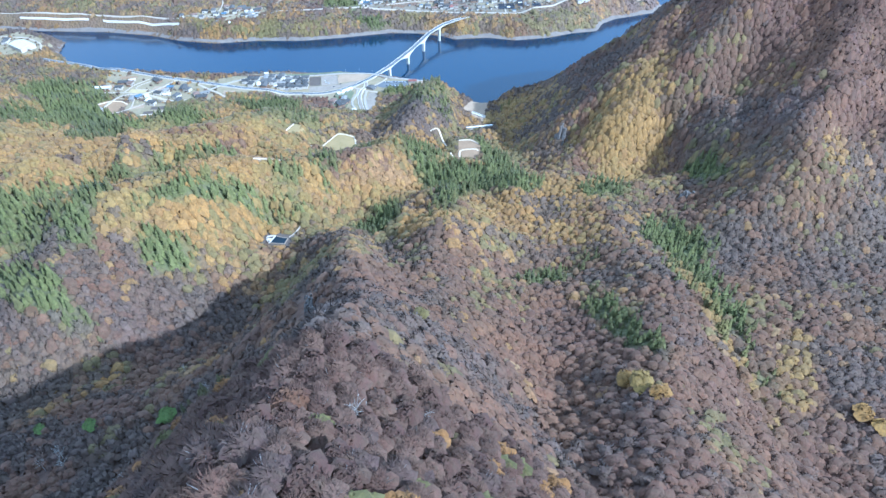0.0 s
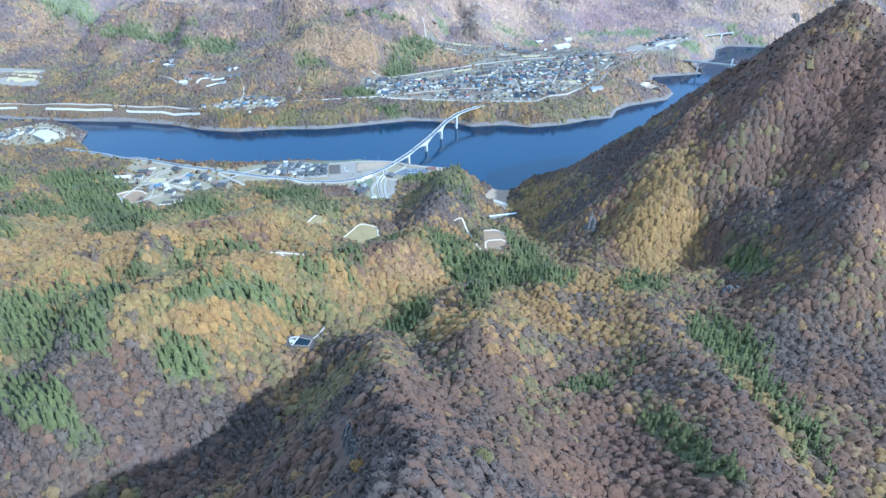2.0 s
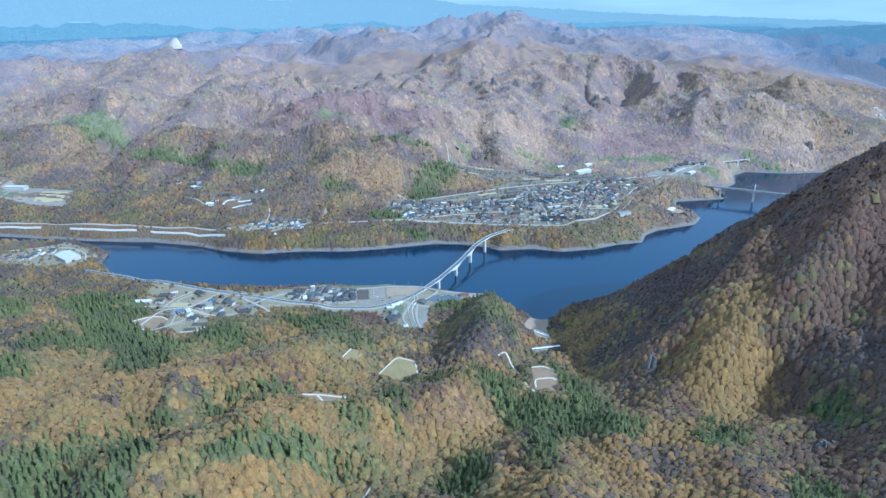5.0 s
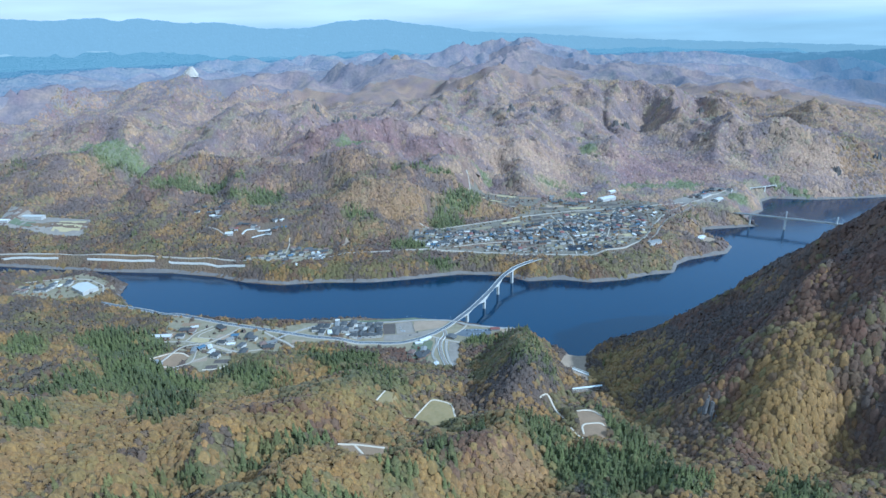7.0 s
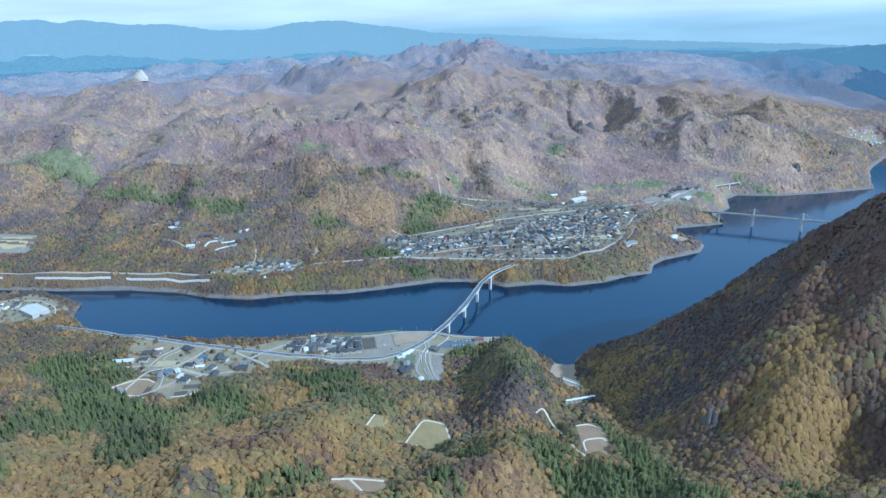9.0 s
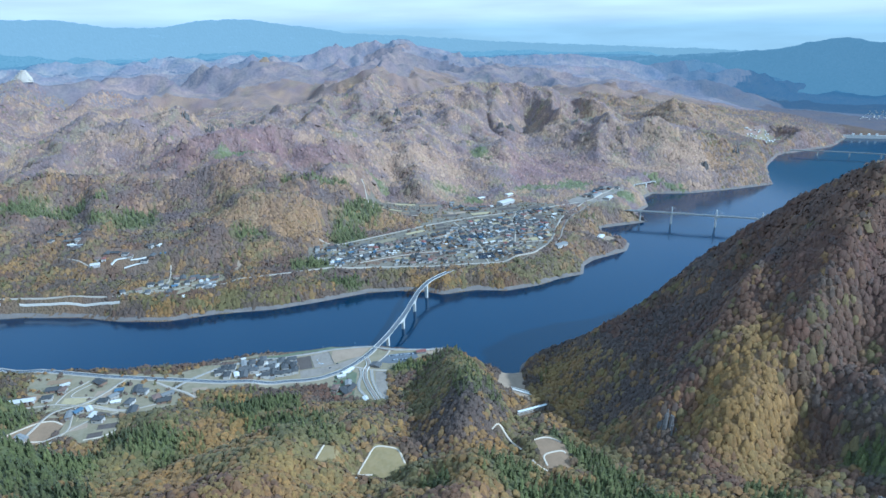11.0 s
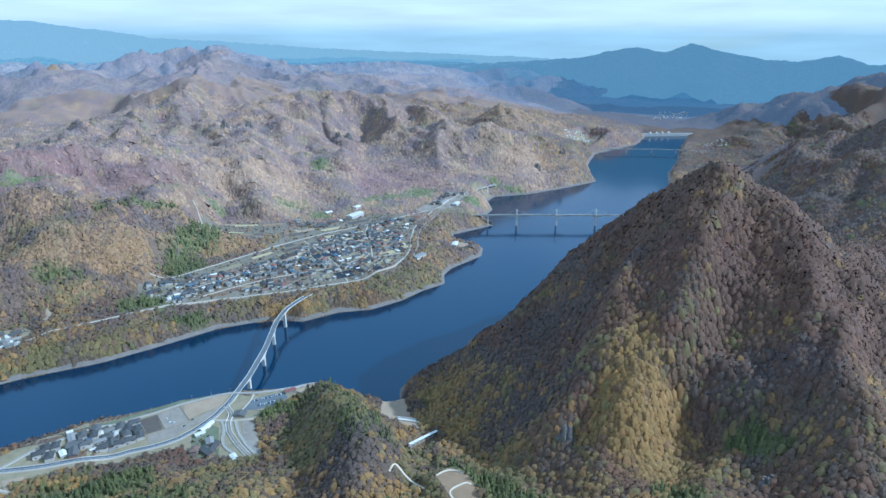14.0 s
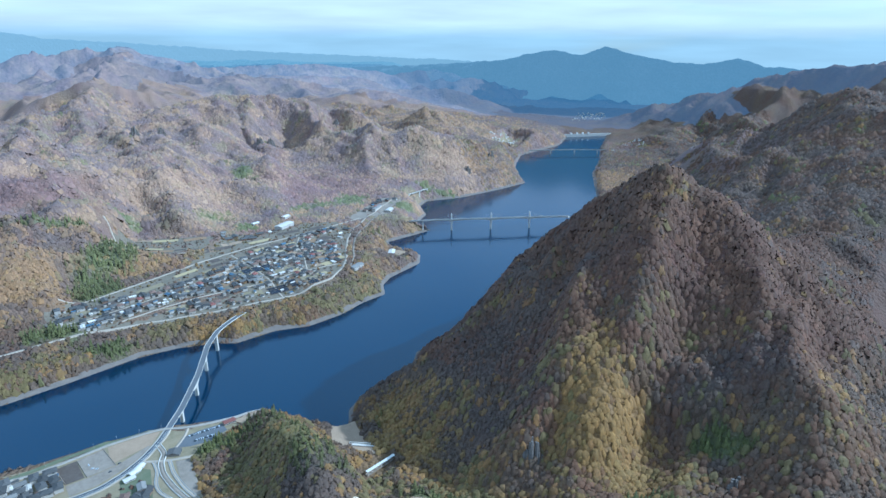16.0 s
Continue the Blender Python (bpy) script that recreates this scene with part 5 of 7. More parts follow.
# ---- single trees on the crest ----
def grown_tree(kind, seed):
    """A tree of its own: bent trunk with limbs, and a crown of twigs or leaf clumps."""
    r = np.random.default_rng(seed)
    thing = holder("tree", 0, 0, 0)
    bm = bmesh.new()

    def limb(a, b, r0, r1):
        a, b = Vector(a), Vector(b)
        side = (b - a).cross(Vector((0.3, 0.7, 0.2))).normalized()
        other = (b - a).cross(side).normalized()
        mid = (a + b) / 2 + side * (b - a).length * r.uniform(-0.08, 0.08)
        loft(bm, [[p + side * w * math.cos(k) + other * w * math.sin(k) for k in (0, 1.26, 2.51, 3.77, 5.03)] for p, w in ((a, r0), (mid, (r0 + r1) / 2), (b, r1))])

    top = (r.uniform(-0.8, 0.8), r.uniform(-0.8, 0.8), 6.5)
    limb((0, 0, -1.5), top, 0.24, 0.11)
    for k in range(6):
        f = r.uniform(0.4, 0.95)
        root = tuple(f * c for c in top[:2]) + (6.5 * f,)
        a = 6.283 * k / 6 + r.uniform(-0.4, 0.4)
        limb(root, (root[0] + 2.6 * math.cos(a), root[1] + 2.6 * math.sin(a), root[2] + r.uniform(1.6, 3.2)), 0.10, 0.04)
    part("trunk", bm, BARK, thing)
    radii = np.array((3.7, 3.7, 3.4))
    if kind == "bare":
        faces = twig_faces(r, 220, radii, 1.3, 0.11)
    else:
        faces = leaf_faces(r, *blob_points(r, 240, radii * 1.15), 0.5)
    faces = facing_out(np.concatenate([faces + (0, 0, 5.6), crown_domes(r, 8, 3.0, 3.3, 1.0, 7) + (0, 0, 2.6)]))
    palette = {**KINDS, "green": [(0.17, 0.225, 0.045)]}[kind]
    verts = faces.reshape(-1, 3)
    tint = np.array(palette[seed % len(palette)]) * 0.95
    if kind == "bare":
        tint = 0.5 * tint + 0.5 * np.array(KINDS["rust"][seed % 3])
    shade = r.uniform(0.94, 1.06, (len(faces), 1)).repeat(3, 0)
    sheet("crown", verts, np.arange(len(verts)).reshape(-1, 3), LEAVES, tint * shade, thing, normals=(0.3 * soft_normals(faces) + np.array((0.1, -0.1, 0.8))).reshape(-1, 3))
    words = {"bare": "leafless grey-brown tree with fine twigs on the ridge", "rust": "russet-leaved tree on the ridge crest", "gold": "golden-brown autumn tree on the ridge", "yellow": "yellow-leaved tree on the ridge", "olive": "olive-green tree among bare trees", "green": "fresh green tree standing among bare trees"}
    return tagged(thing, words[kind], "tree", "trees on the near crest")


CREST_TREES = [grown_tree(k, s) for s, k in enumerate(("bare", "bare", "bare", "bare", "rust", "bare", "gold", "olive", "bare", "yellow"))]
crest_rng = random.Random(3)
step, planted = 8.0 / S, 0
for gy in np.arange(42, 130, step):
    for gx in np.arange(-126, 50, step):
        x, y = gx + crest_rng.uniform(-2, 2), gy + crest_rng.uniform(-2, 2)
        if not inside(np.array([x]), np.array([y]), GROVE)[0]:
            continue
        kind = planted if planted < 10 else crest_rng.choice((0, 1, 2, 3, 5, 8, 0, 1, 2, 3, 5, 8, 4, 4, 4, 4, 6, 7)) if not (-60 < x < -20 and y > 80) else crest_rng.choice((0, 2, 4, 3, 5, 8))
        grow = crest_rng.uniform(1.0, 1.45)
        m = pose(x * S, y * S, float(ground_at(x * S, y * S)) - 0.2, 0, 0, crest_rng.uniform(0, 360)) @ Matrix.Diagonal((grow, grow, grow * crest_rng.uniform(0.85, 1.1), 1))
        if planted < 10:
            CREST_TREES[kind].matrix_basis = m
        else:
            copy_thing(CREST_TREES[kind], Matrix.Identity(4)).matrix_basis = m
        planted += 1

# trees that stand out by themselves: kind, place, size
for seed, (kind, x, y, grow) in enumerate((("green", -154.7, 159.1, 1.55), ("green", -192.8, 152.3, 1.25), ("green", -224, 152, 1.0), ("gold", 71.6, 198.7, 2.2), ("yellow", 79, 190, 1.7), ("gold", 66, 206, 1.5),
                                           ("rust", -47, 86.7, 1.7), ("rust", -40, 80, 1.5), ("yellow", 199, 226, 1.9), ("gold", 206, 218, 1.7), ("yellow", -74, 168, 1.0), ("olive", -30, 176, 1.2))):
    ob = grown_tree(kind, 40 + seed)
    ob.matrix_basis = pose(x * S, y * S, float(ground_at(x * S, y * S)) + 0.5, 0, 0, 37 * seed) @ Matrix.Diagonal((grow, grow, grow * 0.85, 1))
    tagged(ob, group="single trees on the slopes")


def birch(seed):
    """A leafless white-barked tree: trunk, spreading limbs and fine branches."""
    r = random.Random(seed)
    thing = holder("birch", 0, 0, 0)

    def stick(bm, a, b, r0, r1):
        a, b = Vector(a), Vector(b)
        side = (b - a).cross(Vector((0.3, 0.7, 0.2))).normalized()
        other = (b - a).cross(side).normalized()
        loft(bm, [[p + side * w * math.cos(k) + other * w * math.sin(k) for k in (0, 2.1, 4.2)] for p, w in ((a, r0), (b, r1))])

    top = Vector((r.uniform(-1, 1), r.uniform(-1, 1), 9.5))
    bm = bmesh.new()
    stick(bm, (0, 0, -1.5), top, 0.26, 0.10)
    part("trunk", bm, BIRCH_BARK, thing)
    for k in range(11):
        f, a = r.uniform(0.35, 1.0), 2.4 * k + r.uniform(-0.4, 0.4)
        root = top * f
        tip = root + Vector((math.cos(a), math.sin(a), r.uniform(0.5, 1.2))) * r.uniform(2.0, 3.6)
        bm = bmesh.new()
        stick(bm, root, tip, 0.12, 0.05)
        for _ in range(5):
            g = root.lerp(tip, r.uniform(0.4, 1.0))
            stick(bm, g, g + Vector((r.uniform(-1, 1), r.uniform(-1, 1), r.uniform(0.2, 1.2))) * 1.3, 0.06, 0.02)
        part("limb", bm, BIRCH_BARK, thing)
    return tagged(thing, "leafless white-barked tree with bare spreading limbs", "tree", "white-barked trees")


for seed, (x, y, grow) in enumerate(((-192, 132, 1.3), (-186, 127, 1.2), (-197, 126, 1.1), (-27, 84, 1.0), (-14, 95, 0.9), (-120, 96, 1.0), (-104, 88, 1.1), (-90, 112, 0.9), (-140, 175, 1.0), (-176, 205, 0.9))):
    birch(seed).matrix_basis = pose(x * S, y * S, float(ground_at(x * S, y * S)) + 1.5, 0, 0, 50 * seed) @ Matrix.Diagonal((grow, grow, grow, 1))

# ---- roads ----
SURFACES = {"asphalt": ASPHALT, "pale": PALE_ROAD, "gravel": GRAVEL, "white": PATH_STONE}


def resample(line, step):
    """Points at even steps along a smoothed polyline."""
    p = np.array(line, float)
    s = np.concatenate([[0], np.cumsum(np.hypot(*np.diff(p[:, :2], axis=0).T))])
    t = np.linspace(0, s[-1], max(2, int(s[-1] / step) + 1))
    out = np.stack([np.interp(t, s, p[:, k]) for k in range(p.shape[1])], 1)
    for _ in range(3):
        out[1:-1] = out[1:-1] * 0.5 + (out[:-2] + out[2:]) * 0.25
    return out


def sideways(p):
    d = np.gradient(p[:, :2], axis=0)
    d /= np.linalg.norm(d, axis=1)[:, None]
    return np.stack([d[:, 1], -d[:, 0]], 1)


def strip(name, p, half, z, mat, depth=0.0, shift=0.0, parent=None):
    """A band along a line, with sides going down."""
    n = sideways(p)
    mid = p[:, :2] + n * shift
    a, b = mid + n * half, mid - n * half
    if depth:
        low = [np.c_[a + n * 0.5, z - depth], np.c_[a, z], np.c_[b, z], np.c_[b - n * 0.5, z - depth]]
    else:
        low = [np.c_[a, z], np.c_[b, z]]
    v = np.stack(low, 1)
    k = np.arange(v.shape[0] * v.shape[1]).reshape(v.shape[:2])
    q = np.stack([k[:-1, :-1], k[1:, :-1], k[1:, 1:], k[:-1, 1:]], -1).reshape(-1, 4)
    return sheet(name, v.reshape(-1, 3), q, mat, parent=parent)


for road_name, (width, surface, line) in ROADS.items():
    p = resample(metres(line), 5.0)
    n = sideways(p)
    z = np.max([ground_at(p[:, 0] + n[:, 0] * k, p[:, 1] + n[:, 1] * k) for k in (-width / 2, 0, width / 2)], axis=0)
    for _ in range(4):
        z[1:-1] = z[1:-1] * 0.5 + (z[:-2] + z[2:]) * 0.25
    z = z + (0.65 if surface == "white" else 0.5)
    road = strip(road_name, p, width / 2, z, SURFACES[surface], 0.7 if surface == "white" else 3.5)
    tagged(road, {"asphalt": "grey asphalt two-lane road along the lake", "pale": "narrow pale concrete road with low retaining edges", "gravel": "gravel bed between low edges", "white": "narrow white concrete path through the clearing"}[surface], "road", kind="structure")
    if road_name in ("main_road", "shore_road", "side_road", "wall_road"):
        for side in (-1, 1):
            tagged(strip("guard_rail", p, 0.06, z + 0.75, STEEL, 0.4, side * (width / 2 - 0.3), road), "grey steel guard rail")
    if road_name == "main_road":
        for side in (-1, 1):
            tagged(strip("sidewalk", p, 0.9, z + 0.16, PALE_ROAD, 1.2, side * (width / 2 + 1.1), road), "raised pale concrete sidewalk")
        strip("lane_line", p, 0.12, z + 0.02, WHITE_PAINT, 0, 0, road)

# ---- retaining walls along the north shore road ----
for ends in ([(-1105, 1008), (-1040, 1011), (-985, 1012)], [(-925, 1012), (-871, 1012), (-815, 1014), (-790, 1016)], [(-763, 1017), (-726, 1016), (-679, 1012), (-637, 1007), (-606, 1001)]):
    wall_line = resample(metres(ends), 8.0)
    wall = strip("retaining_wall", wall_line, 0.9, np.maximum(ground_at(wall_line[:, 0], wall_line[:, 1]) + 4.4, 13.0), STONE_WALL, 9.0)
    tagged(wall, "pale stone retaining wall below the shore road", "retaining wall", kind="structure")

for name, line in (("long", [(-661, 1102), (-655, 1113), (-637, 1119)]), ("upper", [(-633, 1112), (-622, 1116), (-611, 1121)]), ("lower", [(-640, 1100), (-628, 1105), (-615, 1109)])):
    p = resample(metres(line), 4.0)
    apron = strip("slope_apron", p, 2.6, ground_at(p[:, 0], p[:, 1]) + 1.4, CONCRETE, 2.5)
    tagged(apron, "pale sprayed-concrete apron on the hillside below the viaduct", "retaining wall", kind="structure")


# ---- bridges ----
def box_run(bm, p, n, z, half, depth):
    """A box girder along a line: half width, and depth at each point."""
    rings = []
    for (x, y), (nx, ny), zz, d in zip(p[:, :2], n, z, depth):
        w = half * 0.8
        rings.append([(x + nx * half, y + ny * half, zz), (x - nx * half, y - ny * half, zz), (x - nx * w, y - ny * w, zz - d), (x + nx * w, y + ny * w, zz - d)])
    return loft(bm, rings)


def pier(bm, x, y, z0, z1, turn, wide, thick, flare):
    """A concrete pier that widens along the bridge towards its head."""
    m = Matrix.Translation((x, y, 0)) @ Matrix.Rotation(turn, 4, "Z")
    rings = []
    for f, k in ((0, 1.15), (0.04, 1.0), (0.5, 1.0), (0.75, 1.0 + 0.35 * flare), (1.0, 1.0 + flare)):
        w, t, z = wide / 2, thick / 2 * k, z0 + (z1 - z0) * f
        c = min(w, t) * 0.25
        rings.append([m @ Vector(q) for q in ((-t + c, -w, z), (t - c, -w, z), (t, -w + c, z), (t, w - c, z), (t - c, w, z), (-t + c, w, z), (-t, w - c, z), (-t, -w + c, z))])
    return loft(bm, rings)


def bridge(name, line, half, piers, haunch, base_depth, rail=True):
    """A girder bridge along a plan line; haunch: how much deeper the girder is at each pier, and over what length."""
    line, piers = metres(line), metres(piers)
    p = resample(line, 6.0)
    n, z = sideways(p), p[:, 2]
    thing = holder(name, *line[0])
    inv = thing.matrix_world.inverted()

    def add(part_name, bm, mat, note=""):
        bm.transform(inv)
        return part(part_name, bm, mat, thing, note)

    depth = np.full(len(p), base_depth)
    for (px, py), (deep, reach) in zip(piers, haunch):
        depth = np.maximum(depth, base_depth + deep * np.exp(-(np.hypot(p[:, 0] - px, p[:, 1] - py) / reach) ** 2))
    add("girder", box_run(bmesh.new(), p, n, z - 0.5, half * 0.55, depth), CONCRETE, "pale concrete box girder deepening at the piers")
    add("deck", box_run(bmesh.new(), p, n, z, half, np.full(len(p), 0.5)), CONCRETE)
    add("roadway", box_run(bmesh.new(), p, n, z + 0.08, half - 0.7, np.full(len(p), 0.06)), ASPHALT, "grey asphalt carriageway")
    if rail:
        for side in (-1, 1):
            q = p.copy()
            q[:, :2] += n * side * (half - 0.25)
            add("parapet", box_run(bmesh.new(), q, n, z + 1.0, 0.14, np.full(len(p), 1.0)), CONCRETE, "pale concrete parapet")
    for (px, py), (deep, reach) in zip(piers, haunch):
        k = int(np.argmin(np.hypot(p[:, 0] - px, p[:, 1] - py)))
        turn = math.atan2(-n[k, 0], n[k, 1])
        add("pier", pier(bmesh.new(), p[k, 0], p[k, 1], -8, z[k] - 0.4 - depth[k] * 0.8, turn, half * 1.15, 5.2, 0.5 if deep > 3 else 0.05), CONCRETE, "white concrete pier standing in the water")
    for k in (0, -1):
        bm = bmesh.new()
        block(bm, p[k, 0] - half * 0.9, p[k, 1] - 4, z[k] - 6, p[k, 0] + half * 0.9, p[k, 1] + 4, z[k] - 0.55, 0.4)
        add("abutment", bm, CONCRETE)
    return thing, p, n


lake_bridge, _, _ = bridge("road_bridge", [(-226, 830, 12.8), (-218, 845, 14), (-200, 880, 16), (-177, 937, 20), (-159, 1000, 23), (-142, 1034, 25), (-124, 1053, 26.4), (-110, 1065, 27.2), (-100, 1072, 27.6)], 5.2,
                                 [(-203, 876), (-183, 924), (-164, 978), (-145, 1029)], [(2.2, 15), (8.0, 19), (8.0, 19), (2.2, 15)], 2.8)
tagged(lake_bridge, "long white concrete road bridge curving over the lake", "bridge")

tower_bridge, tb_p, tb_n = bridge("cable_bridge", [(195, 1432, 25), (260, 1408, 25), (389, 1366, 25), (473, 1335, 25), (562, 1304, 25), (640, 1272, 25)], 5.0,
                                  [(331, 1385), (391, 1365), (476, 1334), (560, 1305)], [(0.7, 12), (3.5, 20), (3.5, 20), (3.5, 20)], 3.0)
tagged(tower_bridge, "long cable-stayed concrete bridge with white towers", "bridge")
for k, (tx, ty) in enumerate(metres([(391, 1365), (476, 1334), (560, 1305)])):
    inv = tower_bridge.matrix_world.inverted()
    at = int(np.argmin(np.hypot(tb_p[:, 0] - tx, tb_p[:, 1] - ty)))
    nx, ny = tb_n[at]
    for side in (-1, 1):
        bm = bmesh.new()
        x, y = tb_p[at, 0] + nx * side * 4.4, tb_p[at, 1] + ny * side * 4.4
        bmesh.ops.create_cone(bm, cap_ends=True, segments=8, radius1=1.7, radius2=1.2, depth=20, matrix=Matrix.Translation((x, y, 46)))
        bm.transform(inv)
        tower = part("tower", bm, WHITE_PAINT, tower_bridge, "slim white tower")
        for reach in (-50, -36, -22, 22, 36, 50):
            bm = bmesh.new()
            a, b = Vector((x, y, 55.5)), Vector((x + ny * -reach, y + nx * reach, 38.6))
            d = b - a
            bmesh.ops.create_cone(bm, cap_ends=True, segments=5, radius1=0.07, radius2=0.07, depth=d.length, matrix=Matrix.Translation((a + b) / 2) @ d.to_track_quat("Z", "Y").to_matrix().to_4x4())
            bm.transform(inv)
            part("stay_cable", bm, STEEL, tower_bridge)

far_bridge, _, _ = bridge("girder_bridge", [(1090, 2060, 15), (1132, 2039, 15), (1247, 2000, 15), (1340, 1950, 15), (1370, 1930, 15)], 4.5, [(1160, 2030), (1247, 2000), (1322, 1960)], [(1, 10)] * 3, 2.4)
tagged(far_bridge, "low grey girder bridge across the far lake", "bridge")
viaduct, _, _ = bridge("viaduct", [(-690, 1136, 40), (-640, 1140, 41), (-577, 1146, 42), (-500, 1150, 43), (-440, 1152, 44)], 4.0, [(-575, 1146), (-548, 1148), (-610, 1143)], [(0.4, 6)] * 3, 1.6)
tagged(viaduct, "hillside road viaduct with pale parapets and white piers", "viaduct")
cape_viaduct, _, _ = bridge("viaduct", [(318, 1545, 33), (390, 1590, 30), (462, 1636, 27)], 3.2, [(350, 1565), (390, 1590), (430, 1616)], [(0.4, 6)] * 3, 1.6)
tagged(cape_viaduct, "grey railway viaduct skirting the wooded cape", "viaduct")
shore_bridge, _, _ = bridge("viaduct", [(-412, 1052, 22), (-385, 1063, 23), (-355, 1072, 24)], 3.2, [(-385, 1063)], [(0.4, 6)], 1.4)
tagged(shore_bridge, "short pale road viaduct among trees on the bank", "viaduct")

dam = holder("dam", *metres([(1460, 2330, 0)])[0])
inv = dam.matrix_world.inverted()
run = np.array(metres([(1440 + 26 * k, 2338 - 6.5 * k, 12.0) for k in range(10)]))
bm = box_run(bmesh.new(), run, sideways(run), run[:, 2], 4.0, np.full(10, 34.0))
bm.transform(inv)
part("dam_wall", bm, CONCRETE, dam)
for k in (2, 3, 4, 5):
    bm = block(bmesh.new(), run[k, 0] - 5, run[k, 1] - 5, 15, run[k, 0] + 5, run[k, 1] + 5, 27, 0.5)
    bm.transform(inv)
    part("gate_tower", bm, WHITE_PAINT, dam, "white gate tower on the crest")
tagged(dam, "white concrete dam closing the far end of the lake", "dam")

# ---- open ground ----
def plot(name, ring, mat, label, cell=4.0, lift=0.3, category="field"):
    """A patch of other ground laid on the land."""
    ring = metres(ring)
    cell = cell * S
    r = np.array(ring, float)
    x, y = np.meshgrid(np.arange(r[:, 0].min(), r[:, 0].max() + cell, cell), np.arange(r[:, 1].min(), r[:, 1].max() + cell, cell))
    bm = bmesh.new()
    verts = [bm.verts.new((a, b, 0)) for a, b in ring]
    bm.faces.new(verts)
    bmesh.ops.triangulate(bm, faces=bm.faces[:])
    for axis, lines in (((1, 0, 0), x[0]), ((0, 1, 0), y[:, 0])):
        for v in lines:
            bmesh.ops.bisect_plane(bm, geom=bm.verts[:] + bm.edges[:] + bm.faces[:], plane_co=(v, v, 0), plane_no=axis)
    for v in bm.verts:
        v.co.z = max(float(ground_at(v.co.x, v.co.y)), 0.4) + lift
    me = bpy.data.meshes.new(name)
    bmesh.ops.recalc_face_normals(bm, faces=bm.faces[:])
    bm.to_mesh(me)
    bm.free()
    me.materials.append(mat)
    return tagged(new(name, me), label, category, kind="structure")


def oblong(cx, cy, w, d, turn):
    c, s = math.cos(radians(turn)), math.sin(radians(turn))
    return [(cx + u * c - v * s, cy + u * s + v * c) for u, v in ((-w / 2, -d / 2), (w / 2, -d / 2), (w / 2, d / 2), (-w / 2, d / 2))]


plot("village_ground", OPEN_RINGS[0], VILLAGE_SOIL, "dry grass and earth between village houses", 12, 0.15, "ground")
plot("lakeside_ground", OPEN_RINGS[1], DRY_GRASS, "dry grass and earth on the south shore", 10, 0.15, "ground")
plot("hamlet_ground", OPEN_RINGS[2], DRY_GRASS, "dry meadow round the hamlet", 10, 0.15, "ground")
plot("spit_ground", OPEN_RINGS[3], DRY_GRASS, "dry grass on the lake spit", 10, 0.15, "ground")
plot("bank_ground", OPEN_RINGS[4], DRY_GRASS, "dry meadow above the north bank", 10, 0.15, "ground")
plot("works_ground", OPEN_RINGS[5], GRAVEL, "levelled pale ground round the works", 10, 0.15, "ground")
plot("station_ground", OPEN_RINGS[6], GRAVEL, "gravel ground round the station", 10, 0.15, "ground")
plot("cape_plot", OPEN_RINGS[7], EARTH, "bare brown earth platform on the cape", 6, 0.2, "ground")
plot("terrace_ground", OPEN_RINGS[23], VILLAGE_SOIL, "dry grass banks between terraced fields", 8, 0.15, "ground")
plot("terrace_field", OPEN_RINGS[24], BROWN_SOIL, "brown tilled terrace bounded by white paths", 6, 0.3)
plot("garden_ground", OPEN_RINGS[25], DRY_GRASS, "dry grass and vegetable gardens below the hamlet", 6, 0.3, "ground")
plot("hill_meadow", OPEN_RINGS[8], PALE_MEADOW, "pale dry meadow between the woods")
plot("hill_field", OPEN_RINGS[9], BROWN_SOIL, "dry brown field on the hill")
plot("hill_clearing", OPEN_RINGS[10], PALE_MEADOW, "pale bare clearing in the wood")
plot("gravel_clearing", OPEN_RINGS[11], BROWN_SOIL, "brown gravel clearing with pale paths")
plot("tank_ground", OPEN_RINGS[12], DARK_SOIL, "trampled dry grass round the water tank")
plot("inlet_ground", OPEN_RINGS[14], EARTH, "bare brown earth at the head of the inlet")
plot("far_village_ground", OPEN_RINGS[15], DRY_GRASS, "pale fields of the far village", 20, 0.3)

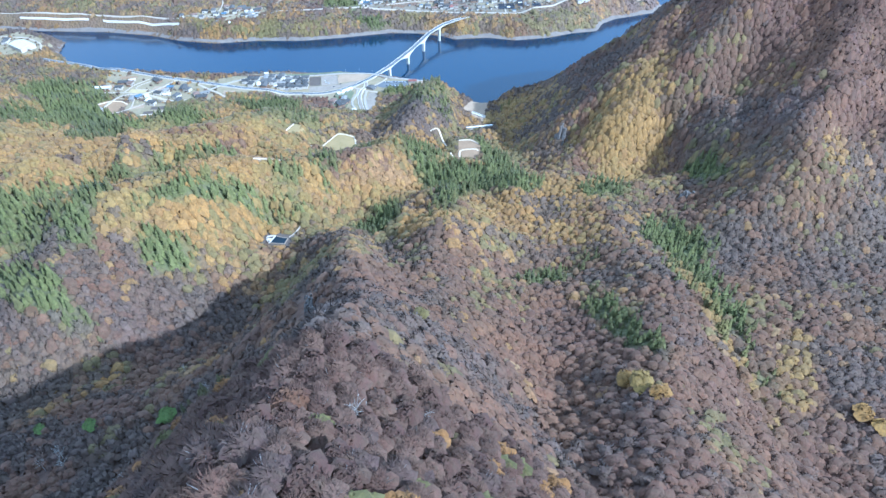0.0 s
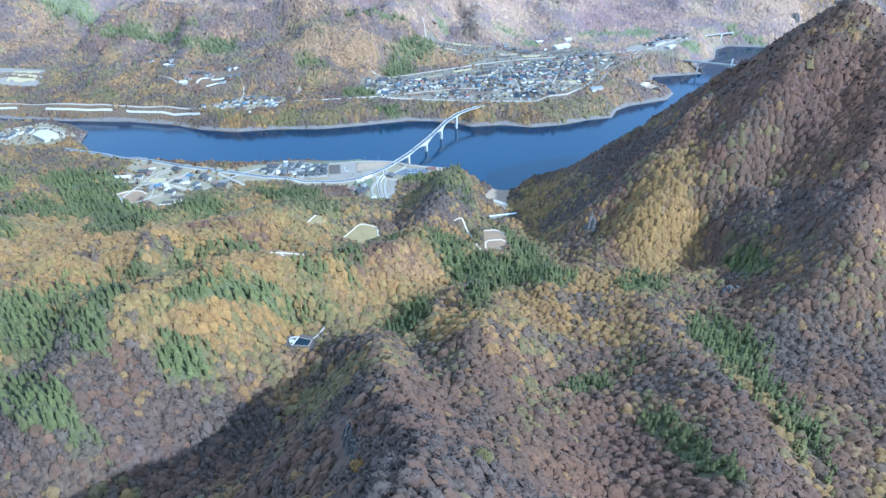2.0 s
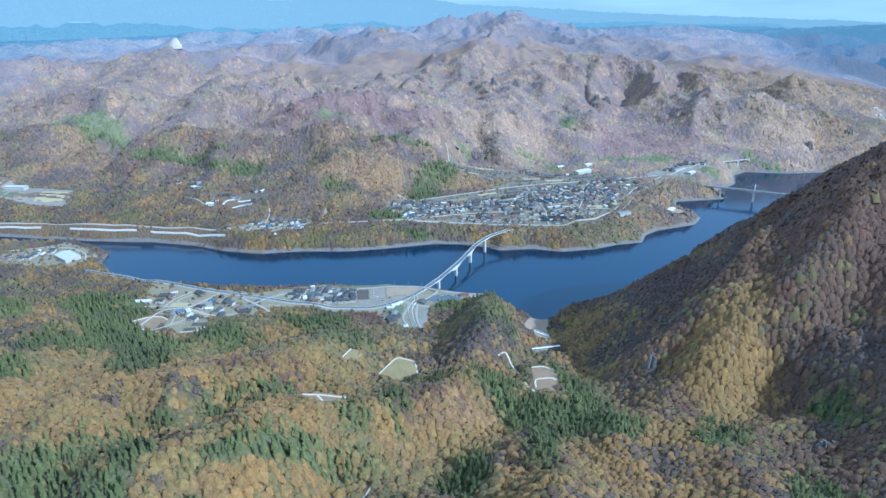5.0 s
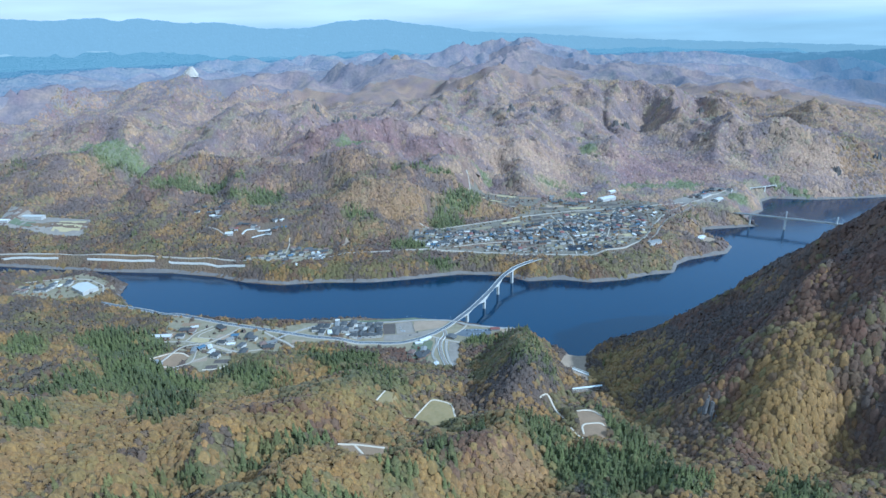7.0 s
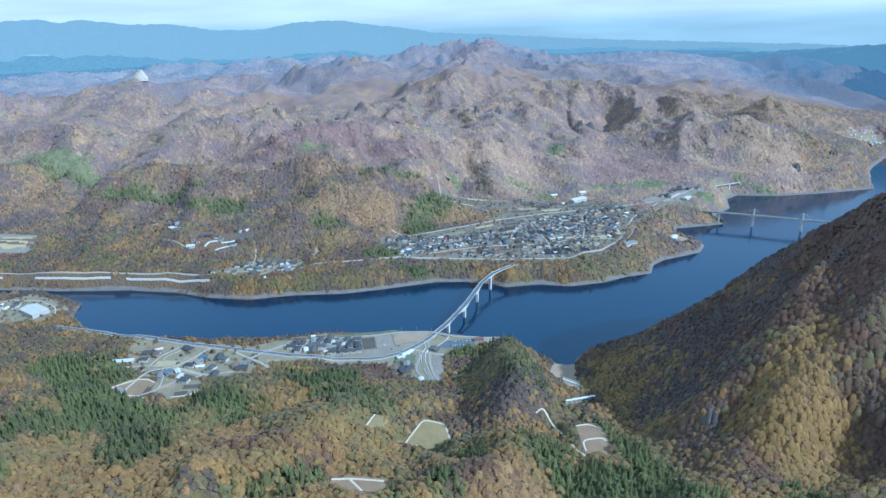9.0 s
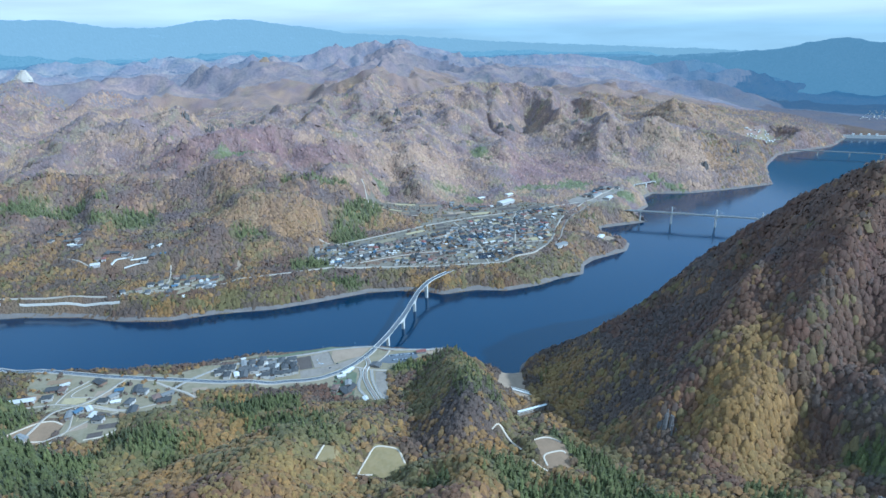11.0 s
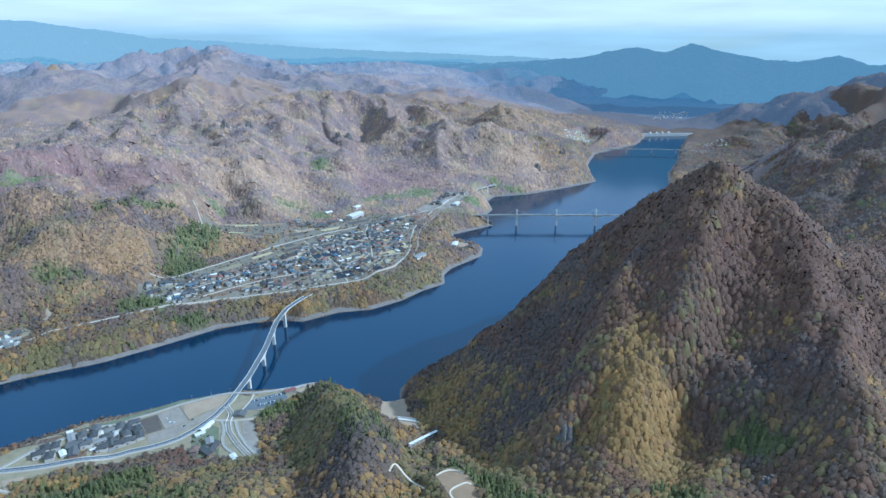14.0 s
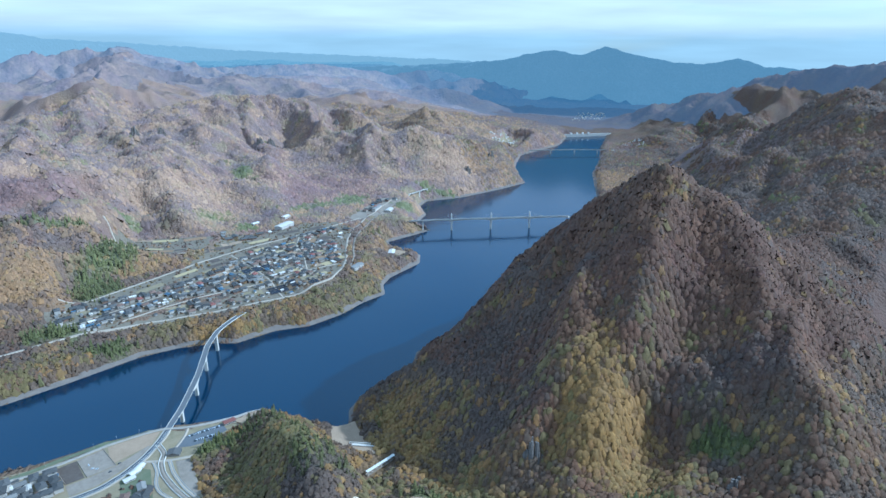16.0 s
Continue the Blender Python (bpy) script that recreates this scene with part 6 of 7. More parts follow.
FIELDS = [(-255, 1150, 34, 16, 12), (-215, 1165, 28, 14, 20), (-185, 1130, 36, 12, 5), (-140, 1175, 30, 18, 15), (-105, 1185, 26, 16, 15), (-75, 1140, 30, 14, 5), (-20, 1140, 34, 14, 8), (15, 1150, 26, 16, 15),
          (-15, 1200, 36, 22, 15), (-10, 1230, 40, 18, 15), (30, 1215, 22, 20, 15), (60, 1225, 24, 18, 20), (-110, 1225, 30, 14, 20), (-85, 1250, 24, 14, 25), (-160, 1255, 40, 10, 28), (-215, 1215, 44, 12, 28),
          (-275, 1180, 40, 12, 22), (-20, 1360, 44, 12, 15), (40, 1390, 46, 14, 15), (100, 1400, 34, 16, 25), (-70, 1365, 40, 12, 20), (-130, 1400, 40, 14, 0), (-180, 1412, 44, 12, -15), (-215, 1430, 36, 10, -25),
          (-100, 1340, 60, 12, 25), (70, 1290, 30, 20, 30), (95, 1330, 26, 20, 35), (0, 1290, 26, 14, 20), (-45, 1290, 28, 14, 22), (-300, 1165, 26, 12, 20), (-543, 746, 26, 12, 5), (-515, 757, 22, 14, 5),
          (-490, 712, 24, 10, 0), (-560, 724, 22, 12, 5), (-580, 785, 26, 9, 5), (-595, 752, 20, 14, 5),
          (-252, 1392, 40, 8, -42), (-238, 1402, 36, 7, -42), (-222, 1366, 44, 8, -38), (-190, 1352, 40, 8, -22), (-150, 1343, 40, 8, -8), (-200, 1368, 30, 7, -28), (-484, 670, 14, 10, 15), (-478, 684, 18, 8, 10), (-506, 684, 16, 8, 20), (-504, 698, 20, 7, 5), (-52, 1222, 54, 24, 14), (-26, 1141, 54, 22, 8), (18, 1128, 24, 14, 10)]
field_rng = random.Random(9)
for _ in range(400):
    fx, fy, w, d = field_rng.uniform(-235, 100), field_rng.uniform(1130, 1340), field_rng.uniform(15, 27), field_rng.uniform(9, 15)
    ax, ay = np.array([fx]), np.array([fy])
    if len(FIELDS) < 86 and inside(ax, ay, OPEN_RINGS[0])[0] and all(math.hypot(fx - a[0], fy - a[1]) > (w + a[2]) * 0.5 for a in FIELDS) and all(along(ax, ay, line)[0][0] > w * 0.5 + width / 3 for width, _, line in ROADS.values()):
        FIELDS.append((fx, fy, w, d, 18))
TURNED = [DARK_SOIL, STRAW, DARK_SOIL, EARTH, DARK_SOIL, DRY_GRASS, BROWN_SOIL]
NOTES = {"dark_soil": "dark ploughed field between the houses", "rice_stubble": "straw-coloured stubble field", "green_grass": "green grass field", "bare_earth": "brown bare earth field", "dry_grass": "dry yellowish grass field", "brown_soil": "brown tilled field"}
field_rng = random.Random(5)
for k, f in enumerate(FIELDS):
    mat = TURNED[field_rng.randrange(len(TURNED))]
    plot("field", oblong(*f), mat, NOTES[mat.name], 14, 0.45)
plot("lakeside_field", [(-272, 842), (-240, 847), (-224, 847), (-233, 829), (-266, 815), (-271, 828)], EARTH, "bare brown field with dry grass by the bridge", 8, 0.45)
plot("yard", [(-298, 833), (-276, 841), (-265, 811), (-289, 805)], GRAVEL, "grey gravel yard inside low pale walls", 8, 0.45, "yard")
plot("dark_field", [(-316, 829), (-299, 834), (-291, 805), (-306, 802)], DARK_SOIL, "dark ploughed plot beside the yard", 8, 0.45)
plot("roadside_strip", [(-306, 800), (-289, 803), (-264, 810), (-236, 828), (-233, 824), (-254, 804), (-280, 789), (-302, 784)], GRAVEL, "grey gravel strip beside the main road", 8, 0.45, "yard")
plot("parking_lot", [(-212, 814), (-202, 829), (-184, 833), (-165, 834), (-162, 822), (-178, 811), (-198, 810)], ASPHALT, "grey asphalt parking lot at the bridge", 8, 0.45, "yard")
plot("ramp_lawn", [(-234, 815), (-215, 840), (-204, 838), (-214, 822), (-225, 808)], DRY_GRASS, "dry grass between the bridge ramp and the stream", 8, 0.45)
plot("point", [(-155, 836), (-122, 856), (-108, 850), (-128, 836), (-148, 828)], EARTH, "bare earth point beyond the parking lot", 8, 0.45, "yard")
plot("stream_meadow", [(-262, 748), (-236, 744), (-236, 790), (-250, 800), (-262, 786)], GREEN_GRASS, "green grass round the houses by the stream", 8, 0.4)
plot("cut_slope", [(-214, 792), (-200, 790), (-197, 735), (-203, 738), (-212, 765)], GRAVEL, "grey bare cut slope beside the stream road", 8, 0.5, "yard")
plot("embankment_grass", [(-380, 822), (-352, 834), (-300, 848), (-245, 857), (-223, 856), (-223, 852), (-245, 852), (-300, 842), (-352, 829)], GREEN_GRASS, "green grassed embankment above the water", 8, 0.45)
plot("junction_earth", [(-421, 762), (-404, 763), (-398, 742), (-413, 742)], EARTH, "pale bare earth beside the junction", 8, 0.45, "yard")
for a, b in (((-298, 833), (-289, 805)), ((-276, 841), (-265, 811)), ((-298, 833), (-276, 841)), ((-289, 805), (-265, 811)), ((-316, 829), (-306, 802))):
    line = resample(metres([a, b]), 8.0)
    kerb = strip("yard_wall", line, 0.25, ground_at(line[:, 0], line[:, 1]) + 1.2, GRAVEL, 1.3)
    tagged(kerb, "low pale concrete wall round the yard", "wall", kind="structure")
for side in (-1, 1):
    line = resample(metres(ROADS["stream_bed"][2]), 5.0)
    bank = strip("stream_wall", line, 0.35, ground_at(line[:, 0], line[:, 1]) + 1.6, CONCRETE, 2.0, side * 3.6)
    tagged(bank, "white concrete wall along the stream channel", "wall", kind="structure")
plot("bank_slip", [(-466, 1104), (-462, 1127), (-454, 1114), (-456, 1093)], EARTH, "pale bare slip of earth in the wood", 6, 0.5, "yard")
plot("bank_meadow", [(-529, 1016), (-506, 1033), (-511, 1049), (-529, 1047)], DRY_GRASS, "pale green meadow on the north bank", 6, 0.45)
for ring in ([(-544, 740), (-522, 740), (-517, 731), (-537, 730)], [(-516, 734), (-502, 734), (-498, 728), (-511, 728)]):
    plot("field", ring, STRAW, NOTES["rice_stubble"], 6, 0.5)
plot("sports_ground", oblong(-1060, 1136, 60, 34, 4), STRAW, "pale earth sports ground", 10, 0.4, "yard")
plot("school_lawn", oblong(-1165, 1128, 54, 20, 4), GREEN_GRASS, "green pitch beside the long building", 10, 0.4, "yard")


# ---- buildings ----
def house(name, label, w, d, h, roof, wall, hip=False, rise=0.42, windows=2):
    """A house with its roof, windows and door, standing on the origin."""
    thing = holder(name, 0, 0, 0)
    bm = block(bmesh.new(), -w / 2, -d / 2, -1.5, w / 2, d / 2, h)
    part("wall", bm, wall, thing)
    o, top, t = 0.7, h + rise * d / 2 + 0.35, 0.25
    inset = d / 2 if hip else 0.0
    bm = bmesh.new()
    for lift in (0, -t):
        e = [bm.verts.new(p) for p in ((-w / 2 - o, -d / 2 - o, h + lift), (w / 2 + o, -d / 2 - o, h + lift), (w / 2 + o, d / 2 + o, h + lift), (-w / 2 - o, d / 2 + o, h + lift))]
        if lift == 0:
            r = [bm.verts.new(p) for p in ((-w / 2 - o + inset, 0, top), (w / 2 + o - inset, 0, top))]
            for f in ((e[0], e[1], r[1], r[0]), (e[2], e[3], r[0], r[1]), (e[1], e[2], r[1]), (e[3], e[0], r[0])):
                bm.faces.new(f)
            upper = e
        else:
            bm.faces.new(e[::-1])
            for k in range(4):
                bm.faces.new((upper[k - 1], e[k - 1], e[k], upper[k]))
    part("roof", bm, ROOFS[roof], thing)
    part("ridge_cap", block(bmesh.new(), -w / 2 - o + inset, -0.22, top - 0.12, w / 2 + o - inset, 0.22, top + 0.16, 0.06), ROOFS[roof], thing)
    for side in (-1, 1):
        for k in range(windows):
            x = (k + 0.5) / windows * w - w / 2
            z = 3.6 if h > 4.6 and k % 2 else 0.9
            part("window", block(bmesh.new(), x - 0.9, side * (d / 2 + 0.04) - 0.06, z, x + 0.9, side * (d / 2 + 0.04) + 0.06, z + 1.4, 0.04), GLASS, thing)
    part("door", block(bmesh.new(), w / 2 - 0.03, -0.5, 0.0, w / 2 + 0.08, 0.5, 2.05), WALL_PAINT[3], thing)
    return tagged(thing, label, "house")


PROTOTYPES = [
    house("house", "two-storey house with dark grey tiled roof and white walls", 10, 7.5, 5.4, "slate", WALL_PAINT[0], True),
    house("house", "farmhouse with broad dark tiled roof and timber walls", 13, 8.5, 3.6, "slate", WALL_PAINT[3], False, 0.5),
    house("house", "house with silver-grey roof and cream walls", 9, 7, 5.2, "silver", WALL_PAINT[1], False),
    house("house", "house with rust-red sheet roof and white walls", 9.5, 7, 4.8, "red", WALL_PAINT[0], True),
    house("house", "small house with blue sheet roof and grey walls", 8, 6, 3.4, "blue", WALL_PAINT[2], False),
    house("house", "house with brown roof and cream walls", 9, 7.5, 5.2, "brown", WALL_PAINT[1], True),
    house("shed", "low white sheet-roofed shed", 9, 5, 2.8, "white", WALL_PAINT[0], False, 0.25, 1),
    house("shed", "low silver-roofed farm shed", 12, 6, 3.0, "silver", WALL_PAINT[2], False, 0.25, 2),
]
WEIGHTS = [0, 0, 0, 0, 0, 1, 1, 1, 1, 2, 3, 4, 5, 5, 6, 7]
used = []
spare = dict(enumerate(PROTOTYPES))


def put_house(kind, x, y, turn, group):
    """Stands a house of that kind on the ground; the first of a kind is the prototype itself."""
    z = float(ground_at(x * S, y * S)) + 0.2
    m = pose(x * S, y * S, z, 0, 0, turn) @ Matrix.Diagonal((1.25, 1.2, 1.1, 1))
    if kind in spare:
        ob = spare.pop(kind)
        ob.matrix_basis = m
    else:
        ob = copy_thing(PROTOTYPES[kind], m)
    used.append((x, y))
    return tagged(ob, group=group)


def settle(ring, count, space, turn, group, seed, kinds=WEIGHTS, fields=True):
    """Houses scattered over a place, off its roads and fields."""
    rnd, space = random.Random(seed), space / S
    xs, ys = [p[0] for p in ring], [p[1] for p in ring]
    tries, done = 0, 0
    while done < count and tries < count * 60:
        tries += 1
        x, y = rnd.uniform(min(xs), max(xs)), rnd.uniform(min(ys), max(ys))
        ax, ay = np.array([x]), np.array([y])
        if not inside(ax, ay, ring)[0] or any(math.hypot(x - a, y - b) < space for a, b in used):
            continue
        if any(along(ax, ay, line)[0][0] < (width / 2 + 6) / S for width, _, line in ROADS.values()):
            continue
        if fields and any(inside(ax, ay, oblong(fx, fy, w + 4, d + 4, a))[0] for fx, fy, w, d, a in FIELDS):
            continue
        put_house(rnd.choice(kinds), x, y, turn + rnd.choice((0, 90)) + rnd.uniform(-9, 9), group)
        done += 1


settle([(-130, 1150), (20, 1165), (90, 1195), (105, 1300), (60, 1340), (-50, 1300), (-130, 1230), (-230, 1190)], 112, 12.5, 18, "houses of the lake village", 1)
settle([(-345, 1145), (-300, 1112), (-200, 1112), (-40, 1122), (60, 1150), (20, 1170), (-140, 1160), (-230, 1200), (-330, 1190)], 48, 12, 15, "houses of the lake village", 2)
settle([(20, 1300), (110, 1300), (160, 1375), (110, 1400), (20, 1360)], 16, 13, 30, "houses of the lake village", 3)
settle([(-120, 1400), (-60, 1360), (20, 1400), (-20, 1430)], 9, 14, 10, "houses of the lake village", 4)
for k, (x, y) in enumerate(((-254, 783), (-249, 791), (-245, 796), (-241, 757), (-258, 757), (-244, 765), (-222, 735), (-246, 752))):
    put_house((6, 6, 6, 1, 5, 2, 6, 1)[k], x, y, 20 + 15 * k, "houses by the stream")
settle([(-402, 800), (-375, 819), (-320, 828), (-308, 798), (-335, 785), (-395, 780)], 26, 13, 12, "houses on the south shore", 5, (0, 0, 0, 0, 1, 1, 1, 6, 0, 0, 7), False)
for k, (x, y) in enumerate(((-577, 767), (-569, 776), (-502, 748), (-479, 736), (-481, 761), (-453, 743), (-531, 779), (-473, 756), (-496, 740), (-444, 751), (-518, 708), (-502, 703), (-524, 702), (-511, 716), (-552, 668), (-490, 692))):
    put_house((1, 6, 2, 0, 1, 5, 1, 0, 6, 7, 4, 6, 7, 6, 7, 0)[k], x, y, 10 + 23 * k, "houses of the hamlet")
settle([(-600, 790), (-450, 780), (-430, 735), (-480, 710), (-560, 715), (-590, 750)], 6, 14, 10, "houses of the hamlet", 7)
settle([(-940, 870), (-880, 935), (-850, 920), (-880, 860)], 12, 13, 0, "houses on the spit", 8, fields=False)
settle([(-620, 1025), (-560, 1018), (-480, 1060), (-485, 1085), (-560, 1080)], 16, 13, 25, "houses on the north bank", 9, fields=False)
settle([(210, 1440), (280, 1470), (330, 1535), (300, 1550), (235, 1490)], 10, 13, 50, "houses by the station", 10, fields=False)
settle([(-800, 1180), (-730, 1180), (-730, 1215), (-800, 1215)], 7, 14, 0, "houses on the hillside", 13, fields=False)
settle([(-690, 1112), (-610, 1105), (-570, 1128), (-680, 1138)], 9, 13, 5, "houses on the hillside", 14, fields=False)
settle([(-514, 1053), (-505, 1072), (-479, 1069), (-476, 1042), (-496, 1033)], 10, 10, 20, "houses on the north bank", 15, (6, 2, 7, 0, 6), False)
for k, (x, y) in enumerate(((-751, 1167), (-736, 1159), (-759, 1172), (-749, 1178), (-613, 1153), (-600, 1153), (-541, 1022), (-538, 1012), (-516, 1009))):
    put_house((6, 7, 6, 2, 0, 6, 1, 7, 6)[k], x, y, 15 + 12 * k, "houses on the hillside" if k < 6 else "houses on the north bank")
for kind in list(spare):
    put_house(kind, -470 - 14 * kind, 742, 5, "houses of the hamlet")


def far_houses(name, label, ring, count, seed):
    """Far-off houses, too small to tell apart, as one mass."""
    rnd, bm = random.Random(seed), bmesh.new()
    xs, ys = [p[0] for p in ring], [p[1] for p in ring]
    done = 0
    while done < count:
        x, y = rnd.uniform(min(xs), max(xs)), rnd.uniform(min(ys), max(ys))
        if not inside(np.array([x]), np.array([y]), ring)[0]:
            continue
        done += 1
        w, d, h = rnd.uniform(4.5, 8), rnd.uniform(3.5, 5), rnd.uniform(3, 5.5)
        m = pose(x * S, y * S, float(ground_at(x * S, y * S)), 0, 0, rnd.uniform(20, 60))
        loft(bm, [[m @ Vector((-w, s * d, -1)), m @ Vector((w, s * d, -1)), m @ Vector((w, s * d, h)), m @ Vector((-w, s * d, h))] for s in (-1, 1)])
        loft(bm, [[m @ Vector((e * (w + 0.6), -d - 0.6, h)), m @ Vector((e * (w + 0.6), d + 0.6, h)), m @ Vector((e * (w + 0.6), 0, h + d * 0.5))] for e in (-1, 1)])
    for v, place in zip(bm.verts, drawn_in([v.co for v in bm.verts])):
        v.co = place
    me = bpy.data.meshes.new(name)
    bmesh.ops.recalc_face_normals(bm, faces=bm.faces[:])
    bm.to_mesh(me)
    bm.free()
    me.materials.append(WALL_PAINT[0])
    return tagged(new(name, me), label, "houses", kind="stuff")


def close_houses(name, label, ring, count, space, seed):
    """The sheds, garages and back houses that fill a village, as one mass with walls and roofs of their own colours."""
    rnd, bm = random.Random(seed), bmesh.new()
    xs, ys, tries, done = [p[0] for p in ring], [p[1] for p in ring], 0, 0
    while done < count and tries < count * 50:
        tries += 1
        x, y = rnd.uniform(min(xs), max(xs)), rnd.uniform(min(ys), max(ys))
        ax, ay = np.array([x]), np.array([y])
        if not inside(ax, ay, ring)[0] or any(math.hypot(x - a, y - b) < space / S for a, b in used) or any(along(ax, ay, line)[0][0] < (width / 2 + 5) / S for width, _, line in ROADS.values()):
            continue
        done += 1
        used.append((x, y))
        w, d, h = rnd.uniform(2.6, 5.2), rnd.uniform(2.2, 3.4), rnd.uniform(2.6, 5.0)
        m = pose(x * S, y * S, float(ground_at(x * S, y * S)), 0, 0, 18 + rnd.choice((0, 90)) + rnd.uniform(-8, 8))
        before = len(bm.faces)
        loft(bm, [[m @ Vector((-w, s * d, -1)), m @ Vector((w, s * d, -1)), m @ Vector((w, s * d, h)), m @ Vector((-w, s * d, h))] for s in (-1, 1)])
        walls = len(bm.faces)
        loft(bm, [[m @ Vector((e * (w + 0.5), -d - 0.5, h + 0.05)), m @ Vector((e * (w + 0.5), d + 0.5, h + 0.05)), m @ Vector((e * (w + 0.5), 0, h + d * 0.45))] for e in (-1, 1)])
        bm.faces.ensure_lookup_table()
        wall_slot, roof_slot = rnd.choice((0, 0, 1, 2)), rnd.choice((3, 3, 3, 3, 4, 4, 5, 6, 7))
        for k in range(before, len(bm.faces)):
            bm.faces[k].material_index = wall_slot if k < walls else roof_slot
    me = bpy.data.meshes.new(name)
    bmesh.ops.recalc_face_normals(bm, faces=bm.faces[:])
    bm.to_mesh(me)
    bm.free()
    for mat in WALL_PAINT[:3] + [ROOFS["slate"], ROOFS["silver"], ROOFS["brown"], ROOFS["white"], ROOFS["blue"]]:
        me.materials.append(mat)
    return tagged(new(name, me), label, "houses", kind="stuff")


close_houses("village_outbuildings", "sheds and garages crowded between village houses", [(-130, 1150), (20, 1165), (90, 1195), (105, 1300), (60, 1340), (-50, 1300), (-130, 1230), (-230, 1190)], 110, 8.0, 61)
close_houses("roadside_outbuildings", "sheds and shops along the village road", [(-345, 1130), (-300, 1104), (-200, 1104), (-40, 1112), (60, 1150), (20, 1170), (-140, 1160), (-230, 1190), (-330, 1180)], 80, 8.5, 62)
close_houses("shore_outbuildings", "sheds and garages between lakeside houses", [(-402, 800), (-375, 819), (-320, 828), (-308, 798), (-335, 785), (-395, 780)], 14, 9.0, 63)
far_houses("far_village", "pale houses of the far village by the lake", [(1010, 2140), (1170, 2250), (1130, 2290), (990, 2200)], 60, 11)
far_houses("valley_town", "pale houses of the town below the dam", [(1789, 2703), (1999, 2688), (2188, 2925), (2035, 2961)], 70, 15)
far_houses("far_shore_houses", "pale houses on the far shore", [(1450, 1960), (1510, 1900), (1550, 1990), (1510, 2040)], 30, 12)


def hall(name, label, x, y, turn, w, d, h, roof, wall, rise=0.18, windows=6):
    ob = house(name, label, w * S, d * S, h * 1.25, roof, wall, False, rise, windows)
    ob.matrix_basis = pose(x * S, y * S, float(ground_at(x * S, y * S)) + 0.2, 0, 0, turn)
    return tagged(ob, category="building")


hall("school", "large white flat-roofed building above the village", 42, 1430, 40, 40, 18, 10, "white", WALL_PAINT[0])
hall("annex", "white annex beside the large white building", 58, 1486, 40, 18, 10, 5, "white", WALL_PAINT[0])
hall("hall", "small white hall at the wood's edge", -6, 1482, 30, 16, 9, 4, "white", WALL_PAINT[0])
hall("warehouse", "white gabled warehouse on the cape", 205, 1258, 60, 22, 11, 5, "white", WALL_PAINT[0])
hall("workshop", "white-roofed workshop on the cape road", 190, 1226, 50, 22, 8, 4, "white", WALL_PAINT[2])
hall("inn", "silver-roofed long building at the road bend", 100, 1158, 35, 26, 11, 6, "silver", WALL_PAINT[0])
hall("culvert_house", "dark flat-roofed building over the stream", -214, 805, 70, 9, 12, 3, "slate", WALL_PAINT[2])
hall("factory", "long white factory with pale roof", -1165, 1156, 4, 56, 14, 8, "white", WALL_PAINT[0])
hall("depot", "white depot beside the sports ground", -1205, 1120, 4, 40, 10, 5, "white", WALL_PAINT[0])
hall("gymnasium", "large white hall with pale roof on the spit", -828, 886, -28, 40, 24, 7, "white", WALL_PAINT[0])
hall("visitor_centre", "low building with red roof at the bridge head", -158, 833, 12, 12, 6, 3.2, "red", WALL_PAINT[1])
hall("greenhouse", "long white greenhouse at the edge of the hamlet", -602, 744, 12, 32, 8, 3.5, "white", WALL_PAINT[0], 0.3)
hall("works_hall", "white gabled hall at the wood's edge on the hillside", -684, 1098, 20, 14, 9, 4, "white", WALL_PAINT[0], 0.5, 3)
hall("station", "long silver-roofed station building", 262, 1482, 48, 40, 9, 5, "silver", WALL_PAINT[0])
hall("store", "white-roofed store beside the station", 285, 1462, 48, 24, 12, 5, "white", WALL_PAINT[0])



def solar_table(label):
    """A row of dark solar panels tilted south on a steel frame."""
    thing = holder("solar_array", 0, 0, 0)
    for k in range(6):
        bm = block(bmesh.new(), -11.6 + 3.9 * k, -2.6, 1.35, -11.6 + 3.9 * k + 3.8, 2.6, 1.43)
        bmesh.ops.rotate(bm, verts=bm.verts[:], cent=(0, 0, 1.4), matrix=Matrix.Rotation(radians(14), 3, "X"))
        part("panel", bm, SOLAR, thing)
    for x in (-10.5, 0.0, 10.5):
        for y, top in ((-1.9, 0.95), (1.9, 1.8)):
            part("post", block(bmesh.new(), x - 0.08, y - 0.08, -0.8, x + 0.08, y + 0.08, top), STEEL, thing)
    for y, z in ((-1.9, 0.9), (1.9, 1.75)):
        part("rail", block(bmesh.new(), -11.6, y - 0.06, z - 0.06, 11.7, y + 0.06, z + 0.06), STEEL, thing)
    return tagged(thing, label, "solar panel", "solar arrays of the village")


array = solar_table("dark blue solar panels tilted on a steel frame")
spots = [(cx + u * math.cos(radians(turn)) - v * math.sin(radians(turn)), cy + u * math.sin(radians(turn)) + v * math.cos(radians(turn)), turn)
         for cx, cy, turn, rows, columns in ((-52, 1222, 14, 4, 3), (-26, 1141, 8, 4, 3), (18, 1128, 10, 2, 1)) for u in [17.0 * (c - (columns - 1) / 2) for c in range(columns)] for v in [5.2 * (k - (rows - 1) / 2) for k in range(rows)]]
for k, (x, y, turn) in enumerate(spots):
    place = pose(x * S, y * S, float(ground_at(x * S, y * S)) + 0.5, 0, 0, turn)
    if k == 0:
        array.matrix_world = place
    else:
        copy_thing(array, place)


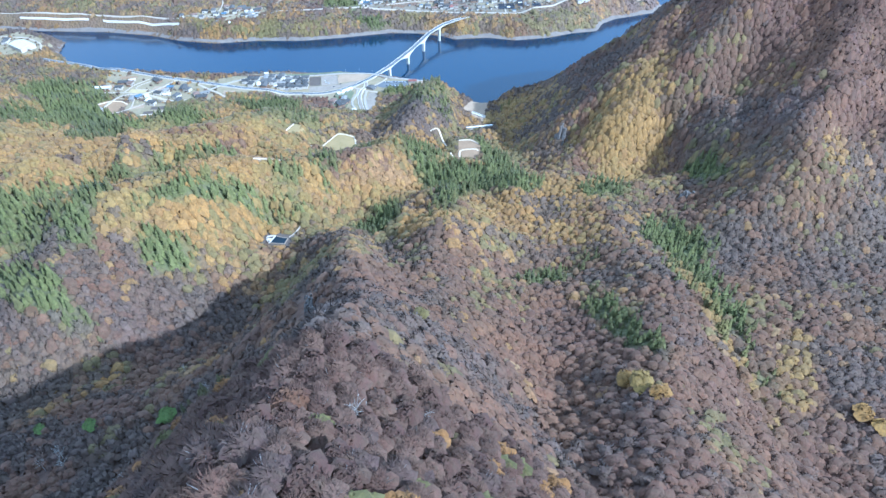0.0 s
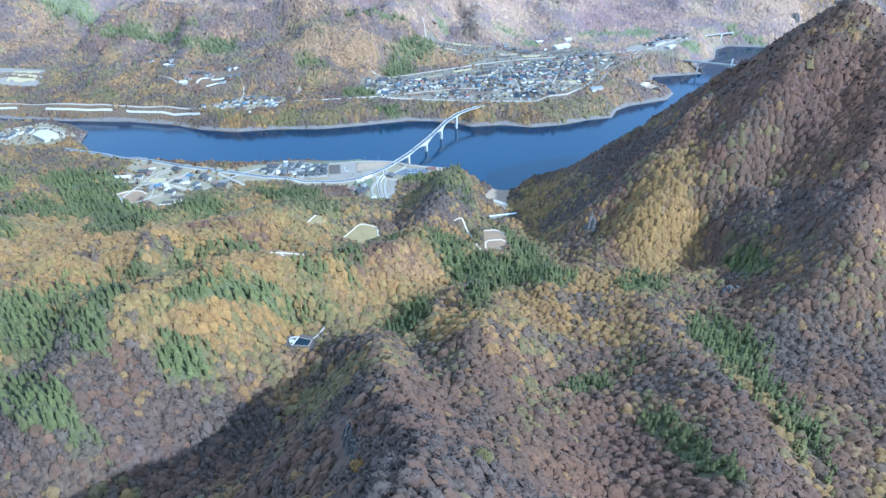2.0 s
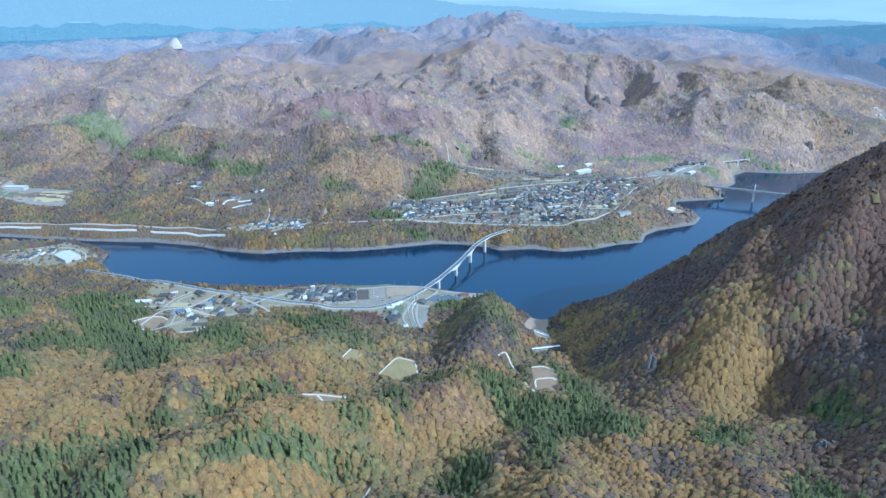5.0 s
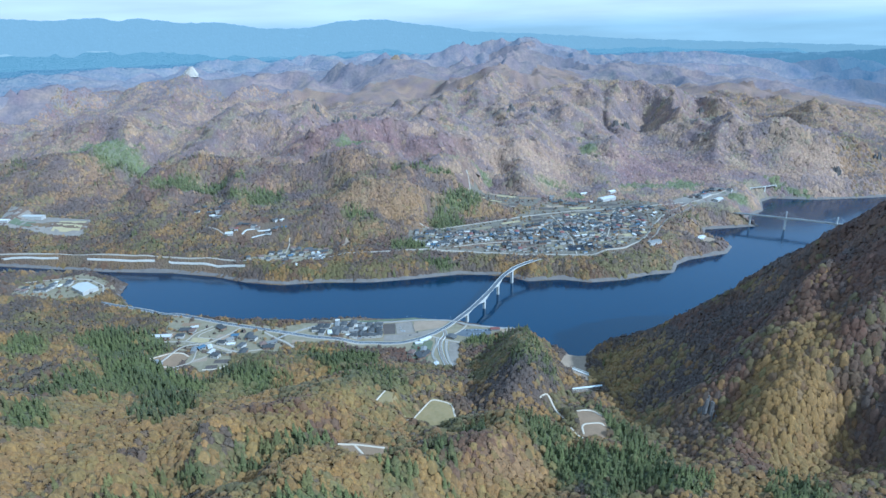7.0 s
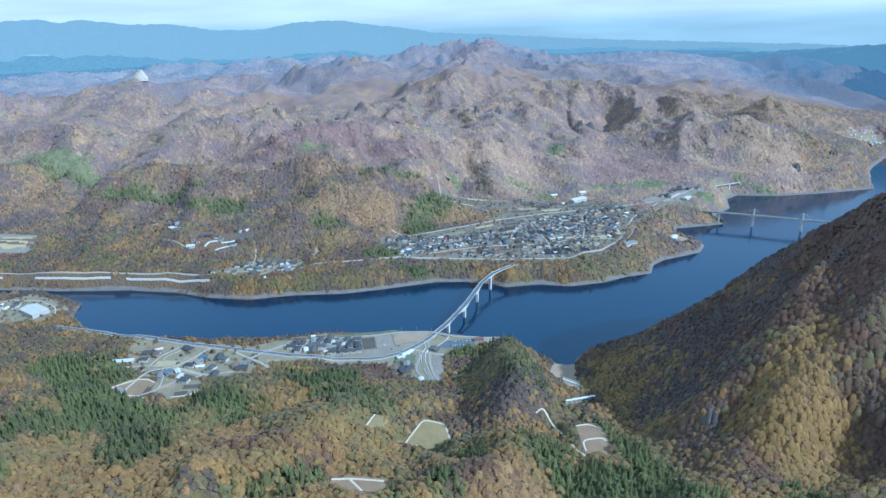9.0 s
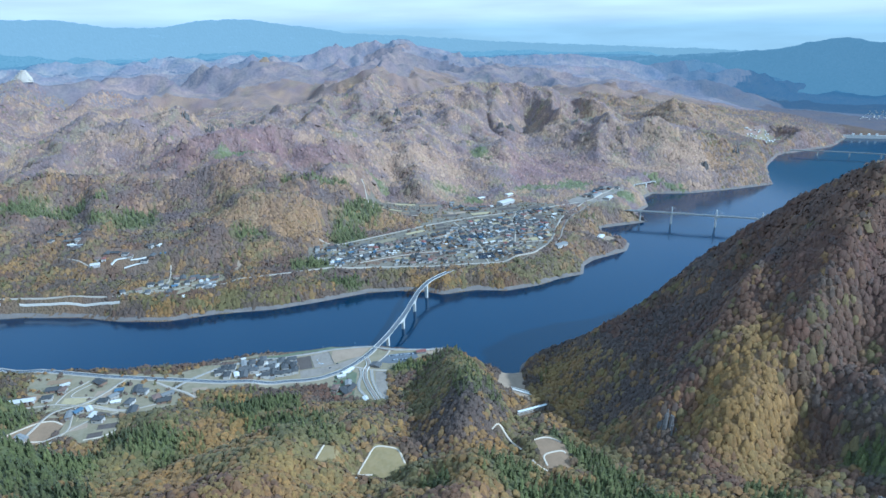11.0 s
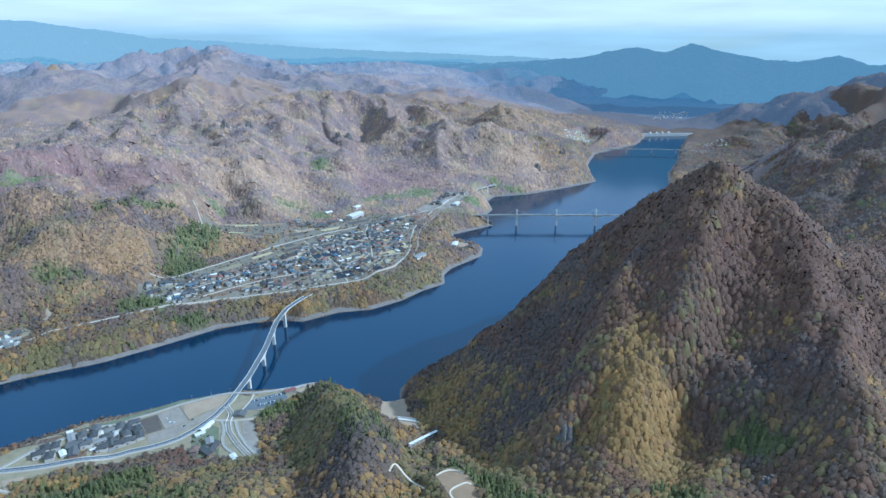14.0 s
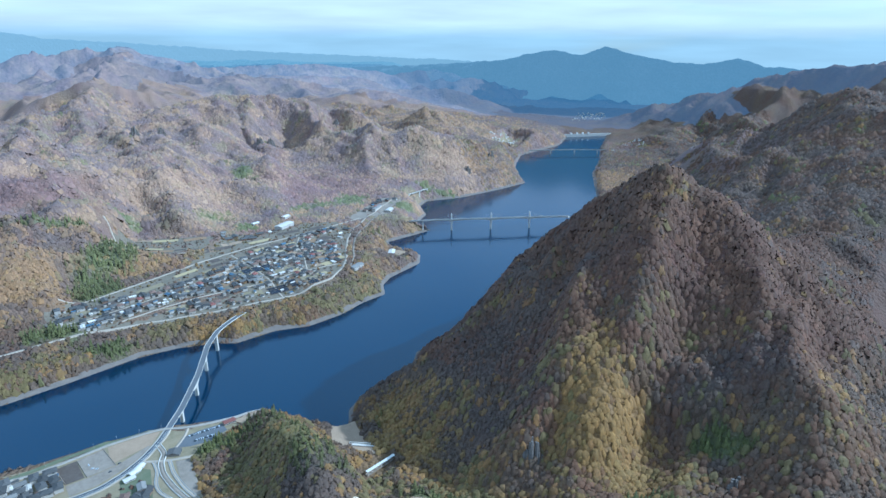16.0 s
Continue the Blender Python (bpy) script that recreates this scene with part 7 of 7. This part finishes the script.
def scar(name, label, x, y, wide, tall, seed, mat):
    """A pale worked face on a far hill: uneven benches, one above another."""
    rnd, bm = random.Random(seed), bmesh.new()
    foot = float(ground_at(x * S, y * S)) - 12
    for k in range(5):
        w, d, z = wide * (1 - 0.17 * k), 0.5 * wide * (1 - 0.17 * k), foot + tall * k / 5
        turn = [6.283 * i / 9 + rnd.uniform(-0.2, 0.2) for i in range(9)]
        ring = [(x * S + w * math.cos(a) * rnd.uniform(0.85, 1.1) + 0.06 * wide * k, y * S + d * math.sin(a) * rnd.uniform(0.85, 1.1)) for a in turn]
        loft(bm, [[(px, py, z - 6) for px, py in ring], [(px + (x * S - px) * 0.1, py + (y * S - py) * 0.1, z + tall / 5) for px, py in ring]])
    for v, place in zip(bm.verts, drawn_in([v.co for v in bm.verts])):
        v.co = place
    me = bpy.data.meshes.new(name)
    bmesh.ops.recalc_face_normals(bm, faces=bm.faces[:])
    bm.to_mesh(me)
    bm.free()
    me.materials.append(mat)
    return tagged(new(name, me), label, "quarry")


scar("quarry", "white stone quarry cut into a far hill", -1614, 2572, 62, 58, 3, STONE_WALL)
scar("quarry", "tan bare cone on a far ridge", -856, 3197, 52, 48, 5, EARTH)

# ---- long open shed above the inlet ----
shed = holder("covered_walkway", -45 * S, 682 * S, float(ground_at(-45 * S, 682 * S)), 19, S)
part("roof", block(bmesh.new(), -17, -1.5, 4.4, 17, 1.5, 4.7, 0.1), WHITE_PAINT, shed, "long flat white roof")
part("floor_slab", block(bmesh.new(), -17, -1.5, -1.5, 17, 1.5, 0.9), GRAVEL, shed)
for k in range(7):
    for side in (-1, 1):
        part("post", block(bmesh.new(), -16 + 5.3 * k - 0.2, side * 1.2 - 0.2, 0.9, -16 + 5.3 * k + 0.2, side * 1.2 + 0.2, 4.4), CONCRETE, shed)
part("back_wall", block(bmesh.new(), -17, 1.2, 0.9, 17, 1.4, 3.4), CONCRETE, shed)
tagged(shed, "long white-roofed open shed on concrete posts", "shed")

culvert = holder("culvert", -48 * S, 722 * S, float(ground_at(-48 * S, 722 * S)), -32, S)
part("channel_floor", block(bmesh.new(), -14, -2, -1.5, 14, 2, 0.6), CONCRETE, culvert)
for side in (-1, 1):
    part("channel_wall", block(bmesh.new(), -14, side * 2.3 - 0.3, -1.5, 14, side * 2.3 + 0.3, 1.8), CONCRETE, culvert)
tagged(culvert, "pale concrete drainage channel running to the inlet", "channel")
weir = holder("weir", -52 * S, 770 * S, 6, 8, S)
part("weir_wall", block(bmesh.new(), -11, -1.2, -4, 11, 1.2, 4.0, 0.3), CONCRETE, weir)
part("weir_apron", block(bmesh.new(), -11, 1.2, -4, 11, 5.0, 1.5, 0.3), CONCRETE, weir)
tagged(weir, "small pale concrete weir at the inlet's end", "weir")

# ---- water tank with its small basin ----
tank = holder("water_basin", -182 * S, 362 * S, float(ground_at(-182 * S, 362 * S)) + 0.6, 4, 0.78 * S)


def slab(bm, ring, low, high):
    """A block of any outline."""
    return loft(bm, [[(px, py, low) for px, py in ring], [(px, py, high) for px, py in ring]])


part("basin_floor", slab(bmesh.new(), [(-8, -5), (8, -6), (9, 3), (-5, 6)], -1.5, 0.2), GRAVEL, tank)
part("basin_water", slab(bmesh.new(), [(-7.6, -4.8), (7.8, -5.7), (8.7, 2.8), (-4.8, 5.7)], 0.2, 0.75), POND, tank, "still dark blue water")
for ring in ([(-8, -5.4), (8, -6.4), (8, -5.7), (-8, -4.8)], [(8, -6.4), (9.5, 3.2), (8.8, 3.2), (7.6, -5.7)], [(9.5, 3.2), (-5, 6.4), (-5, 5.7), (8.8, 2.6)]):
    part("basin_wall", slab(bmesh.new(), ring, -1.5, 1.1), GRAVEL, tank)
part("dam_face", slab(bmesh.new(), [(-8.4, -5.4), (-7.4, -5.0), (-4.4, 6.4), (-5.6, 6.8)], -3.5, 1.7), CONCRETE, tank, "pale concrete dam face")
for ring, top in (([(-8.4, -5.4), (-9.2, -5.2), (-12.6, -0.5), (-11.9, -0.2)], 1.2), ([(-5.6, 6.8), (-6.4, 7.2), (-13.5, 5.4), (-13.2, 4.7)], 1.4), ([(-11.9, -0.2), (-12.6, -0.5), (-14.2, 4.9), (-13.4, 5.1)], 0.2)):
    part("wing_wall", slab(bmesh.new(), ring, -3.5, top), CONCRETE, tank, "pale concrete wing wall below the dam")
part("spillway", slab(bmesh.new(), [(-7.6, -2.4), (-6.6, 2.0), (-11.8, 3.6), (-12.4, 0.6)], -3.5, 0.4), CONCRETE, tank, "stained pale concrete spillway apron")
tagged(tank, "small white concrete basin holding dark water in the wood", "water basin")


# ---- cliffs ----
def crag(label, x, y, turn, wide, tall, seed, lean=0.35, slim=1.0):
    """A bare rock face of upright, uneven columns."""
    rnd = random.Random(seed)
    thing = holder("rock_outcrop", x * S, y * S, float(ground_at(x * S, y * S)), turn, S)
    c, q, foot = math.cos(radians(turn)), math.sin(radians(turn)), float(ground_at(x * S, y * S))
    for k in range(max(10, int(wide * 1.8))):
        bm = bmesh.new()
        u, depth = rnd.uniform(-wide / 2, wide / 2), rnd.uniform(-1.0, 3.0)
        h = tall * (1 - (2 * u / wide) ** 2) * rnd.uniform(0.45, 1.0) + 1
        r = rnd.uniform(0.8, 1.9) * slim
        drop = (float(ground_at((x + u * c - depth * q) * S, (y + u * q + depth * c) * S)) - foot) / S
        base, h = drop - tall * 0.45, drop + h
        rings = []
        for f in (0, 0.4, 0.8, 1.0):
            s = r * (1.2 - 0.55 * f)
            rings.append([(u + s * math.cos(a + f) * rnd.uniform(0.8, 1.2), depth + f * tall * lean + s * math.sin(a + f) * rnd.uniform(0.8, 1.2), base + (h - base) * f) for a in (0, 1.3, 2.5, 3.7, 5.0)])
        part("rock", loft(bm, rings), ROCK, thing)
    return tagged(thing, label, "rock", "bare rock outcrops")


crag("dark grey columnar rock face in the ridge's flank", -92, 200, -64, 44, 7, 1, 0.3, 0.45)
crag("pale grey boulders on the ridge among bare trees", -30, 88, -20, 4, 3, 2)
crag("pale grey boulders on the ridge among bare trees", -18, 98, 10, 4, 4, 3)
crag("pale grey boulders on the ridge among bare trees", -88, 92, -30, 5, 3, 4)
crag("grey cliff at the foot of the steep hill", 44, 572, -40, 18, 20, 5)
crag("grey rock band in the wooded slope", 158, 470, 0, 14, 8, 6)
for k, (x, y) in enumerate(((-709, 1668), (-660, 1676), (-609, 1684), (-560, 1702), (-200, 1950), (-135, 2050), (115, 2010), (408, 2215), (150, 2020), (620, 1690), (740, 1760))):
    crag("pale grey cliff breaking through the far woods", x, y, 0, 26, 24, 20 + k)


# ---- cars, lamps ----
def car(colour_name, colour):
    thing = holder("car", 0, 0, 0)
    paint = material(colour_name, colour, 0.3, [(1.0, 0.15, tuple(0.8 * c for c in colour))], spec=0.5)
    bm = bmesh.new()
    loft(bm, [[(x, -0.82 * k, z0), (x, 0.82 * k, z0), (x, 0.82 * k, z1), (x, -0.82 * k, z1)] for x, k, z0, z1 in ((-2.1, 0.9, 0.45, 0.8), (-1.9, 1, 0.3, 0.95), (1.7, 1, 0.3, 0.9), (2.1, 0.88, 0.4, 0.7))])
    part("body", bm, paint, thing)
    bm = bmesh.new()
    loft(bm, [[(-1.7, -0.74, 0.95), (0.9, -0.74, 0.92), (0.9, 0.74, 0.92), (-1.7, 0.74, 0.95)], [(-1.3, -0.6, 1.48), (0.25, -0.6, 1.46), (0.25, 0.6, 1.46), (-1.3, 0.6, 1.48)]])
    part("cabin", bm, GLASS, thing)
    part("roof_panel", block(bmesh.new(), -1.3, -0.6, 1.47, 0.25, 0.6, 1.52, 0.02), paint, thing)
    for x in (-1.3, 1.3):
        for y in (-0.78, 0.78):
            bm = bmesh.new()
            bmesh.ops.create_cone(bm, cap_ends=True, segments=12, radius1=0.31, radius2=0.31, depth=0.2, matrix=Matrix.Translation((x, y, 0.31)) @ Matrix.Rotation(radians(90), 4, "X"))
            part("wheel", bm, GLASS, thing)
    return thing


CARS = [tagged(car("white_car_paint", (0.75, 0.75, 0.74)), "white parked car on the lot", "car", "parked cars"), tagged(car("dark_car_paint", (0.05, 0.055, 0.06)), "dark parked car on the lot", "car", "parked cars"),
        tagged(car("silver_car_paint", (0.45, 0.46, 0.47)), "silver parked car on the lot", "car", "parked cars")]
rows = [(-198 + 2.1 * k, 827 + 0.25 * k, 95) for k in range(15)] + [(-194 + 2.1 * k, 817 + 0.2 * k, 95) for k in range(10)] + [(-285, 815, 10), (-281, 813, 15), (-262, 812, 40), (-288, 822, 90), (-270, 803, 30)]
for k, (x, y, turn) in enumerate(rows):
    m = pose(x * S, y * S, float(ground_at(x * S, y * S)) + 0.47, 0, 0, turn)
    if k < 3:
        CARS[k].matrix_basis = m
    else:
        copy_thing(CARS[(0, 1, 0, 2, 0, 0, 1)[k % 7]], m)

lamp = holder("street_lamp", 0, 0, 0)
bm = bmesh.new()
bmesh.ops.create_cone(bm, cap_ends=True, segments=8, radius1=0.16, radius2=0.09, depth=9.5, matrix=Matrix.Translation((0, 0, 4.25)))
part("pole", bm, STEEL, lamp)
part("arm", block(bmesh.new(), -0.06, -0.06, 8.8, 1.6, 0.06, 8.95), STEEL, lamp)
part("lamp_head", block(bmesh.new(), 1.2, -0.16, 8.7, 2.0, 0.16, 8.86, 0.03), WHITE_PAINT, lamp, "flat white lamp head")
tagged(lamp, "grey steel street lamp on the lake embankment", "street lamp", "lamps along the embankment")
posts = resample(metres([(-400, 806), (-352, 831), (-300, 844), (-245, 854), (-223, 854)]), 30.0)
for k, (x, y) in enumerate(posts):
    m = pose(x, y, float(ground_at(x, y)), 0, 0, -60)
    if k == 0:
        lamp.matrix_basis = m
    else:
        copy_thing(lamp, m)


# ---- trees among the houses ----
def garden(name, label, ring, step, seed, scale):
    """Scattered trees and shrubs between houses, off roads and fields."""
    r = np.random.default_rng(seed)
    p = np.array(ring, float)
    x, y = np.meshgrid(np.arange(p[:, 0].min(), p[:, 0].max(), step / S), np.arange(p[:, 1].min(), p[:, 1].max(), step / S))
    x, y = x.ravel() + r.uniform(-4, 4, x.size), y.ravel() + r.uniform(-4, 4, y.size)
    keep = inside(x, y, ring) & (r.random(x.size) < 0.6)
    for width, _, line in ROADS.values():
        keep &= along(x, y, line)[0] > (width / 2 + 2) / S
    for f in FIELDS:
        keep &= ~inside(x, y, oblong(*f))
    spots = np.array(used)
    keep &= np.array([np.hypot(spots[:, 0] - a, spots[:, 1] - b).min() > 4.5 for a, b in zip(x, y)])
    x, y = x[keep], y[keep]
    return wood(name, label, x, y, ground_at(x * S, y * S), FAR_SHAPES, r, scale)


garden("village_trees", "garden trees and hedges among village houses", OPEN_RINGS[0], 11, 91, 0.62)
garden("hamlet_trees", "garden trees and hedges in the hamlet", OPEN_RINGS[2], 13, 92, 0.7)
garden("bank_trees", "shrubs between houses on the bank", OPEN_RINGS[4], 12, 93, 0.7)
garden("spit_trees", "shrubs on the spit", OPEN_RINGS[3], 13, 94, 0.7)
garden("stream_trees", "trees round the houses by the stream", [(-265, 745), (-235, 740), (-236, 775), (-262, 780)], 9, 95, 0.8)
